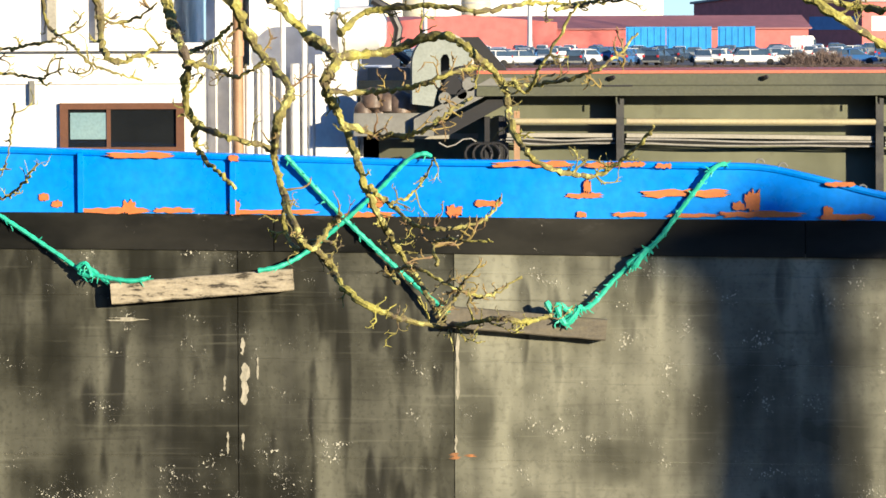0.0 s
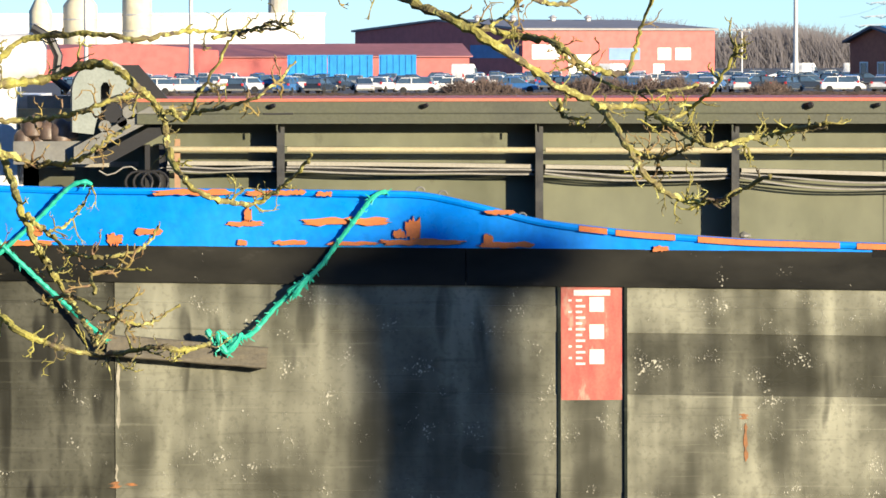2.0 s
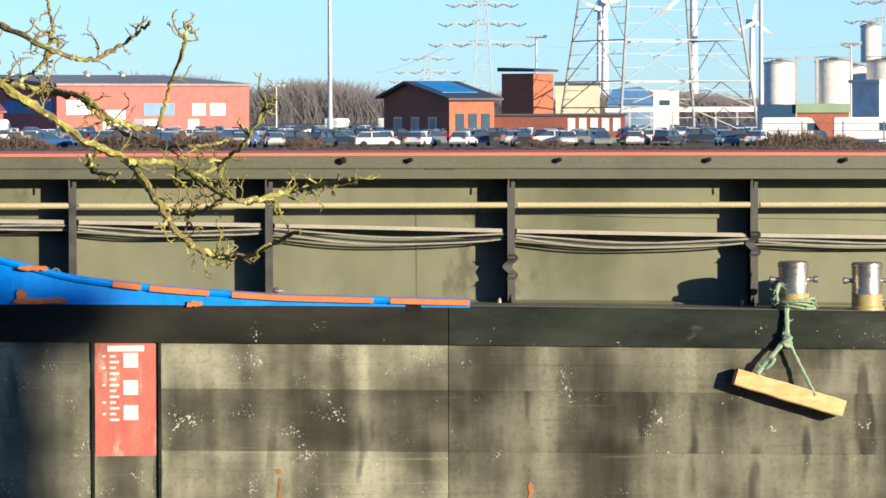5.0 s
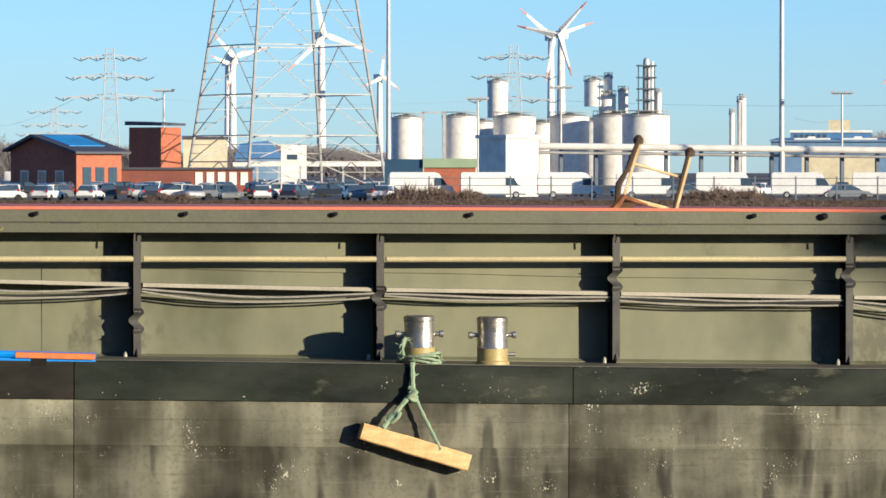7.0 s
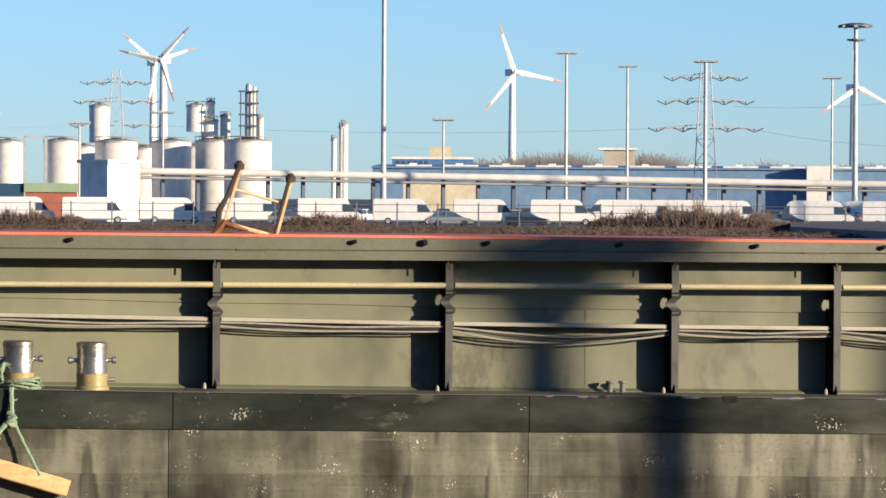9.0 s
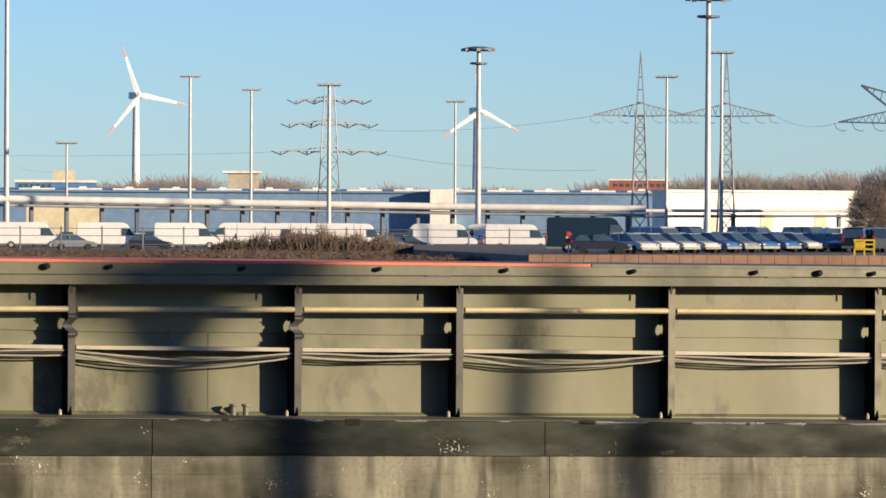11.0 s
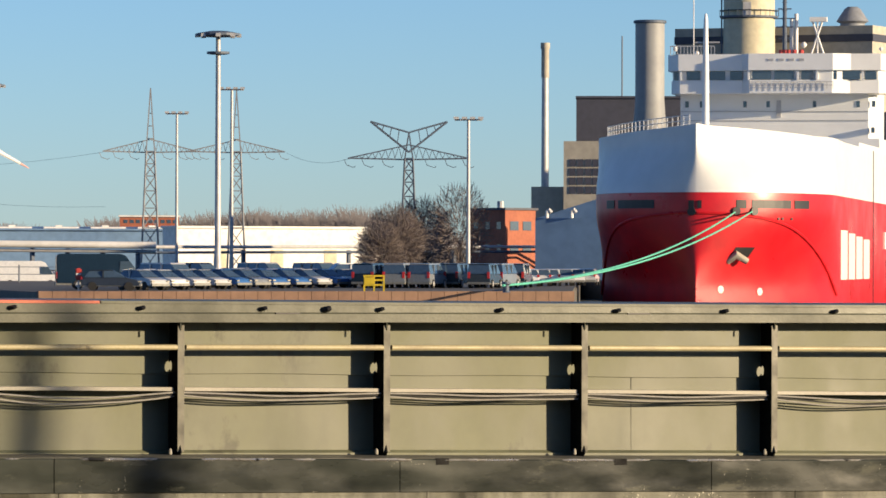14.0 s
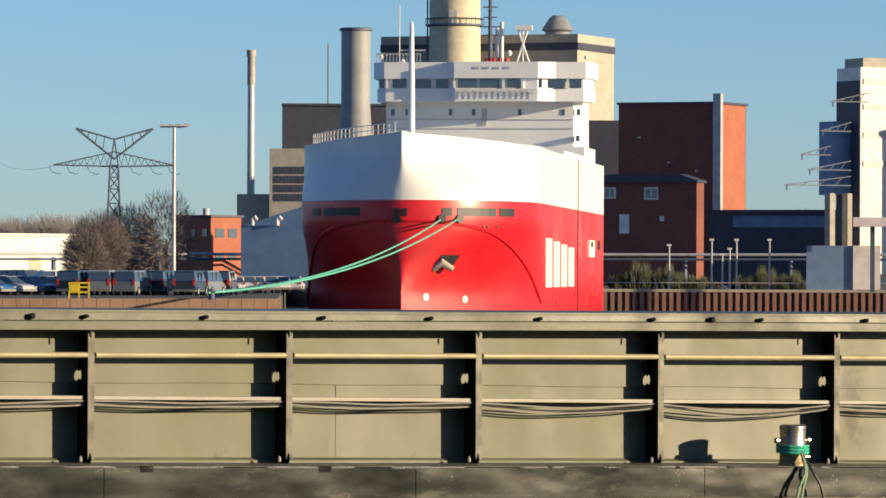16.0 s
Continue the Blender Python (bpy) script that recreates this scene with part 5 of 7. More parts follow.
            part("floodlight", box(B(), x - 0.26, x + 0.26, -0.4, 0.15, h + 0.02, h + 0.26), "galv", t)


for b, r, top, w, ring in ((1223, 640, 636, 0.4, True), (1985, 600, 1000, 0.34, False), (2680, 590, 1020, 0.4, False), (155, 640, 560, 0.4, False), (-30, 640, 560, 0.4, False), (1588, 660, 517, 0.2, False), (1128, 760, 432, 0.2, False), (2143, 640, 503, 0.2, False), (2290, 600, 523, 0.2, False), (2786, 620, 513, 0.22, False), (3003, 640, 632, 0.3, False), (3111, 700, 609, 0.28, False), (3249, 560, 618, 0.34, False), (3472, 700, 590, 0.25, False), (3513, 560, 684, 0.42, True), (3846, 600, 635, 0.25, False), (3919, 430, 776, 0.36, True), (3943, 560, 678, 0.28, False), (4362, 480, 626, 0.26, False)):
    lamp_mast(b, r, top, w, 4, ring)


def strut(bm, a, b, w):
    tube(bm, [a, b], w, 4)


def lattice(t, levels, mat, w, name="panel"):
    """A square lattice tower: levels are (height, half width) from the ground up."""
    for x in (-1, 1):
        for y in (-1, 1):
            part("leg", tube(B(), [(x * q, y * q, z) for z, q in levels], [w * 1.5] * len(levels), 6), mat, t)
    for (z0, q0), (z1, q1) in zip(levels, levels[1:]):
        for side in range(4):
            m = Matrix.Rotation(side * math.pi / 2, 4, "Z")
            bm = B()
            strut(bm, m @ Vector((-q0, -q0, z0)), m @ Vector((q1, -q1, z1)), w)
            strut(bm, m @ Vector((q0, -q0, z0)), m @ Vector((-q1, -q1, z1)), w)
            strut(bm, m @ Vector((-q1, -q1, z1)), m @ Vector((q1, -q1, z1)), w)
            part("bracing", bm, mat, t)


M["pylon_grey"] = material("dull zinc lattice", (0.36, 0.37, 0.38), (0.28, 0.29, 0.3), rough=0.55, scale=0.3, grain=1)
# the great pylon near the yard
s = Site(1803, 640, turn=24.6)
great = thing("power_pylon", "huge near lattice power pylon standing among parked cars", "pylon", s.m)
q0 = metres(133, 640)
lv = [(s.h(e) if e > 346 else 0, q0 * (1 - 0.3 * (max(e, 352) - 352) / 332)) for e in (340, 392, 438, 510, 597, 690, 800, 950, 1150)]
for x in (-1, 1):
    for y in (-1, 1):
        part("leg", tube(B(), [(x * q, y * q, z) for z, q in lv], [0.19] * 6 + [0.15] * 3, 6), "pylon_grey", great)
for (z0, qa), (z1, qb) in zip(lv, lv[1:]):
    for side in range(4):
        m = Matrix.Rotation(side * math.pi / 2, 4, "Z")
        bm = B()
        strut(bm, m @ Vector((-qa, -qa, z0)), m @ Vector((0, -qb, z1)), 0.07)
        strut(bm, m @ Vector((qa, -qa, z0)), m @ Vector((0, -qb, z1)), 0.07)
        for u in (0.33, 0.66):
            qm = qa + (qb - qa) * u
            zm = z0 + (z1 - z0) * u
            strut(bm, m @ Vector((-qm, -qm, zm)), m @ Vector((-qa * (1 - u), -qm, zm)), 0.05)
            strut(bm, m @ Vector((qm, -qm, zm)), m @ Vector((qa * (1 - u), -qm, zm)), 0.05)
        part("bracing", bm, "pylon_grey", great)
        bm = B()
        strut(bm, m @ Vector((-qb, -qb, z1)), m @ Vector((qb, -qb, z1)), 0.11)
        part("belt", bm, "pylon_grey", great)


def pylon(b, r, top, arms, mat="galv", wires=True, spread=0.12):
    s = Site(b, r)
    t = thing("power_pylon", "distant lattice power pylon with stacked crossarms", "pylon", s.m, group="distant pylons")
    h = s.h(top)
    q = h * 0.075
    lattice(t, [(h * u, q * (1 - 0.75 * u) + 0.3) for u in (0, 0.16, 0.32, 0.48, 0.62, 0.75, 0.87, 1.0)], mat, 0.08)
    for e, half in arms:
        z, w = s.h(e), metres(half, r)
        for sgn in (-1, 1):
            bm = B()
            strut(bm, Vector((0, -0.4, z + 0.9)), Vector((sgn * w, 0, z)), 0.16)
            strut(bm, Vector((0, 0.4, z - 0.1)), Vector((sgn * w, 0, z)), 0.16)
            for u in (0.25, 0.5, 0.75):
                strut(bm, Vector((sgn * w * u, 0, z - 0.1)), Vector((sgn * w * (u - 0.12), 0, z + 0.9 * (1 - u))), 0.1)
            part("crossarm", bm, mat, t)
            for u in (0.45, 0.98):
                part("insulator", tube(B(), [(sgn * w * u, 0, z), (sgn * w * u, 0, z - 0.5)], 0.15, 6), "dark_steel", t)
                part("jumper", tube(B(), [(sgn * w * u - 1.8, 0, z + 0.1), (sgn * w * u, 0, z - 0.7), (sgn * w * u + 1.8, 0, z + 0.1)], 0.12, 5), "dark_steel", t)


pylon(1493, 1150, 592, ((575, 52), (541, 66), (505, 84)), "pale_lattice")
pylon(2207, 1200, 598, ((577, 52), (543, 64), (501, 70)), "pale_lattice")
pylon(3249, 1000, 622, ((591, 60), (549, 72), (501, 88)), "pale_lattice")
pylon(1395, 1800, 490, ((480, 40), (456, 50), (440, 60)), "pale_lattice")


def danube_pylon(b, r, top, arm, half, mat, horns=False):
    s = Site(b, r)
    t = thing("power_pylon", "lattice pylon with one wide sagging crossarm", "pylon", s.m, group="distant pylons")
    h, w = s.h(arm), metres(half, r)
    q = h * 0.075
    lattice(t, [(h * u, q * (1 - 0.55 * u)) for u in (0, 0.2, 0.38, 0.54, 0.68, 0.8, 0.9, 1.0)], mat, 0.12)
    ht = s.h(top)
    bm = B()
    for sgn in (-1, 1):
        strut(bm, Vector((0, 0, h + 2.2)), Vector((sgn * w, 0, h)), 0.14)
        strut(bm, Vector((0, 0.5, h - 0.2)), Vector((sgn * w, 0, h)), 0.17)
        for u in np.linspace(0.12, 0.88, 8):
            strut(bm, Vector((sgn * w * u, 0, h)), Vector((sgn * w * (u - 0.06), 0, h + 2.2 * (1 - u + 0.06))), 0.07)
            strut(bm, Vector((sgn * w * u, 0, h)), Vector((sgn * w * (u + 0.04), 0, h + 2.2 * (1 - u - 0.04))), 0.07)
    part("crossarm", bm, mat, t)
    bm = B()
    if horns:
        for sgn in (-1, 1):
            strut(bm, Vector((0, 0, h + 1)), Vector((sgn * w * 0.63, 0, ht)), 0.22)
            strut(bm, Vector((0, 0, h + 4.2)), Vector((sgn * w * 0.63, 0, ht)), 0.2)
            strut(bm, Vector((sgn * q * 0.45, 0, h)), Vector((0, 0, h + 4.2)), 0.16)
            for u in (0.3, 0.5, 0.7, 0.85):
                strut(bm, Vector((sgn * w * 0.63 * u, 0, h + 1 + (ht - h - 1) * u)), Vector((sgn * w * 0.63 * (u - 0.05), 0, h + 4.2 + (ht - h - 4.2) * (u - 0.05))), 0.1)
    else:
        for x, y in ((-1, -1), (1, -1), (-1, 1), (1, 1)):
            strut(bm, Vector((x * q * 0.45, y * q * 0.45, h)), Vector((0, 0, ht)), 0.16)
        for u in (0.2, 0.4, 0.6):
            strut(bm, Vector((-q * 0.45 * (1 - u), 0, h + (ht - h) * u)), Vector((q * 0.45 * (1 - u), 0, h + (ht - h) * u)), 0.12)
    part("peak", bm, mat, t)
    for sgn in (-1, 1):
        for u in (0.35, 0.68, 0.97):
            part("jumper", tube(B(), [(sgn * w * u - 0.9, 0, h - 0.2), (sgn * w * u - 0.5, 0, h - 1.1), (sgn * w * u + 0.6, 0, h - 1.5), (sgn * w * u + 1.0, 0, h - 1.3)], 0.06, 5), mat, t)


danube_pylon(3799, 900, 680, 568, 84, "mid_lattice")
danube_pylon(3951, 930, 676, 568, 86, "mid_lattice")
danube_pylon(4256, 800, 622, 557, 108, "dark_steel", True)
wires = thing("power_lines", "thin overhead power lines strung between pylons", "cable")
for (ba, ra, ea), (bb, rb, eb) in (((4040, 930, 566), (4150, 800, 556)), ((3715, 900, 566), (3300, 1000, 540)), ((2295, 1200, 500), (3160, 1000, 500)), ((3330, 1000, 500), (3720, 900, 470)), ((1575, 1150, 503), (2140, 1200, 500)), ((1300, 1800, 455), (1430, 1150, 503)), ((2700, 1500, 470), (2790, 1500, 468))):
    pa, pb = spot(ba, ra, height(ea, ra)), spot(bb, rb, height(eb, rb))
    part("wire", tube(B(), [pa.lerp(pb, u) - Vector((0, 0, 1.2 * 4 * u * (1 - u))) for u in np.linspace(0, 1, 9)], 0.03, 4), "dark_steel", wires)


def turbine(b, hub, blade, turns, r=2900, yaw=20):
    s = Site(b, r, turn=yaw)
    t = thing("wind_turbine", "distant white wind turbine with red blade tips", "wind turbine", s.m, group="distant wind turbines")
    h, ln = s.h(hub), metres(blade, r)
    part("mast", turned(B(), [(2.6, 0), (1.7, h - 1.5)], 14), "turbine", t, smooth=True)
    part("nacelle", box(B(), -1.8, 1.8, -3.5, 7.5, h - 1.8, h + 2.0), "turbine", t)
    part("hub", turned(B(), [(1.6, 0), (1.4, 1.6), (0.4, 2.4)], 12, m=Matrix.Translation((0, -3.5, h)) @ Matrix.Rotation(math.pi / 2, 4, "X")), "turbine", t)
    for k in range(3):
        m = Matrix.Translation((0, -5, h)) @ Matrix.Rotation(radians(turns + 120 * k), 4, "Y")
        prof = [(0.0, 1.0, 0.9), (0.12, 2.0, 0.7), (0.4, 1.4, 0.45), (0.78, 0.9, 0.25)]
        secs = [[m @ Vector((-w, 0, u * ln)), m @ Vector((0, -d, u * ln)), m @ Vector((w * 0.6, 0, u * ln)), m @ Vector((0, d, u * ln))] for u, w, d in prof]
        bl = part("blade", loft(B(), secs), "turbine", t)
        secs = [[m @ Vector((-w, 0, u * ln)), m @ Vector((0, -d, u * ln)), m @ Vector((w * 0.6, 0, u * ln)), m @ Vector((0, d, u * ln))] for u, w, d in ((0.78, 0.92, 0.27), (0.97, 0.4, 0.12), (1.0, 0.15, 0.06))]
        part("blade_tip", loft(B(), secs), "tip_red", bl)


turbine(1709, 577, 62, 75)
turbine(1866, 615, 95, -12, 2600)
turbine(2290, 617, 78, 42, 2500, -15)
turbine(2272, 612, 80, -50, 2900, 15)
turbine(2907, 598, 92, -20, 2800)
turbine(3509, 574, 84, -4, 2800)
turbine(1969, 542, 40, 5, 3400)
turbine(1700, 566, 40, 170, 3600)


# ---- parked vehicles ----
def car_paint(name, c, rough=0.22):
    M[name] = material(name, c, tuple(v * 0.9 for v in c), rough=rough, scale=1.5, grain=8)


for name, c in (("white car paint", (0.78, 0.78, 0.77)), ("silver car paint", (0.5, 0.51, 0.52)), ("dark car paint", (0.03, 0.038, 0.05)), ("blue car paint", (0.04, 0.13, 0.33)), ("grey car paint", (0.2, 0.22, 0.24)), ("maroon car paint", (0.17, 0.02, 0.03)), ("navy van paint", (0.008, 0.02, 0.035))):
    car_paint(name, c)


def wheels(t, xs, w, r):
    for x in xs:
        for y in (-w / 2 + 0.08, w / 2 - 0.08):
            ob = part("wheel", tube(B(), [(x, y - 0.11, r), (x, y + 0.11, r)], r, 12), "tyre", t)
            if xs[1] > 1.5:
                part("rim", tube(B(), [(x, y - 0.125, r), (x, y + 0.125, r)], r * 0.6, 10), "galv", ob)


def shell(outline, w, belt, lean, round_off=0.07):
    """A side outline given width, leaning inwards above the belt line, with softened edges."""
    bm = B()
    prism(bm, outline, 1, -w / 2, w / 2)
    top = max(p[1] for p in outline)
    for v in bm.verts:
        if v.co.z > belt:
            v.co.y *= 1 - lean * (v.co.z - belt) / max(0.2, top - belt)
    bmesh.ops.bevel(bm, geom=bm.edges[:], offset=round_off, segments=2, affect="EDGES", clamp_overlap=True)
    return bm


def make_car(paint, kind, m, group):
    """A parked vehicle along x, its nose at +x: body, glass house, wheels, lights."""
    label = {"car": "parked %s hatchback on the yard", "van": "parked %s panel van with a high roof", "bus": "parked %s passenger van"}[kind] % paint.split()[0]
    t = thing({"car": "parked_car", "van": "panel_van", "bus": "passenger_van"}[kind], label, "car" if kind == "car" else "van", m, group)
    if kind == "car":
        ln, w, prof = 4.2, 1.75, [(-2.1, 0.3), (-2.1, 0.75), (-2.0, 0.95), (1.0, 0.95), (1.95, 0.75), (2.1, 0.55), (2.1, 0.3)]
        cab = [(-1.95, 0.94), (-1.55, 1.42), (0.15, 1.46), (1.1, 0.94)]
        roof = [(-1.6, 1.41), (-1.45, 1.47), (0.1, 1.5), (0.25, 1.44)]
        wx, r = (-1.3, 1.3), 0.32
    elif kind == "bus":
        ln, w, prof = 5.2, 1.9, [(-2.6, 0.35), (-2.6, 1.15), (1.75, 1.15), (2.5, 0.95), (2.6, 0.7), (2.6, 0.35)]
        cab = [(-2.58, 1.14), (-2.45, 1.9), (1.1, 1.92), (1.9, 1.14)]
        roof = [(-2.5, 1.85), (-2.4, 1.96), (0.95, 1.98), (1.2, 1.86)]
        wx, r = (-1.6, 1.7), 0.35
    else:
        ln, w, prof = 5.9, 2.0, [(-3.7, 0.4), (-3.7, 2.5), (-3.55, 2.65), (1.0, 2.65), (1.45, 2.5), (1.7, 2.1), (2.2, 1.35), (2.85, 1.1), (2.95, 0.8), (2.95, 0.4)]
        cab, roof = [(0.95, 1.3), (1.0, 2.1), (1.74, 2.08), (2.27, 1.34), (2.1, 1.3)], None
        wx, r = (-2.1, 2.0), 0.36
    body = part("body", shell(prof, w, 0.55 if kind != "van" else 1.3, 0.1), paint, t, smooth=True)
    cw = w / 2 - 0.1 if kind == "car" else w / 2 - 0.04
    if kind == "van":
        cw = w / 2 + 0.02
    part("cabin_glass", shell(cab, 2 * cw, cab[0][1] + 0.02, 0.26 if kind == "car" else 0.14, 0.03) if roof else prism(B(), cab, 1, -cw, cw), "car_glass", t)
    if roof:
        part("roof", shell(roof, 2 * cw - 0.2, roof[0][1], 0.05, 0.03), paint, t, smooth=True)
        for x in ((-0.55,) if kind == "car" else (-1.2, 0.1)):
            part("pillar", box(B(), x - 0.05, x + 0.05, -cw - 0.012, cw + 0.012, cab[0][1], roof[0][1]), paint, t)
    wheels(t, wx, w, r)
    for y in (-w / 2 + 0.16, w / 2 - 0.16):
        part("tail_light", box(B(), prof[0][0] - 0.02, prof[0][0] + 0.05, y - 0.1, y + 0.1, 0.8, 1.3 if kind != "car" else 1.0), "red_light", t)
        part("headlight", box(B(), prof[-1][0] - 0.2, prof[-1][0] + 0.02, y - 0.13, y + 0.13, 0.6, 0.7), "conduit", t)
    part("bumper", box(B(), prof[0][0] - 0.05, prof[-1][0] + 0.05, -w / 2 + 0.05, w / 2 - 0.05, 0.32, 0.5), "grey_steel", t)
    return t


PAINTS = ["white car paint", "white car paint", "white car paint", "silver car paint", "dark car paint", "blue car paint", "grey car paint", "dark car paint", "grey car paint"]
proto = {}


def park(paint, kind, m, group):
    if (paint, kind) not in proto:
        proto[paint, kind] = make_car(paint, kind, m, group)
        return
    copy_thing(proto[paint, kind], m)


rnd = random.Random(21)
for r in (458, 480, 506, 540, 585, 640, 700, 770):
    b = -60 + rnd.random() * 30
    while b < 1990:
        if rnd.random() < 0.93:
            park(rnd.choice(PAINTS), "car", facing(b, r + rnd.uniform(-2, 2), YARD, rnd.choice((90, 90, 84, 0, 180, 70, -85)) + rnd.uniform(-6, 6)), "cars on the yard")
        b += rnd.uniform(0.6, 1.2) * 4.6 * UNIT / r
for b, turn in ((1450, 70), (1476, 74), (1425, 68), (1330, 75), (1240, 70), (905, 66), (640, 72)):
    park("white car paint", "van", facing(b, 690, YARD, turn), "white vans on the yard")
for b in (2050, 2176, 2312, 2452, 2592, 2726, 2868, 3004, 3150, 3300, 3462, 3590):
    park("white car paint", "van", facing(b, 505 + rnd.uniform(-3, 3), YARD, rnd.uniform(-3, 3)), "white vans on the yard")
for b in (3080, 3180, 3240, 3420, 3520):
    park("white car paint", "van", facing(b, 560 + rnd.uniform(-3, 3), YARD, 180 + rnd.uniform(-3, 3)), "white vans on the yard")
for b in (3395, 3360, 2515, 2800, 2935):
    park(rnd.choice(("blue car paint", "dark car paint", "grey car paint")), "car", facing(b, 480, YARD, rnd.uniform(-8, 8)), "cars on the yard")
for r in (540, 575):
    b = 2140.0
    while b < 3640:
        park(rnd.choice(PAINTS), "car", facing(b, r, YARD, rnd.uniform(60, 120)), "cars on the yard")
        b += rnd.uniform(60, 110)

# the quay apron with its own rows of cars
APRON = EYE - 2.28
bm = B()
pts = [spot(3600, 338), spot(4546, 350), spot(4552, 420), spot(4552, 700), spot(3400, 700), spot(3400, 400)]
prism(bm, [(p.x, p.y) for p in pts], 2, YARD - 4, APRON)
tagged(part("pavement", bm, "ground"), "raised quay apron of grey paving", "ground", kind="structure")
wall = thing("wall_quay", "rusty brown quay wall with a pale coping", "wall", kind="structure")
pa, pb = spot(3600, 338), spot(4546, 350)
n = 40
for i in range(n):
    a, c = pa.lerp(pb, i / n), pa.lerp(pb, (i + 1) / n)
    d = (c - a).normalized()
    out = Vector((d.y, -d.x, 0)) * 0.6
    bm = B()
    prism(bm, [(a.x, a.y), (c.x - d.x * 0.03, c.y - d.y * 0.03), ((c + out).x - d.x * 0.03, (c + out).y - d.y * 0.03), ((a + out).x, (a + out).y)], 2, -1, APRON + 0.05)
    part("wall_block", bm, "quay", wall)
M["quay"].node_tree.nodes["Principled BSDF"].inputs["Roughness"].default_value = 0.85
park("navy van paint", "van", facing(3722, 366, APRON, 4), "vans on the quay")
park("dark car paint", "car", facing(3732, 352, APRON, -4), "cars on the quay")
for line in range(4):
    for i in range(11):
        tint = rnd.choice(("silver car paint", "white car paint", "silver car paint", "dark car paint") if i < 4 else ("blue car paint", "silver car paint", "blue car paint", "grey car paint"))
        park(tint, "bus" if (line, i) in ((1, 1), (2, 2), (3, 5), (2, 8)) else "car", facing(3786 + 36 * i + 11 * line, 357 + 4 * i + 22 * line, APRON, -46 + rnd.uniform(-5, 5)), "cars on the quay")
park("white car paint", "bus", facing(4152, 400, APRON, 195), "vans on the quay")
for i, b in enumerate((4190, 4228, 4262, 4290, 4316, 4362, 4392, 4420, 4450, 4240, 4340)):
    park(("navy van paint", "grey car paint", "dark car paint", "grey car paint")[i % 4], "bus", facing(b, 392 + 5 * (i % 3), APRON, 78 + rnd.uniform(-5, 5)), "vans on the quay")
for i, b in enumerate((4470, 4490, 4508, 4530, 4552, 4575)):
    park("silver car paint" if i % 2 else "white car paint", "car", facing(b, 420 + 4 * i, APRON, 90 + rnd.uniform(-5, 5)), "cars on the quay")
s = Site(4196, 352, z=APRON)
t = thing("barrier", "yellow steel barrier at the quay edge", "barrier", s.m)
for x in (-0.7, 0.0, 0.7):
    part("post", box(B(), x - 0.06, x + 0.06, -0.06, 0.06, 0, 1.15), "yellow", t)
for z in (0.45, 0.8, 1.1):
    part("bar", box(B(), -0.75, 0.75, -0.05, 0.05, z - 0.06, z + 0.06), "yellow", t)
part("plate", box(B(), -0.7, 0.0, -0.09, -0.06, 0.5, 1.0), "yellow", t)
s = Site(3674, 352, z=APRON)
t = thing("lifebuoy_post", "red and white lifebuoy post on the quay", "lifebuoy", s.m)
part("post", box(B(), -0.06, 0.06, 0, 0.12, 0, 1.5), "mark_white", t)
case = part("ring_case", shell([(-0.22, 0.75), (-0.22, 1.6), (0.22, 1.6), (0.22, 0.75)], 0.24, 9, 0, 0.08), "red_paint", t)
part("white_band", box(B(), -0.18, 0.18, -0.13, -0.1, 1.12, 1.24), "mark_white", case)
s = Site(4430, 341, z=APRON)
t = thing("mooring_bollard", "dark iron mooring bollard on the quay", "bollard", s.m)
part("post", turned(B(), [(0.3, 0), (0.2, 0.1), (0.2, 0.5), (0.35, 0.6), (0.3, 0.75)], 14), "dark_steel", t)


# ---- brush, fence, trees ----
def brush(name, spans, r, label, seed, leaf=0.5, mat="bush", count=900, deep=5):
    """A low tangle of bare stems along a bearing span, as one mass."""
    rr = random.Random(seed)
    bm = B()
    for b0, b1, top in spans:
        for _ in range(int(2.6 * count * (b1 - b0) / 400)):
            b, d = rr.uniform(b0, b1), rr.uniform(-deep, 5)
            u = (b - b0) / (b1 - b0)
            h = top * (0.35 + 0.65 * math.sin(math.pi * min(1, max(0, u))) ** 0.6) * (0.62 + 0.22 * math.sin(b * 0.31 + seed) + 0.16 * math.sin(b * 0.113)) * rr.uniform(0.35, 1.1)
            p = spot(b, r + d, YARD)
            q = p + Vector((rr.uniform(-0.6, 0.6), rr.uniform(-0.5, 0.5), h))
            w = leaf * rr.uniform(0.025, 0.07)
            mid = p.lerp(q, 0.55) + Vector((rr.uniform(-0.3, 0.3), 0, 0))
            vs = [bm.verts.new(v) for v in (p + Vector((-w, 0, 0)), p + Vector((w, 0, 0)), mid + Vector((w, 0, 0)), mid - Vector((w, 0, 0)))]
            bm.faces.new(vs)
            tip = bm.verts.new(q)
            bm.faces.new((vs[3], vs[2], tip))
            e1 = bm.verts.new(mid + Vector((rr.uniform(-0.7, 0.7), rr.uniform(-0.4, 0.4), rr.uniform(0.1, 0.5) * min(1, h))))
            e2 = bm.verts.new(mid + Vector((rr.uniform(-0.1, 0.1), 0.1, -0.08)))
            bm.faces.new((vs[2], e1, e2))
    return tagged(part(name, bm, mat), label, "brush", kind="stuff")


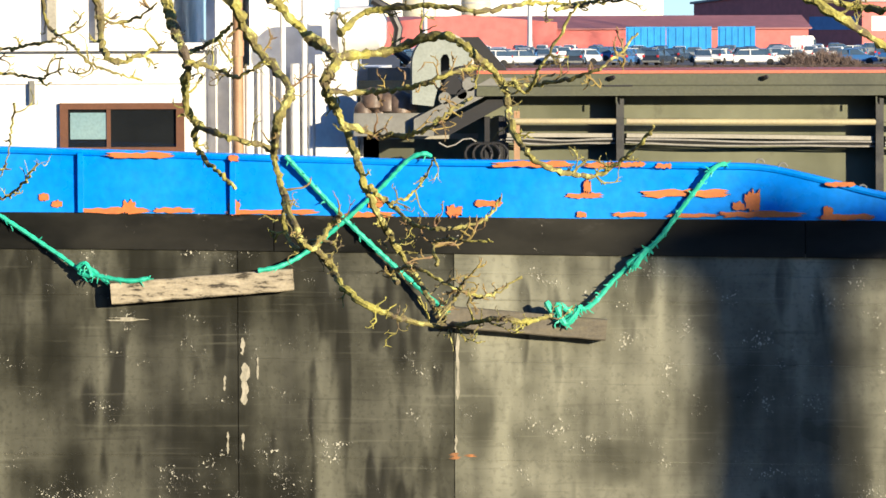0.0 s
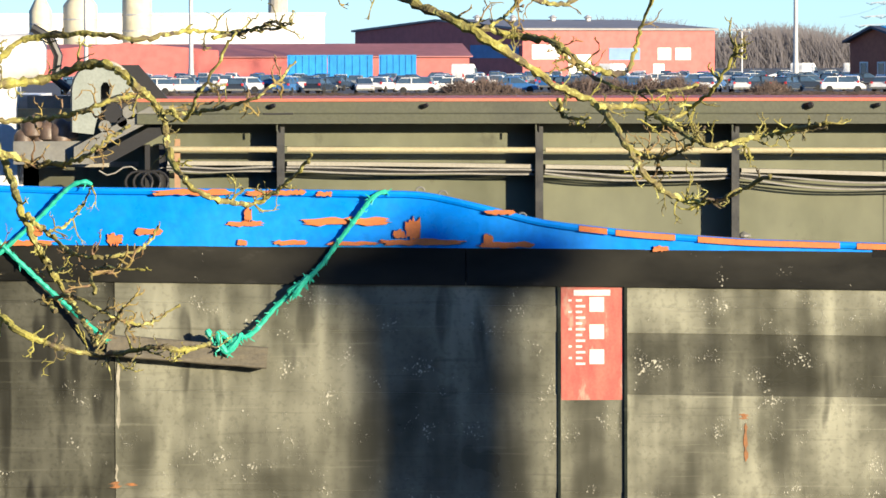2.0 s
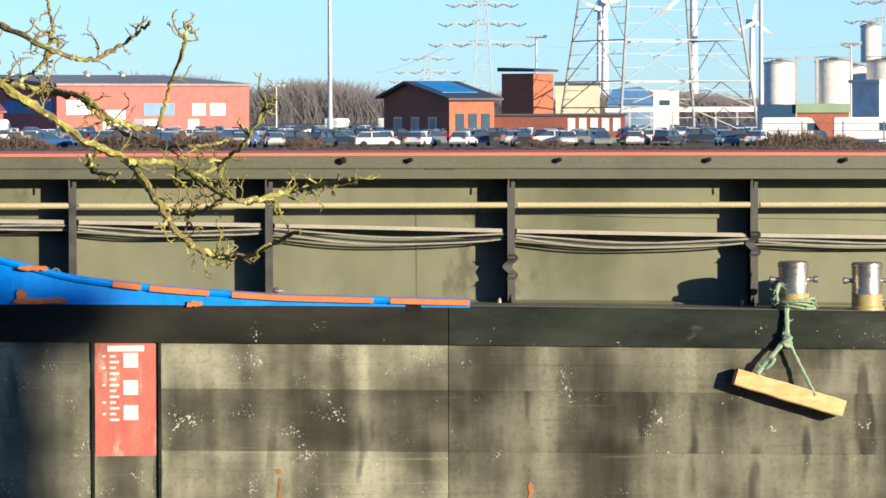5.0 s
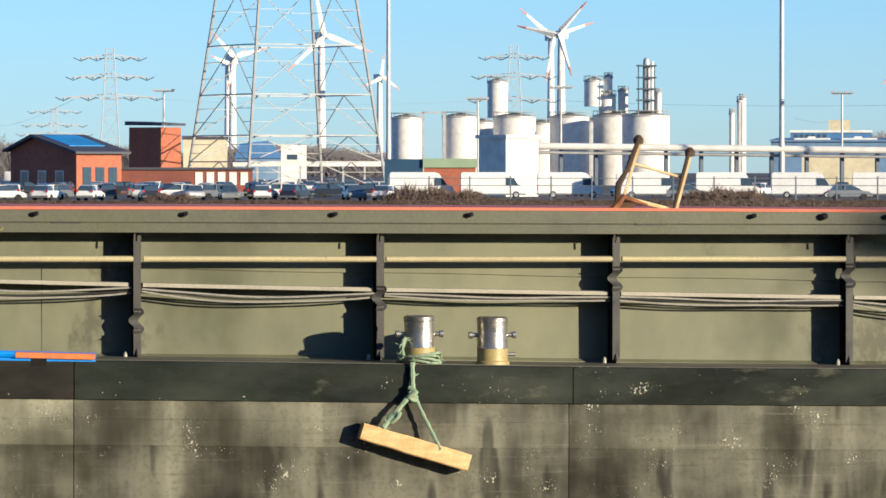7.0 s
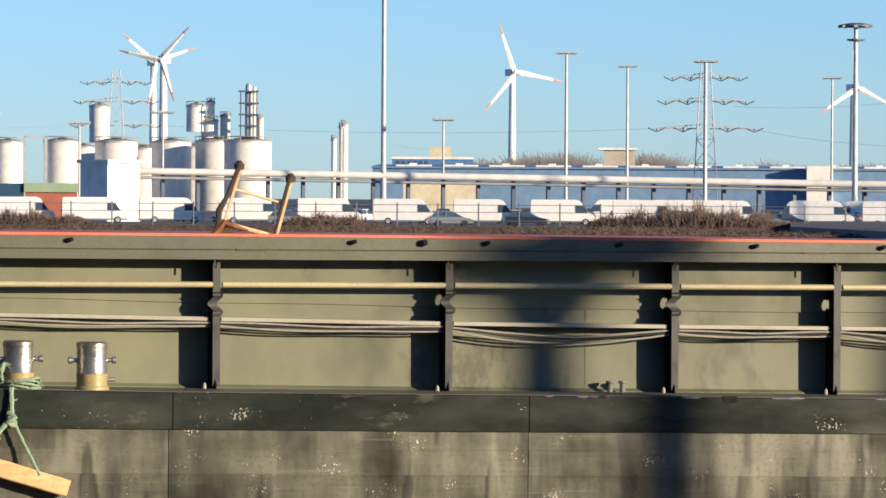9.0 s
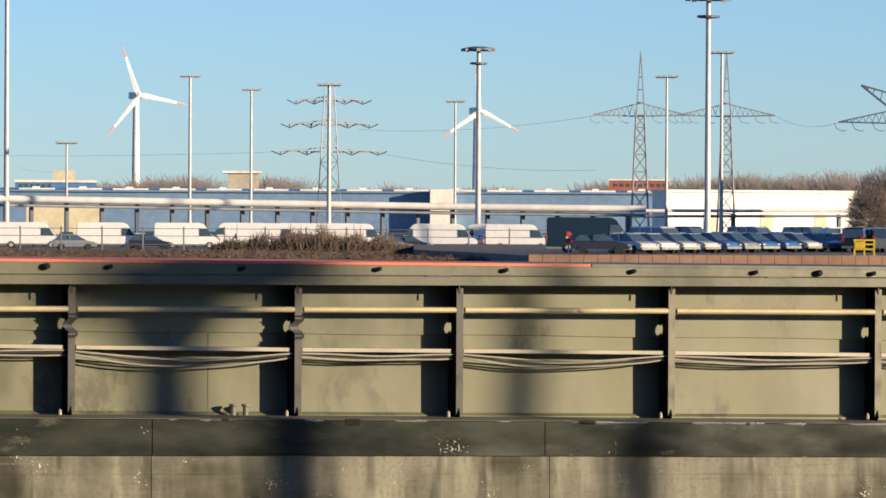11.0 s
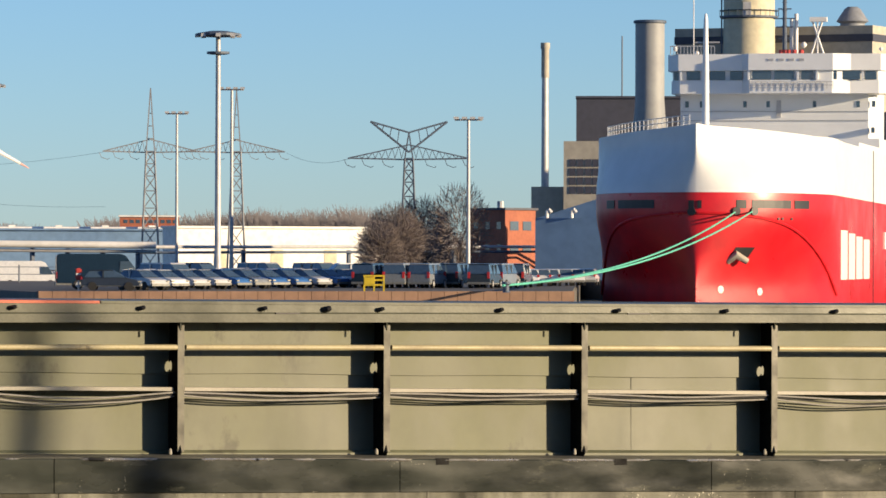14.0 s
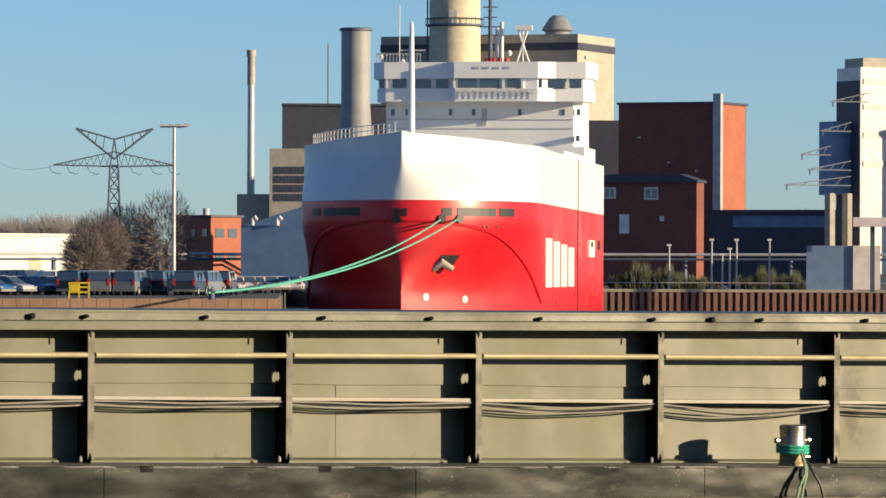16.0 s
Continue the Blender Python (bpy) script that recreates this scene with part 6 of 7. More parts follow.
brush("brush", ((1975, 2110, 2.3), (2060, 2160, 1.7), (2100, 2170, 1.2), (2505, 2560, 1.3), (2510, 2650, 2.0), (3040, 3130, 1.7), (3060, 3400, 3.0), (3160, 3290, 3.4), (3200, 3380, 2.0), (3420, 3600, 0.9)), 455, "tangle of bare brown brush along the quay", 3, 0.6, "bush", 1100)
brush("brush", ((600, 730, 2.2), (800, 940, 2.3), (920, 1070, 2.3), (1140, 1210, 1.6), (1560, 1640, 1.2)), 450, "grey leafless hedge in front of the parked cars", 13, 0.5, "bush", 1500)
brush("verge", ((-60, 500, 0.3), (450, 1100, 0.35), (1050, 1500, 0.3), (1450, 2000, 0.3), (1960, 2400, 0.45), (2350, 2900, 0.5), (2600, 2700, 0.7), (2850, 3350, 0.55), (3250, 3660, 0.6), (3300, 3640, 0.6)), 450, "dry brown grass and scrub on the bank edge", 6, 0.6, "bush", 1300, 95)
fence = thing("fence", "dark steel fence behind the brush", "fence")
for b in range(1985, 3660, 72):
    part("post", box(B(), -0.06, 0.06, -0.06, 0.06, YARD, YARD + 2.3, Matrix.Translation(spot(b, 470))), "dark_steel", fence)
for z in (0.6, 1.4, 2.1):
    part("rail", tube(B(), [spot(b, 470, YARD + z) for b in range(1985, 3660, 72)], 0.045, 4), "dark_steel", fence)


def bare_tree(b, r, top, half, seed, label, density=1.0):
    """A winter tree: trunk, forking limbs and a haze of fine twigs, no leaves."""
    rr = random.Random(seed)
    s = Site(b, r)
    t = thing("tree", label, "tree", s.m, group="bare trees")
    h, w = s.h(top), metres(half, r)
    part("trunk", tube(B(), [(0, 0, 0), (0.1, 0, h * 0.2), (0, 0, h * 0.45)], [h * 0.03, h * 0.024, h * 0.015], 8), "wood_far", t)
    limbs, twigs = B(), B()

    def grow(p, d, ln, rad, depth):
        q = p + d * ln
        tube(limbs if depth < 3 else twigs, [p, q], [rad, rad * 0.6], 4 if depth < 3 else 3)
        if depth == 5:
            return
        for _ in range(3 if depth < 3 else 4):
            nd = (d + Vector((rr.gauss(0, 0.42) * w / h * 1.6, rr.gauss(0, 0.42) * w / h * 1.6, rr.gauss(0.05, 0.28)))).normalized()
            grow(p.lerp(q, rr.uniform(0.4, 1)), nd, ln * rr.uniform(0.5, 0.78), max(rad * 0.6, 0.018), depth + 1)
    for k in range(int(8 * density)):
        a = k * 2.4
        z = h * rr.uniform(0.06, 0.4)
        grow(Vector((0, 0, z)), Vector((math.cos(a) * w / h * 1.7, math.sin(a) * w / h * 1.7, 0.8)).normalized(), h * 0.24, h * 0.012, 1)
    for _ in range(int(2600 * density)):
        a, q, v = rr.uniform(0, 2 * math.pi), rr.random() ** 0.4, rr.uniform(-1, 1)
        c = math.sqrt(1 - v * v)
        p = Vector((math.cos(a) * c * q * w, math.sin(a) * c * q * w, h * (0.56 + 0.42 * v * q)))
        d = Vector((math.cos(a) * c + rr.gauss(0, 0.5), math.sin(a) * c + rr.gauss(0, 0.5), 0.5 + v + rr.gauss(0, 0.4))).normalized()
        tube(twigs, [p, p + d * rr.uniform(0.5, 1.3)], [0.03, 0.012], 3)
    part("branch_mass", limbs, "wood_far", t)
    part("crown", twigs, "twig_far", t)


bare_tree(4230, 520, 470, 52, 1, "dense bare tree beside the brick building", 1.2)
bare_tree(4278, 540, 484, 58, 2, "dense bare tree beside the brick building", 1.2)
bare_tree(4345, 530, 512, 55, 3, "tall thin bare tree beside the brick building", 0.7)
bare_tree(4205, 500, 440, 35, 4, "low bare tree beside the brick building", 0.8)


def far_wood(spans, r, seed, label):
    """A far line of leafless trees as one uneven mass of thin stems."""
    rr = random.Random(seed)
    bm = B()
    for b0, b1, e0, e1 in spans:
        for b in np.arange(b0, b1, 1.6):
            u = (b - b0) / (b1 - b0)
            env = (math.sin(math.pi * u) ** 0.35) * (0.84 + 0.1 * math.sin(b * 0.05) * math.sin(b * 0.021 + 2) + 0.06 * math.sin(b * 0.23) + 0.04 * math.sin(b * 0.61 + 1))
            for _ in range(34):
                top = height(e0 + (e1 - e0) * env * rr.uniform(0.3, 1.0) ** 0.35 + rr.uniform(-3, 3), r)
                p = spot(b + rr.uniform(-2, 2), r + rr.uniform(-40, 40), YARD)
                w, lean = rr.uniform(0.04, 0.14), rr.gauss(0, 5.0)
                vs = [bm.verts.new(v) for v in (p + Vector((-w, 0, 0)), p + Vector((w, 0, 0)), Vector((p.x + lean + w * 0.3, p.y, top)), Vector((p.x - w * 0.3 + lean, p.y, top - 0.4)))]
                bm.faces.new(vs)
    return tagged(part("far_wood", bm, "wood_far"), label, "trees", kind="stuff")


far_wood(((760, 1130, 380, 462), (1100, 1330, 380, 455), (1230, 1620, 380, 432), (1600, 2000, 380, 428), (2790, 3000, 380, 452), (2900, 3080, 380, 476), (3100, 3230, 380, 474), (2780, 2850, 380, 462), (3330, 3420, 380, 452), (3420, 3640, 380, 446), (3100, 3900, 380, 432), (3600, 4300, 380, 470), (3860, 4350, 380, 480), (5380, 5560, 380, 494)), 2100, 8, "hazy line of bare winter trees in haze grey on the horizon")

# ---- power station behind the ship ----
s = Site(4497, 900)
t = thing("chimney", "slender grey chimney with a pale banded top", "chimney", s.m)
part("shaft", turned(B(), [(0.75, 0), (0.62, s.h(700))], 14), "galv", t, smooth=True)
part("top_band", turned(B(), [(0.72, s.h(700)), (0.7, s.h(750)), (0.85, s.h(752)), (0.85, s.h(762))], 14), "concrete", t, smooth=True)
s = Site(4515, 860, turn=-6)
t = thing("turbine_hall", "pale concrete hall with a tall window grid", "building", s.m)
part("wall", box(B(), s.x(4468), s.x(4640), 4, 30, 0, s.h(508)), "concrete", t)
part("front_block", box(B(), s.x(4530), s.x(4640), 0, 20, 0, s.h(588)), "concrete", t)
for i in range(4):
    for j in range(4):
        part("window", box(B(), s.x(4540 + 14 * i), s.x(4551 + 14 * i), -0.12, 0.1, s.h(495 + 16 * j), s.h(508 + 16 * j)), "slate", t)
s = Site(4620, 950)
t = thing("boiler_house", "dark slate clad boiler house", "building", s.m)
part("wall", box(B(), s.x(4552), s.x(4760), 0, 40, 0, s.h(664)), "slate", t)
part("roof_edge", box(B(), s.x(4551), s.x(4761), -0.4, 40, s.h(664), s.h(668)), "slate", t)
part("aerial", tube(B(), [(s.x(4633), 2, s.h(668)), (s.x(4633), 2, s.h(775))], 0.14, 5), "dark_steel", t)
# Grey base puts the neighbouring block's shadow into the stack's colour.
M["flue_shade"] = material("flue sheet greyed for shade", (0.3, 0.31, 0.31), (0.24, 0.25, 0.26), rough=0.6, scale=0.12, grain=0.8, fleck=0.15)
s = Site(4682, 925)
t = thing("flue_stack", "short wide grey flue stack with a railed top", "chimney", s.m)
part("shaft", turned(B(), [(3.6, 0), (3.2, s.h(600)), (2.75, s.h(660)), (2.75, s.h(796))], 28), "flue_shade", t, smooth=True)
part("top_ring", turned(B(), [(2.8, s.h(796)), (3.1, s.h(797)), (3.1, s.h(801)), (2.8, s.h(802))], 28), "dark_steel", t)
s = Site(4857, 960)
t = thing("chimney", "huge cream concrete chimney with a steel gallery", "chimney", s.m)
part("shaft", turned(B(), [(5.4, 0), (5.0, s.h(800)), (4.7, s.h(1150))], 32), "cream", t, smooth=True)
part("gallery", turned(B(), [(5.0, s.h(804)), (5.7, s.h(806)), (5.7, s.h(809)), (5.0, s.h(809))], 32), "dark_steel", t)
part("gallery_rail", turned(B(), [(5.65, s.h(818)), (5.75, s.h(819))], 32), "dark_steel", t)
for k in range(16):
    a = math.pi * k / 8
    part("rail_post", box(B(), 5.7 * math.cos(a) - 0.06, 5.7 * math.cos(a) + 0.06, 5.7 * math.sin(a) - 0.06, 5.7 * math.sin(a) + 0.06, s.h(808), s.h(820)), "dark_steel", t)
part("ladder", box(B(), -5.5, -5.2, -0.4, 0.4, 0, s.h(1100)), "dark_steel", t)
part("cabinet", box(B(), -1.2, 0.4, -5.4, -4.6, s.h(806), s.h(832)), "galv", t)
s = Site(5074, 960, turn=-20)
t = thing("boiler_house", "tall pale concrete boiler house with a dark top band", "building", s.m)
x0, x1, dp = -metres(352, 960) / math.cos(radians(20)), 0.0, metres(66, 960) / math.sin(radians(20))
part("wall", box(B(), x0, x1, 0, dp, 0, s.h(765)), "concrete", t)
part("top_band", box(B(), x0 - 0.2, x1 + 0.2, -0.2, dp + 0.2, s.h(765), s.h(778)), "slate", t)
part("parapet", box(B(), x0 - 0.1, x1 + 0.1, -0.1, dp + 0.1, s.h(778), s.h(793)), "concrete", t)
part("roof_cowl", turned(B(), [(2.6, s.h(793)), (2.4, s.h(800)), (3.2, s.h(804)), (1.6, s.h(826)), (1.0, s.h(830))], 18, (s.x(5010), 8, 0)), "mid_lattice", t, smooth=True)
s = Site(5120, 960)
t = thing("annexe", "grey shaded annexe block of the power station", "building", s.m)
part("wall", box(B(), s.x(5085), s.x(5160), 0, 20, 0, s.h(640)), "slate", t)
s = Site(5322, 900, turn=-22)
t = thing("boiler_house", "tall brick block, brown tone for its shaded front, orange for its lit end", "building", s.m)
L = metres(176, 900) / math.cos(radians(22))
# Same brick in two tones: shade painted into the front, sun into the end.
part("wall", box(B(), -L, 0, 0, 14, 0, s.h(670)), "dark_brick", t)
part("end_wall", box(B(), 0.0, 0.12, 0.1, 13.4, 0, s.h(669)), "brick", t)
part("roof_edge", box(B(), -L - 0.3, 0.4, -0.3, 14.3, s.h(670), s.h(674)), "slate", t)
part("flue", box(B(), -0.4, 1.1, -1.2, 0, s.h(420), s.h(688)), "galv", t)
for x, e in ((-L * 0.8, 610), (-L * 0.5, 565), (-L * 0.22, 550)):
    part("lamp", box(B(), x, x + 0.5, -0.3, 0, s.h(e), s.h(e + 3)), "mark_white", t)
s = Site(5200, 820, turn=-18)
t = thing("workshop", "brown brick workshop with white framed windows", "building", s.m)
part("wall", box(B(), s.x(5100), s.x(5290), 0, 4, 0, s.h(530)), "dark_brick", t)
part("roof", prism(B(), [(s.x(5096), s.h(530)), (s.x(5100), s.h(536)), (s.x(5130), s.h(545)), (s.x(5260), s.h(545)), (s.x(5292), s.h(534)), (s.x(5294), s.h(530))], 1, -0.6, 4.6), "slate", t)
for b, e, w, h in ((5118, 502, 22, 20), (5193, 500, 26, 22), (5147, 440, 18, 34), (5222, 462, 8, 9)):
    wd = part("window", box(B(), s.x(b), s.x(b + w), -0.1, 0.1, s.h(e), s.h(e + h)), "clad_white", t)
    if h < 30:
        part("pane", box(B(), s.x(b) + 0.25, s.x(b + w / 2) - 0.12, -0.14, 0.05, s.h(e) + 0.25, s.h(e + h) - 0.25), "car_glass", wd)
        part("pane", box(B(), s.x(b + w / 2) + 0.12, s.x(b + w) - 0.25, -0.14, 0.05, s.h(e) + 0.25, s.h(e + h) - 0.25), "car_glass", wd)
s = Site(5440, 880, turn=-19)
t = thing("conveyor_hall", "long low blue grey conveyor hall", "hall", s.m)
part("wall", box(B(), s.x(5300), s.x(5530), 0, 16, 0, s.h(478)), "slate", t)
part("band", box(B(), s.x(5345), s.x(5530), -0.2, 0, s.h(452), s.h(472)), "pale_blue", t)
part("roof", box(B(), s.x(5298), s.x(5532), -0.5, 16, s.h(478), s.h(483)), "slate", t)
s = Site(5574, 860, turn=28)
t = thing("silo_tower", "pale grey concrete elevator tower with stepped tops", "tower", s.m)
dp = metres(42, 860) / math.sin(radians(28))
part("wall", box(B(), 0, 30, 0, dp, s.h(370), s.h(735)), "clad_white", t)
part("side_wing", box(B(), -3.5, 0, dp * 0.4, dp, s.h(510), s.h(640)), "pale_blue", t)
# Slate sheet added to put the shade on the tower's left side.
part("side_cladding", box(B(), -0.12, 0.0, 0.05, dp - 0.05, s.h(380), s.h(712)), "slate", t)
part("top_block", box(B(), 1.0, 24, 1, dp - 1, s.h(735), s.h(752)), "concrete", t)
for e in (560, 610, 660, 705):
    part("band", box(B(), 0.5, 30, -0.15, 0, s.h(e), s.h(e) + 1.0), "galv", t)
part("pipe_stack", turned(B(), [(0.9, 0), (0.9, s.h(620)), (1.5, s.h(625)), (1.5, s.h(632))], 14, (9, -3, 0)), "slate", t)
s = Site(5550, 860)
part("leg", box(B(), s.x(5490), s.x(5500), 0, 2, 0, s.h(512)), "concrete", t)
part("leg", box(B(), s.x(5525), s.x(5534), 0, 2, 0, s.h(512)), "concrete", t)
for e, x0, x1 in ((672, 5470, 5545), (620, 5450, 5510), (552, 5425, 5510), (525, 5380, 5510), (578, 5410, 5470)):
    bm = B()
    xa, xb = s.x(x0), s.x(x1)
    strut(bm, Vector((xa, -4, s.h(e))), Vector((xb, -4, s.h(e))), 0.13)
    strut(bm, Vector((xa, -4, s.h(e))), Vector((xb, -4, s.h(e) + 1.6)), 0.11)
    for u in (0.25, 0.5, 0.75):
        strut(bm, Vector((xa + (xb - xa) * u, -4, s.h(e))), Vector((xa + (xb - xa) * (u + 0.12), -4, s.h(e) + 1.6 * (u + 0.12))), 0.08)
    part("pylon_arm", bm, "dark_steel", t)
    part("insulator", tube(B(), [(xa + 0.4, -4, s.h(e)), (xa + 0.4, -4, s.h(e) - 0.9)], 0.14, 5), "dark_steel", t)
s = Site(5525, 640)
t = thing("shed", "blue grey shed with a white roof beside the quay", "shed", s.m)
part("wall", box(B(), s.x(5480), s.x(5570), 0, 8, 0, s.h(420)), "pale_blue", t)
part("door", box(B(), s.x(5562), s.x(5610), -0.3, 0, 0.3, s.h(420)), "clad_white", t)
s = Site(5610, 630)
t = thing("canopy", "white flat canopy on a leaning dark post", "canopy", s.m)
part("roof", box(B(), s.x(5562), s.x(5720), 0, 6, s.h(454), s.h(470)), "clad_white", t)
part("post", box(B(), s.x(5592), s.x(5600), 1, 1.6, 0, s.h(454)), "dark_steel", t)
part("post", box(B(), s.x(5700), s.x(5706), 1, 1.6, 0, s.h(454)), "dark_steel", t)
for b, top in ((5238, 418), (5313, 428), (5332, 402), (5357, 428), (5415, 428), (5345, 412)):
    s = Site(b, 645)
    t = thing("lamp_post", "short white lamp post on the far quay", "lamp post", s.m, group="short lamp posts")
    part("pole", turned(B(), [(0.16, 0), (0.1, s.h(top))], 8), "galv", t)
    part("lamp", box(B(), -0.3, 0.3, -0.3, 0.3, s.h(top), s.h(top) + 0.25), "clad_white", t)
brush("hedge", ((5135, 5260, 4.8), (5190, 5300, 3.6), (5250, 5330, 2.2), (5350, 5480, 3.8), (5400, 5490, 3.0)), 690, "dark evergreen hedge on the far quay", 5, 1.3, "belt", 2600)
s = Site(4570, 700, turn=-12)
t = thing("storage_block", "blue grey steel storage block behind the bow", "building", s.m)
part("wall", box(B(), s.x(4478), s.x(4680), 0, 14, 0, s.h(452)), "pale_blue", t)
part("roof", prism(B(), [(s.x(4478), s.h(452)), (s.x(4600), s.h(490)), (s.x(4680), s.h(490)), (s.x(4680), s.h(452))], 1, 1, 14), "pale_blue", t)
for b in (4500, 4545):
    part("vent_pipe", tube(B(), [(s.x(b), -0.3, s.h(452)), (s.x(b), -0.3, s.h(464)), (s.x(b + 4), -0.3, s.h(467)), (s.x(b + 8), -0.3, s.h(462))], 0.25, 8), "clad_white", t)
s = Site(4427, 720, turn=45)
t = thing("brick_building", "orange brick building with a flat roof", "building", s.m)
L, dp = metres(54, 720) / math.cos(radians(45)), metres(62, 720) / math.sin(radians(45))
part("wall", box(B(), 0, L, 0, dp, 0, s.h(466)), "brick", t)
part("roof_edge", box(B(), -0.3, L + 0.3, -0.3, dp + 0.3, s.h(466), s.h(470)), "slate", t)
window_row(t, 0.5, L - 0.5, 2, s.h(430), s.h(446), 0)
window_row(t, 0.5, L - 0.5, 2, s.h(390), s.h(404), 0)
for k in range(3):
    for e in (392, 432):
        part("window", box(B(), -0.08, 0.1, 0.8 + dp * k / 3, dp * (k + 0.7) / 3, s.h(e), s.h(e + 13)), "car_glass", t)
part("stack", turned(B(), [(0.5, s.h(468)), (0.5, s.h(482))], 10, (2, 3, 0)), "galv", t)

# far quay with steel sheet piling
pile_wall = thing("wall_piling", "rusty steel sheet pile quay wall", "wall", kind="structure")
z_top = height(337, 640)
pm = None
for i in range(66):
    b = 5060 + 13 * i
    m = facing(b, 640, 0)
    w = metres(13, 640)
    pts = [(-w / 2, 0), (-w * 0.3, 0), (-w * 0.26, -0.9), (w * 0.26, -0.9), (w * 0.3, 0), (w / 2, 0), (w / 2, 0.4), (-w / 2, 0.4)]
    if pm is None:
        pm = part("sheet_pile", prism(B(), pts, 2, -1, z_top), "pile", pile_wall, m=m)
    else:
        ob = new("sheet_pile", pm.data)
        ob.parent, ob.matrix_local = pile_wall, m
part("coping", loft(B(), [[spot(b, 639, z_top), spot(b, 639, z_top + 0.35), spot(b, 642, z_top + 0.35), spot(b, 642, z_top)] for b in range(5050, 5940, 80)]), "concrete", pile_wall)
part("quay_rail", tube(B(), [spot(b, 640.5, z_top + 1.2) for b in range(5050, 5940, 40)], 0.06, 5), "galv", pile_wall)

# ---- the car carrier ----
SHIP_R = 520
sm = facing(4764, SHIP_R, 0.0, turn=-7)
ship = thing("car_carrier", "red and white car carrier ship moored bow on", "ship", sm)


def sz(e, r=SHIP_R):
    return height(e, r)


STATIONS = (0, 0.03, 0.1, 0.25, 0.5, 0.9, 1.4, 2.2, 3.2, 4.5, 6, 7.5, 9, 11, 13, 15.5, 18, 21, 25, 29, 34, 46, 62, 84, 104)


def half(s, u):
    """Half breadth s metres aft of the stem at height fraction u (0 water, 1 rail)."""
    k = 1.0 - min(1.0, s / 19.0)
    flare = 0.04 + 12.96 * (1.0 - k ** 1.75)
    full = 0.05 + 12.95 * max(0.0, 1.0 - (1.0 - min(1.0, s / 18.0)) ** 2) ** 0.58
    foot = 0.04 + 12.96 * (1.0 - (1.0 - min(1.0, s / 22.0)) ** 1.6)
    lo, hi = (min(1.0, max(0.0, v)) for v in ((u - 0.14) / 0.42, (u - 0.62) / 0.3))
    lo, hi = lo * lo * (3 - 2 * lo), hi * hi * (3 - 2 * hi)
    return foot * (1 - lo) + (full * (1 - hi) + flare * hi) * lo


Z_RAIL, Z_BAND = sz(620), sz(498)


def hull_band(name, z0, z1, mat, levels, label=""):
    bm = B()
    rows = []
    for j in range(levels + 1):
        row = []
        for sgn in (-1, 1):
            side = []
            for s_ in STATIONS:
                zt = z1(s_)
                zb = z0(s_)
                z = zb + (zt - zb) * j / levels
                side.append((sgn * half(s_, z / Z_RAIL), s_, z))
            row.append(side)
        rows.append([bm.verts.new(p) for p in row[0][::-1]] + [bm.verts.new(p) for p in row[1]])
    for a, b in zip(rows, rows[1:]):
        for i in range(len(a) - 1):
            bm.faces.new((a[i], a[i + 1], b[i + 1], b[i]))
    bm.faces.new(rows[-1])
    bm.faces.new(rows[0][::-1])
    return part(name, bm, mat, ship, label, smooth=True)


band = lambda s_: Z_BAND - 0.004 * s_
rail = lambda s_: float(np.interp(s_, (0, 1.0, 13, 30, 122), (Z_RAIL, Z_RAIL - 0.2, 19.4, 19.1, 18.9)))
hull_band("lower_hull", lambda s_: -0.5, lambda s_: band(s_), "ship_red", 30, "glossy red lower hull")
hull_band("upper_hull", lambda s_: band(s_) + 0.02, rail, "ship_white", 14, "white upper hull")

# mooring deck openings in the bow, hawse, anchor, plain lettering blocks


def on_hull(x_sign, s_, z, out=0.06):
    h = half(s_, z / Z_RAIL)
    e = 0.2
    tang = Vector((x_sign * (half(s_ + e, z / Z_RAIL) - half(max(0, s_ - e), z / Z_RAIL)), e + min(e, s_), 0)).normalized()
    normal = Vector((x_sign * tang.y, -x_sign * tang.x * 1.0, 0))
    if x_sign < 0:
        normal = Vector((-tang.y, tang.x, 0))
        if normal.y > 0:
            normal = Vector((normal.x, -abs(normal.y), 0))
    else:
        normal = Vector((abs(tang.y), -abs(tang.x), 0))
    return Vector((x_sign * h, s_, z)) + normal.normalized() * out, tang, normal.normalized()


def hull_plate(name, sgn, s0, s1, z0, z1, mat, out=0.05, n=4, parent=None):
    """A thin plate that follows the hull between two stations."""
    bm = B()
    secs = []
    for i in range(n + 1):
        s_ = s0 + (s1 - s0) * i / n
        ring = []
        for z, o in ((z0, out), (z1, out), (z1, -0.3), (z0, -0.3)):
            p, _, nn = on_hull(sgn, s_, z, o)
            ring.append(p)
        secs.append(ring)
    loft(bm, secs)
    return part(name, bm, mat, parent or ship)


def station(x, u=0.78):
    lo, hi = 0.0, 120.0
    for _ in range(40):
        mid = (lo + hi) / 2
        if half(mid, u) < x:
            lo = mid
        else:
            hi = mid
    return lo


for b0, b1 in ((4868, 4936), (4942, 4966), (4840, 4858)):
    u = sz(478) / Z_RAIL
    k = SHIP_R / UNIT * 1.02
    hull_plate("mooring_port", 1, station((b0 - 4764) * k * 0.9, u), station((b1 - 4764) * k * 0.9, u), sz(470), sz(485), "dark")
for b0, b1 in ((4595, 4612), (4620, 4690)):
    u = sz(478) / Z_RAIL
    k = SHIP_R / UNIT * 1.05
    hull_plate("mooring_port", -1, station((4764 - b1) * k, u), station(min(12.6, (4764 - b0) * k), u), sz(470), sz(485), "dark")
hull_plate("mooring_port", -1, 0.004, 0.06, sz(470), sz(484), "dark", 0.1)
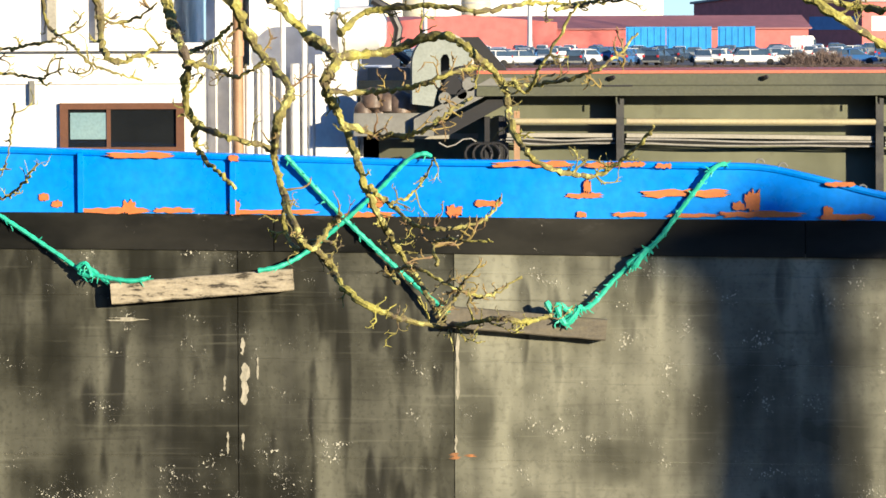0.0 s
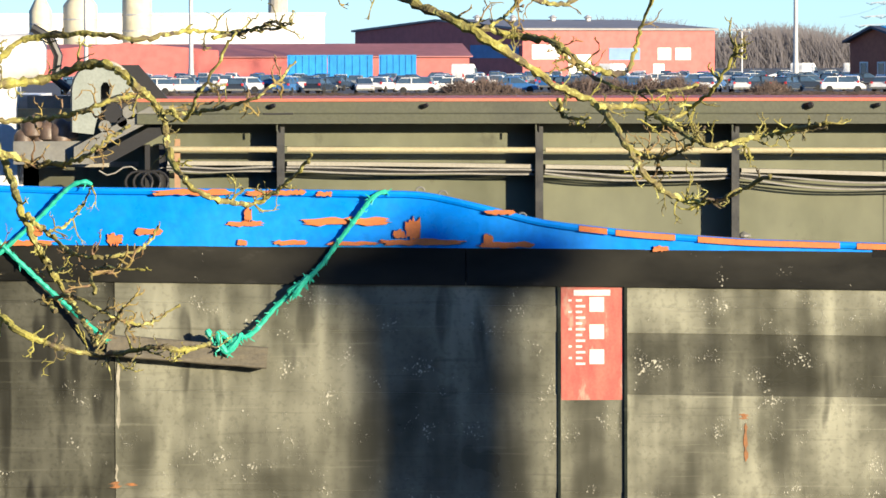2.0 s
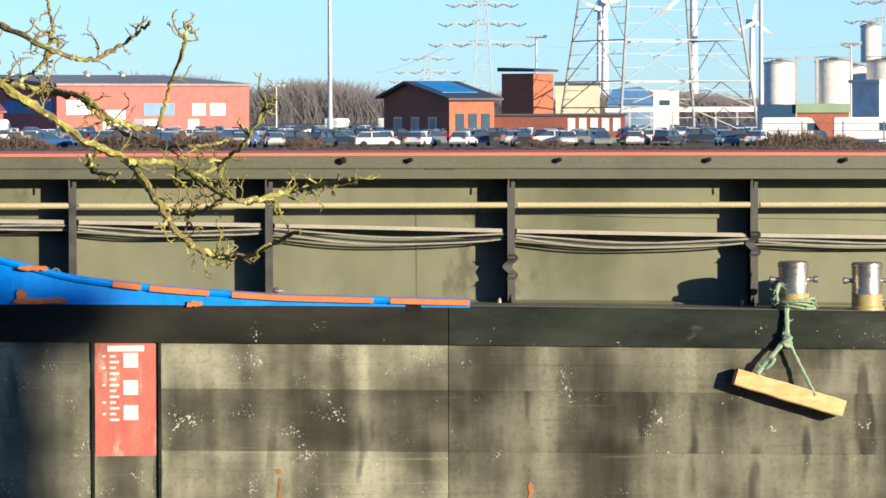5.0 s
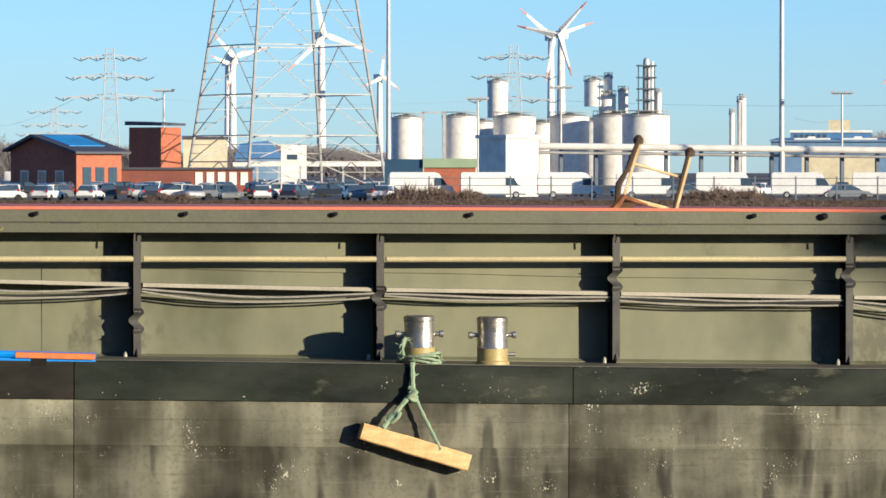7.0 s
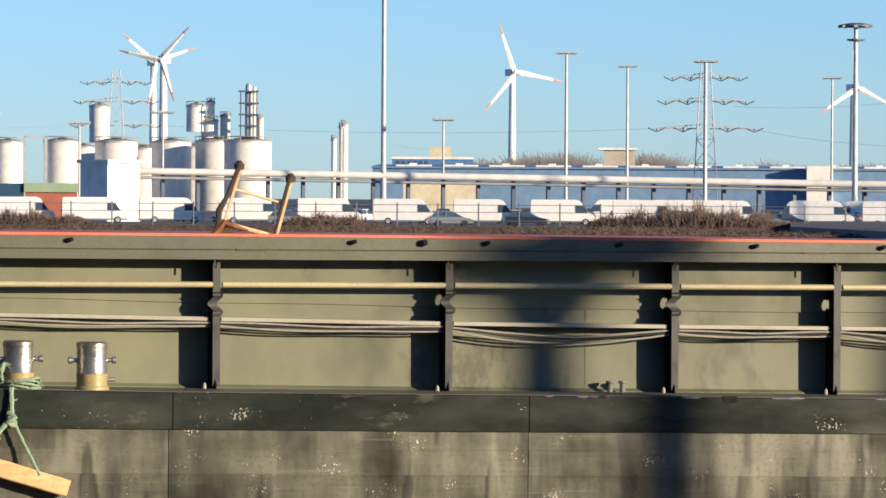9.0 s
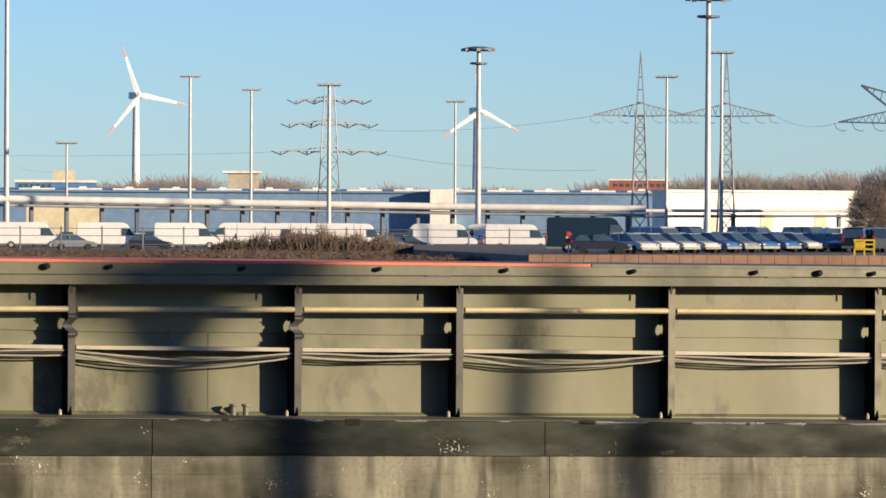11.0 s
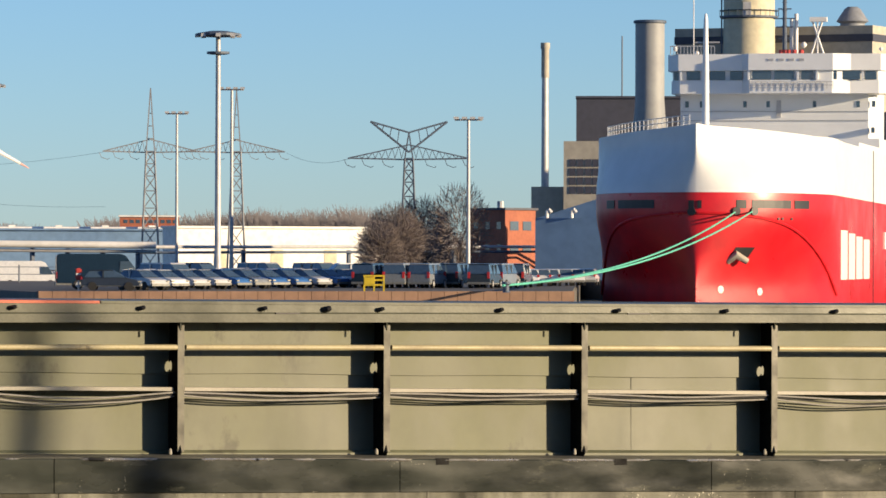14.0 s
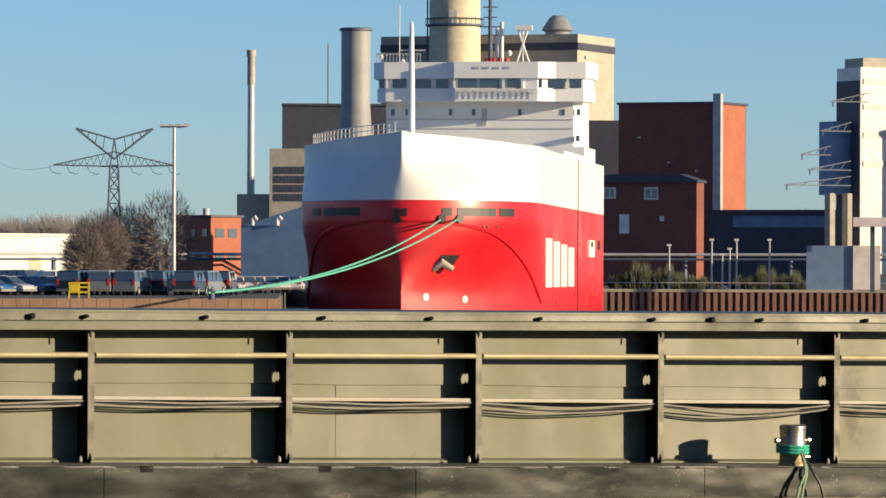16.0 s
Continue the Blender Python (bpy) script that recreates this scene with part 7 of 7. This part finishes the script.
hull_plate("mooring_port", 1, 0.004, 0.04, sz(470), sz(484), "dark", 0.1)
for b, e in ((4757, 464), (4840, 465), (4873, 465)):
    x = (b - 4764) * SHIP_R / UNIT
    p, _, nn = on_hull(1 if x > 0 else -1, station(abs(x) * 0.9 + 0.05, sz(e) / Z_RAIL), sz(e), 0.0)
    part("fairlead", tube(B(), [p + nn * 0.02, p + nn * 0.22], 0.45, 14), "dark", ship)
for b, e in ((4917, 452), (4924, 452), (4940, 452)):
    x = (b - 4764) * SHIP_R / UNIT
    p, _, nn = on_hull(1, station(x * 0.9, sz(e) / Z_RAIL), sz(e), 0.0)
    part("small_port", tube(B(), [p, p + nn * 0.1], 0.14, 8), "dark", ship)
sa = station(metres(66, SHIP_R) * 0.93, sz(392) / Z_RAIL)
sb = station(metres(98, SHIP_R) * 0.93, sz(392) / Z_RAIL)
pocket = hull_plate("anchor_pocket", 1, sa, sb, sz(383), sz(401), "dark", 0.05)
pa, _, nn = on_hull(1, sa + (sb - sa) * 0.25, sz(384), 0.3)
part("anchor", tube(B(), [pa + Vector((-1.0, 0, -0.5)), pa + Vector((0, -0.1, 0.2)), pa + Vector((1.1, 0.4, -0.5))], [0.35, 0.5, 0.35], 10), "concrete", ship, smooth=True)
for k in range(4):
    hull_plate("white_letter_block", 1, 25 + 9.4 * k, 32.8 + 9.4 * k, sz(345, 560), sz(430, 560) - 0.3 * k, "mark_white", 0.06, 2)
for sgn in (-1, 1):
    pts = []
    for f in np.linspace(0.01, 1.0, 44):
        z = sz(462) - (sz(462) - sz(315)) * (0.22 * f * f + 0.78 * f ** 8)
        pts.append(on_hull(sgn, station(12.9 * f, z / Z_RAIL), z, 0.02)[0])
    part("knuckle_line", tube(B(), pts, 0.17, 6), "ship_red", ship, smooth=True)
for b, e in ((4806, 326), (4872, 322)):
    p, _, nn = on_hull(1, station(metres(b - 4764, SHIP_R) * 0.93, sz(e) / Z_RAIL), sz(e), 0.02)
    part("thruster_mark", tube(B(), [p, p + nn * 0.06], 0.42, 12), "mark_white", ship)
part("side_ladder_box", box(B(), 12.6, 13.25, 80, 88, sz(398, 600), sz(428, 600)), "clad_white", ship)
part("side_port", box(B(), 12.7, 13.3, 82, 85, sz(416, 600), sz(425, 600)), "dark", ship)
part("side_port", box(B(), 12.7, 13.1, 95, 98, sz(412, 600), sz(428, 600)), "dark", ship)
part("hull_seam", box(B(), 12.9, 13.06, 66, 66.5, 0, 19), "dark", ship)

# forecastle rail, bridge house, masts
for k in range(22):
    s_ = 1 + 13 * k / 21
    h = half(s_, 1) - 0.4
    for sgn in (-1,):
        part("rail_post", box(B(), sgn * h - 0.05, sgn * h + 0.05, s_ - 0.05, s_ + 0.05, rail(s_), rail(s_) + 1.1), "ship_white_flat", ship)
for sgn in (-1,):
    for dz in (0.55, 1.1):
        part("deck_rail", tube(B(), [(sgn * (half(s_, 1) - 0.4), s_, rail(s_) + dz) for s_ in np.linspace(1, 14, 14)], 0.05, 5), "ship_white_flat", ship)
BR = 78.0
RB = SHIP_R + BR


def bx(b):
    return metres(b - 4764, RB) - 9.5


def bz(e):
    return height(e, RB)


house2 = part("bridge_house", prism(B(), [(bx(4735), BR), (bx(5068), BR), (bx(5078), BR + 1.2), (bx(5078), BR + 14), (bx(4735), BR + 14)], 2, bz(560), bz(690)), "ship_white_flat", ship, "white bridge house")
part("lower_house", box(B(), bx(4735), 12.9, BR - 2, BR + 14, 18.5, bz(592)), "ship_white_flat", ship)
part("side_casing", box(B(), 8.5, 12.95, BR - 30, BR - 2, 18.5, bz(575)), "ship_white_flat", ship)
bridge_deck = part("bridge_deck", prism(B(), [(bx(4722), BR - 1.5), (bx(4740), BR - 3.2), (bx(4850), BR - 3.2), (bx(4865), BR - 4.6), (bx(5010), BR - 4.6), (bx(5040), BR - 3.4), (bx(5090), BR - 3.0), (bx(5102), BR - 1.2), (bx(5102), BR + 4), (bx(4722), BR + 4)], 2, bz(671), bz(694)), "ship_white_flat", ship, "white wheelhouse deck")
part("window_band", prism(B(), [(bx(4724), BR - 1.4), (bx(4741), BR - 3.0), (bx(4850), BR - 3.0), (bx(4866), BR - 4.4), (bx(5010), BR - 4.4), (bx(5040), BR - 3.2), (bx(5089), BR - 2.8), (bx(5100), BR - 1.1), (bx(5100), BR + 3.8), (bx(4724), BR + 3.8)], 2, bz(694), bz(711)), "ship_white_flat", bridge_deck)
part("wheelhouse_roof", prism(B(), [(bx(4716), BR - 1.6), (bx(4738), BR - 3.6), (bx(4850), BR - 3.6), (bx(4864), BR - 5.0), (bx(5012), BR - 5.0), (bx(5042), BR - 3.8), (bx(5094), BR - 3.4), (bx(5106), BR - 1.2), (bx(5106), BR + 4.5), (bx(4716), BR + 4.5)], 2, bz(711), bz(740)), "ship_white_flat", bridge_deck)
for b0, b1, y in ((4752, 4776, -3.1), (4784, 4820, -3.1), (4829, 4850, -3.15), (4870, 4903, -4.5), (4909, 4943, -4.5), (4956, 4978, -4.5), (4990, 5018, -4.2), (5026, 5058, -3.6), (5066, 5086, -3.0)):
    wd = part("bridge_window", box(B(), bx(b0), bx(b1), BR + y - 0.12, BR + y + 0.3, bz(695), bz(710)), "car_glass", bridge_deck)
for b0, b1 in ((4728, 4738),):
    part("bridge_window", box(B(), bx(b0), bx(b1), BR - 2.6, BR - 1.5, bz(695), bz(710)), "car_glass", bridge_deck)
for b in (4744, 4770, 4847, 4888, 4907, 4970, 5047, 5074):
    part("porthole_window", box(B(), bx(b), bx(b + 6), BR - 0.08, BR + 0.1, bz(648), bz(659)), "car_glass", house2)
for b, e in ((5074, 602), (5000, 568), (5030, 570)):
    part("porthole_window", box(B(), bx(b), bx(b + 5), BR - 1.1, BR + 0.1, bz(e), bz(e + 10)), "car_glass", house2)
for e in (640, 624):
    part("deck_line", box(B(), bx(4735), bx(5068), BR - 0.12, BR, bz(e), bz(e + 1.2)), "galv", house2)
for k in range(15):
    x = bx(4866) + (bx(5012) - bx(4866)) * k / 14
    part("wing_rail", box(B(), x - 0.035, x + 0.035, BR - 4.9, BR - 4.84, bz(678), bz(690)), "galv", bridge_deck)
for e in (684, 690):
    part("rail_bar", box(B(), bx(4866), bx(5012), BR - 4.9, BR - 4.84, bz(e), bz(e + 1)), "galv", bridge_deck)
for b in (4742, 4864, 4950, 4984, 5022, 5062):
    part("pillar", box(B(), bx(b) - 0.12, bx(b) + 0.12, BR - (4.75 if 4860 < b < 5015 else 3.45), BR - 3.2, bz(694), bz(711)), "ship_white_flat", bridge_deck)
for b in (4898, 4916, 4934, 4952):
    part("vent_slot", box(B(), bx(b), bx(b + 10), BR - 5.06, BR - 4.9, bz(727), bz(731)), "galv", bridge_deck)
part("deck_door", box(B(), bx(4906), bx(4914), BR - 0.15, BR, bz(630), bz(660)), "galv", house2)
FM = 538.0
fore = part("foremast", tube(B(), [(-0.9, 16, 18.5), (-0.9, 16, height(700, FM)), (-0.9, 16, height(800, FM)), (-0.9, 16, height(812, FM))], [0.42, 0.36, 0.24, 0.12], 12), "ship_white_flat", ship, "white tapered foremast", smooth=True)
part("mast_arm", box(B(), -2.1, 0.6, 15.9, 16.1, height(760, FM), height(763, FM)), "galv", fore)
part("aerial", tube(B(), [(bx(4755), BR + 2, bz(740)), (bx(4755), BR + 2, bz(845))], 0.07, 5), "clad_white", ship)
part("main_mast", tube(B(), [(bx(4917), BR + 2, bz(740)), (bx(4917), BR + 2, bz(880))], [0.3, 0.2], 8), "dark_steel", ship)
for e, w in ((770, 22), (790, 30), (805, 40), (822, 24), (840, 26), (856, 18)):
    part("mast_arm", box(B(), bx(4917 - w / 2), bx(4917 + w / 2), BR + 1.9, BR + 2.1, bz(e), bz(e + 2)), "dark_steel", ship)
for k in range(7):
    part("mast_step", box(B(), bx(4912), bx(4922), BR + 1.6, BR + 1.7, bz(750 + 14 * k), bz(751 + 14 * k)), "dark_steel", ship)
for b, top in ((4928, 805), (4936, 815)):
    part("exhaust_pipe", tube(B(), [(bx(b), BR + 3, bz(740)), (bx(b), BR + 3, bz(top))], 0.24, 10), "clad_white", ship, smooth=True)
radar = part("radar_mast", tube(B(), [(bx(4975), BR + 2, bz(740)), (bx(4975), BR + 2, bz(800))], 0.12, 6), "clad_white", ship)
for d in (-12, 12):
    part("mast_leg", tube(B(), [(bx(4975 + d), BR + 2, bz(740)), (bx(4975 - d * 0.7), BR + 2, bz(800))], 0.14, 6), "clad_white", radar)
part("radar_bar", box(B(), bx(4962), bx(4992), BR + 1.4, BR + 2.6, bz(800), bz(808)), "clad_white", radar)
for b, e, r in ((4954, 758, 0.35), (5090, 750, 0.25), (4726, 752, 0.3), (4764, 744, 0.3)):
    part("dome", turned(B(), [(r * 0.4, -r), (r, -0.2 * r), (r, 0.2 * r), (r * 0.4, r)], 12, (bx(b), BR, bz(e))), "clad_white", ship, smooth=True)
for b in (4912, 4920, 4926, 4936, 4948):
    part("life_raft", tube(B(), [(bx(b), BR + 1, bz(742)), (bx(b), BR + 1, bz(750))], 0.3, 8), "red_paint", ship)
for k in range(14):
    x = bx(4722) + (bx(4800) - bx(4722)) * k / 13
    part("roof_rail", box(B(), x - 0.04, x + 0.04, BR - 2.6, BR - 2.5, bz(740), bz(755)), "galv", ship)
part("roof_rail", box(B(), bx(4722), bx(4800), BR - 2.62, BR - 2.5, bz(754), bz(756)), "galv", ship)

# mooring lines from the bow to the quay
lines = thing("mooring_line", "long sagging green mooring lines to the quay", "rope")
end = spot(4424, 340, APRON + 0.5)
M["line_green"] = material("green mooring line", (0.12, 0.55, 0.40), rough=0.6, scale=0.5, grain=3)
for b, e in ((4837, 463), (4868, 464)):
    x = (b - 4764) * SHIP_R / UNIT
    st = station(abs(x) * 0.9 + 0.05, sz(e) / Z_RAIL)
    p, _, nn = on_hull(1, st, sz(e), 0.15)
    start = sm @ p
    part("line", tube(B(), [start.lerp(end, u) - Vector((0, 0, 1.5 * 4 * u * (1 - u))) for u in np.linspace(0, 1, 24)], 0.085, 6), "line_green", lines, smooth=True)


# ---- the tree on the near bank ----
NEAR = 14.0


def twig_point(b, e, r=NEAR):
    return spot(b, r, height(e, r))


tree = thing("tree", "bare lichen covered tree leaning over the water", "tree")
rr = random.Random(17)
trunk_top = twig_point(-1500, 1500)
part("trunk", tube(B(), [spot(-1650, 13.2, 3.4), spot(-1620, 13.4, 5.0), spot(-1560, 13.7, 7.0), trunk_top, trunk_top + Vector((0.2, 0, 2.5))], [0.24, 0.2, 0.17, 0.13, 0.06], 12), "bark", tree, smooth=True)


def smooth_path(pts, n=12):
    out = []
    for i in range(len(pts) - 1):
        a, b = pts[i], pts[i + 1]
        pa, pb = pts[max(i - 1, 0)], pts[min(i + 2, len(pts) - 1)]
        for k in range(n):
            u = k / n
            out.append(0.5 * ((2 * a) + (b - pa) * u + (2 * pa - 5 * a + 4 * b - pb) * u * u + (3 * a - pa - 3 * b + pb) * u ** 3))
    return out + [pts[-1]]


def shoot(bm, p, d, ln, r, depth=0):
    """A crooked knobbly spur with short side buds."""
    pts, rad, q = [p], [r], p
    n = 5
    for i in range(n):
        d = (d + Vector((rr.gauss(0, 0.35), rr.gauss(0, 0.25), rr.gauss(0.08, 0.3)))).normalized()
        q = q + d * ln / n
        pts.append(q)
        rad.append(r * (1 - 0.13 * i) * rr.uniform(0.75, 1.35))
        if depth < 2 and rr.random() < (0.5 if depth == 0 else 0.3):
            side = (d + Vector((rr.gauss(0, 0.8), rr.gauss(0, 0.4), rr.gauss(0.1, 0.8)))).normalized()
            shoot(bm, q, side, ln * rr.uniform(0.25, 0.5), r * 0.7, depth + 1)
    tube(bm, pts, rad, 5)


def branch(points, w0, w1, spurs, name="branch", r=NEAR):
    """A bough along bearing and rise pairs, tapering from w0 to w1 units across, with spurs on it."""
    wob = rr.uniform(-0.2, 0.2)
    pts = [twig_point(b, e, r + wob + 0.12 * math.sin(i * 1.7)) for i, (b, e) in enumerate(points)]
    fine = smooth_path(pts)
    n = len(fine)
    unit = r / UNIT
    bm = B()
    radii = []
    jog = []
    for i, p in enumerate(fine):
        u = i / (n - 1)
        radii.append((w0 + (w1 - w0) * u) * unit / 2 * rr.uniform(0.72, 1.4))
        jog.append(p + Vector((rr.gauss(0, 1.6), 0, rr.gauss(0, 1.6))) * unit)
    tube(bm, jog, radii, 7)
    ob = part(name, bm, "bark", tree, smooth=True)
    sb = B()
    for _ in range(spurs):
        i = rr.randrange(2, n - 1)
        d = (jog[i] - jog[i - 1]).normalized()
        side = Vector((-d.z, rr.uniform(-0.5, 0.5), d.x)) * rr.choice((-1, 1))
        shoot(sb, jog[i], (side + d * rr.uniform(0, 0.9)).normalized(), rr.uniform(16, 60) * unit, rr.uniform(1.2, 2.5) * unit)
    if spurs:
        tagged(part("spur", sb, "twig" if rr.random() < 0.5 else "bark", ob), kind="stuff")


def off0(*pts):
    return [(x - 784, 441 - y) for x, y in pts]


def off3(*pts):
    return [(x + 236, 552 - y) for x, y in pts]


for pts in ([(-1500, 1500), (-900, 1050), (-560, 640), (-374, 441)], [(-1500, 1500), (-700, 1000), (-420, 640), (-304, 446)], [(-1500, 1500), (-400, 1150), (100, 760), (401, 557)]):
    branch(pts, 60, 24, 0, "limb")
branch(off0((410, 0), (450, 80), (510, 155), (492, 205), (482, 268), (495, 330), (520, 400), (548, 440), (580, 400), (600, 380)), 18, 7, 16)
branch(off0((480, -5), (540, 60), (592, 105), (572, 145), (592, 195), (618, 250), (640, 320), (672, 392), (712, 460), (742, 505), (770, 560)), 19, 8, 24)
branch(off0((548, 432), (582, 470), (600, 505), (655, 545), (720, 568), (790, 578), (870, 566), (930, 570), (975, 560)), 11, 8, 30)
branch(off0((592, 100), (680, 92), (780, 62), (840, 100), (888, 150), (900, 215), (935, 278), (990, 305), (1050, 312), (1105, 280), (1155, 225)), 17, 6, 18)
branch(off0((580, 160), (640, 163), (720, 155), (790, 132), (840, 120)), 10, 7, 12)
branch(off0((615, 222), (680, 240), (740, 235), (790, 200), (830, 175)), 11, 6, 16)
branch(off0((240, -120), (290, -5), (312, 60), (330, 110), (325, 165), (345, 215), (400, 240), (482, 262)), 20, 9, 12)
branch(off0((345, 215), (345, 258), (378, 298), (415, 330)), 10, 7, 4)
branch(off0((330, 108), (380, 120), (420, 135), (468, 105)), 9, 5, 5)
branch(off0((318, 95), (350, 85), (385, 65), (410, 40)), 9, 5, 4)
branch(off0((150, -60), (175, 20), (180, 75), (205, 108), (250, 95), (285, 82)), 13, 5, 8)
branch(off0((70, -30), (85, 40), (120, 70), (160, 110), (210, 130), (250, 140)), 7, 3, 6)
branch(off0((-60, 90), (0, 85), (60, 75), (110, 60), (150, 20)), 7, 3, 6)
branch(off0((-40, 130), (20, 128), (70, 135), (112, 118)), 6, 3, 4)
branch(off0((-30, 345), (10, 345), (40, 320), (65, 285)), 6, 3, 5)
branch(off0((25, 180), (20, 230), (8, 290), (-20, 330)), 4, 2, 4)
branch(off0((170, 30), (220, 38), (280, 5)), 6, 4, 4)
branch(off0((500, 345), (500, 400), (520, 440), (555, 425), (590, 430)), 8, 5, 10)
branch(off0((650, 330), (690, 365), (735, 400), (790, 405), (850, 392), (885, 350)), 9, 4, 12)
branch(off0((690, 360), (735, 335), (765, 280)), 6, 3, 5)
branch(off0((770, 470), (765, 430), (800, 425), (870, 428)), 7, 3, 8)
branch(off0((700, 500), (690, 480), (735, 475), (800, 510), (860, 525), (920, 490)), 8, 4, 14)
branch(off0((770, 560), (800, 530), (820, 490)), 7, 4, 8)
branch(off0((600, 60), (650, 20), (760, 10), (850, 20), (940, 5), (1010, 10), (1110, 0)), 12, 4, 14)
branch(off0((890, 150), (940, 150), (1010, 140), (1080, 110), (1125, 60)), 9, 4, 14)
branch(off0((905, 140), (930, 165), (960, 110), (1020, 10)), 7, 4, 8)
# the second bough, over the hold
branch(off3((165, -5), (240, 40), (360, 88), (470, 150), (560, 210), (640, 252), (692, 322), (732, 382), (800, 422), (862, 415), (945, 375)), 18, 6, 34)
branch(off3((355, 85), (480, 125), (560, 138), (620, 180), (690, 192), (712, 130), (742, 45), (742, 5)), 13, 5, 16)
branch(off3((560, 138), (600, 180), (680, 222), (760, 225), (820, 215)), 8, 5, 14)
branch(off3((640, 252), (720, 258), (790, 300), (840, 322), (920, 308), (980, 295), (1030, 285)), 11, 6, 34)
branch(off3((760, 280), (800, 260), (850, 215), (890, 145)), 8, 5, 18)
branch(off3((700, 330), (745, 345), (790, 330), (830, 290)), 8, 4, 16)
branch(off3((215, -90), (330, -5), (420, 14), (520, 60), (580, 72), (640, 40), (682, 5)), 13, 5, 18)
branch(off3((500, 50), (510, 20), (498, -40)), 6, 4, 4)
branch(off3((240, 35), (170, 48), (90, 48), (30, 38), (-40, 40)), 9, 5, 14)
branch(off3((450, 110), (490, 80), (508, 20)), 6, 4, 6)
branch(off3((572, 240), (580, 270), (625, 275)), 7, 4, 5)
branch(off3((-40, 130), (20, 118), (60, 105), (105, 105)), 7, 4, 8)

# other trees of the near bank, towards the sun
ivy = material("ivy covered bark", (0.03, 0.045, 0.02), (0.06, 0.05, 0.03), rough=0.9, scale=3, grain=20)


def bank_tree(b, e_top, width, name_label, y=SIDE, head=0.0):
    """A stout trunk on the near bank whose shadow falls on the barge."""
    x, z = along(b, y), rise(e_top, b, y)
    hit = Vector((x, y, z))
    k = (y - 10.5) / -to_sun.y
    p = hit + to_sun * k
    t = thing("tree", name_label, "tree", Matrix.Translation((p.x, p.y, 4.0)), group="trees on the near bank")
    h = p.z - 4.0
    rr2 = random.Random(int(b))
    bm = B()
    n = 12
    steps = [0.94 * i / n for i in range(n + 1)] + [0.965, 0.985, 1.0]
    taper = [1.15 - 0.1 * i / n for i in range(n + 1)] + [0.92, 0.66, 0.25]
    if head:
        steps = [(1 - head * 1.3 / h) * i / n for i in range(n + 1)] + [1 - head / h, 1 - head * 0.5 / h, 1 - 0.15 / h, 1.0]
        taper = [0.5] * (n + 1) + [0.85, 1.1, 1.0, 0.6]
    tube(bm, [(rr2.uniform(-0.05, 0.05), rr2.uniform(-0.05, 0.05), h * u) for u in steps], [width * q * rr2.uniform(0.88, 1.1) for q in taper], 12)
    part("trunk", bm, ivy, t, smooth=True)
    return t


def stub_head(t, drop, reach, n, seed):
    """Short cut limbs round the head of a pollard, drop metres under its top."""
    rp = random.Random(seed)
    across = Vector((math.cos(SUN_AZ), math.sin(SUN_AZ), 0))
    head_z = max(v.co.z for v in t.children[0].data.vertices) - drop
    for k in range(n):
        out = across * rp.uniform(0.45, 1.0) * reach * (1 if k % 2 else -1)
        base = Vector((rp.uniform(-0.15, 0.15), rp.uniform(-0.15, 0.15), head_z + rp.uniform(-0.15, 0.2)))
        tip = base + out + Vector((rp.uniform(-0.2, 0.2), rp.uniform(-0.3, 0.3), rp.uniform(-0.12, 0.3)))
        part("stub_limb", tube(B(), [base, base.lerp(tip, 0.6) + Vector((0, 0, 0.05)), tip], [0.2, 0.15, 0.06], 8), ivy, t, smooth=True)


stub_head(bank_tree(572, 108, 0.47, "tall ivy covered pollard trunk on the near bank"), 0.75, 1.25, 14, 41)
bank_tree(668, 10, 0.24, "ivy covered pollard trunk on the near bank")
pollard = bank_tree(3042, 335, 0.56, "tall pollard trunk with a swollen head on the near bank", FRONT, 0.85)
stub_head(pollard, 0.45, 1.15, 16, 77)
bank_tree(3660, 335, 0.18, "tall bare trunk on the near bank", FRONT)


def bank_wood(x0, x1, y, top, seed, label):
    """An unseen leafless wood, added behind the camera to block low sky and darken reflections, as one mass of stems
    and boughs.
    """
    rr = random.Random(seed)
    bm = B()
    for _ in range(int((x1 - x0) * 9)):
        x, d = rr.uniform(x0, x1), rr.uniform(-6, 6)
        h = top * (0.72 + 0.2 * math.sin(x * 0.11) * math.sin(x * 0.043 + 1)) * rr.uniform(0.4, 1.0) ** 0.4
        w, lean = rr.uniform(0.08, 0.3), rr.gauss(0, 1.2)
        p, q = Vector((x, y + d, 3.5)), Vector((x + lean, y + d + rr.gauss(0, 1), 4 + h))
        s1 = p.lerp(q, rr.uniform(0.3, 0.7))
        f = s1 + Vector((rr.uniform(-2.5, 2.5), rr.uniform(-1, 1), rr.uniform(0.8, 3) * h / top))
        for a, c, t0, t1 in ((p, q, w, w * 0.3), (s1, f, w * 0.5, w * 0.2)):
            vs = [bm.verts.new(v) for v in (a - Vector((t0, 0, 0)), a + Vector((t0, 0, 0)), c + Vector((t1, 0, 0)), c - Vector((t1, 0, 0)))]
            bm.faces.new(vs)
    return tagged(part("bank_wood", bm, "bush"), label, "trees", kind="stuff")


bank_wood(-170, 170, -32, 13.5, 12, "unseen bare winter wood added behind the camera")
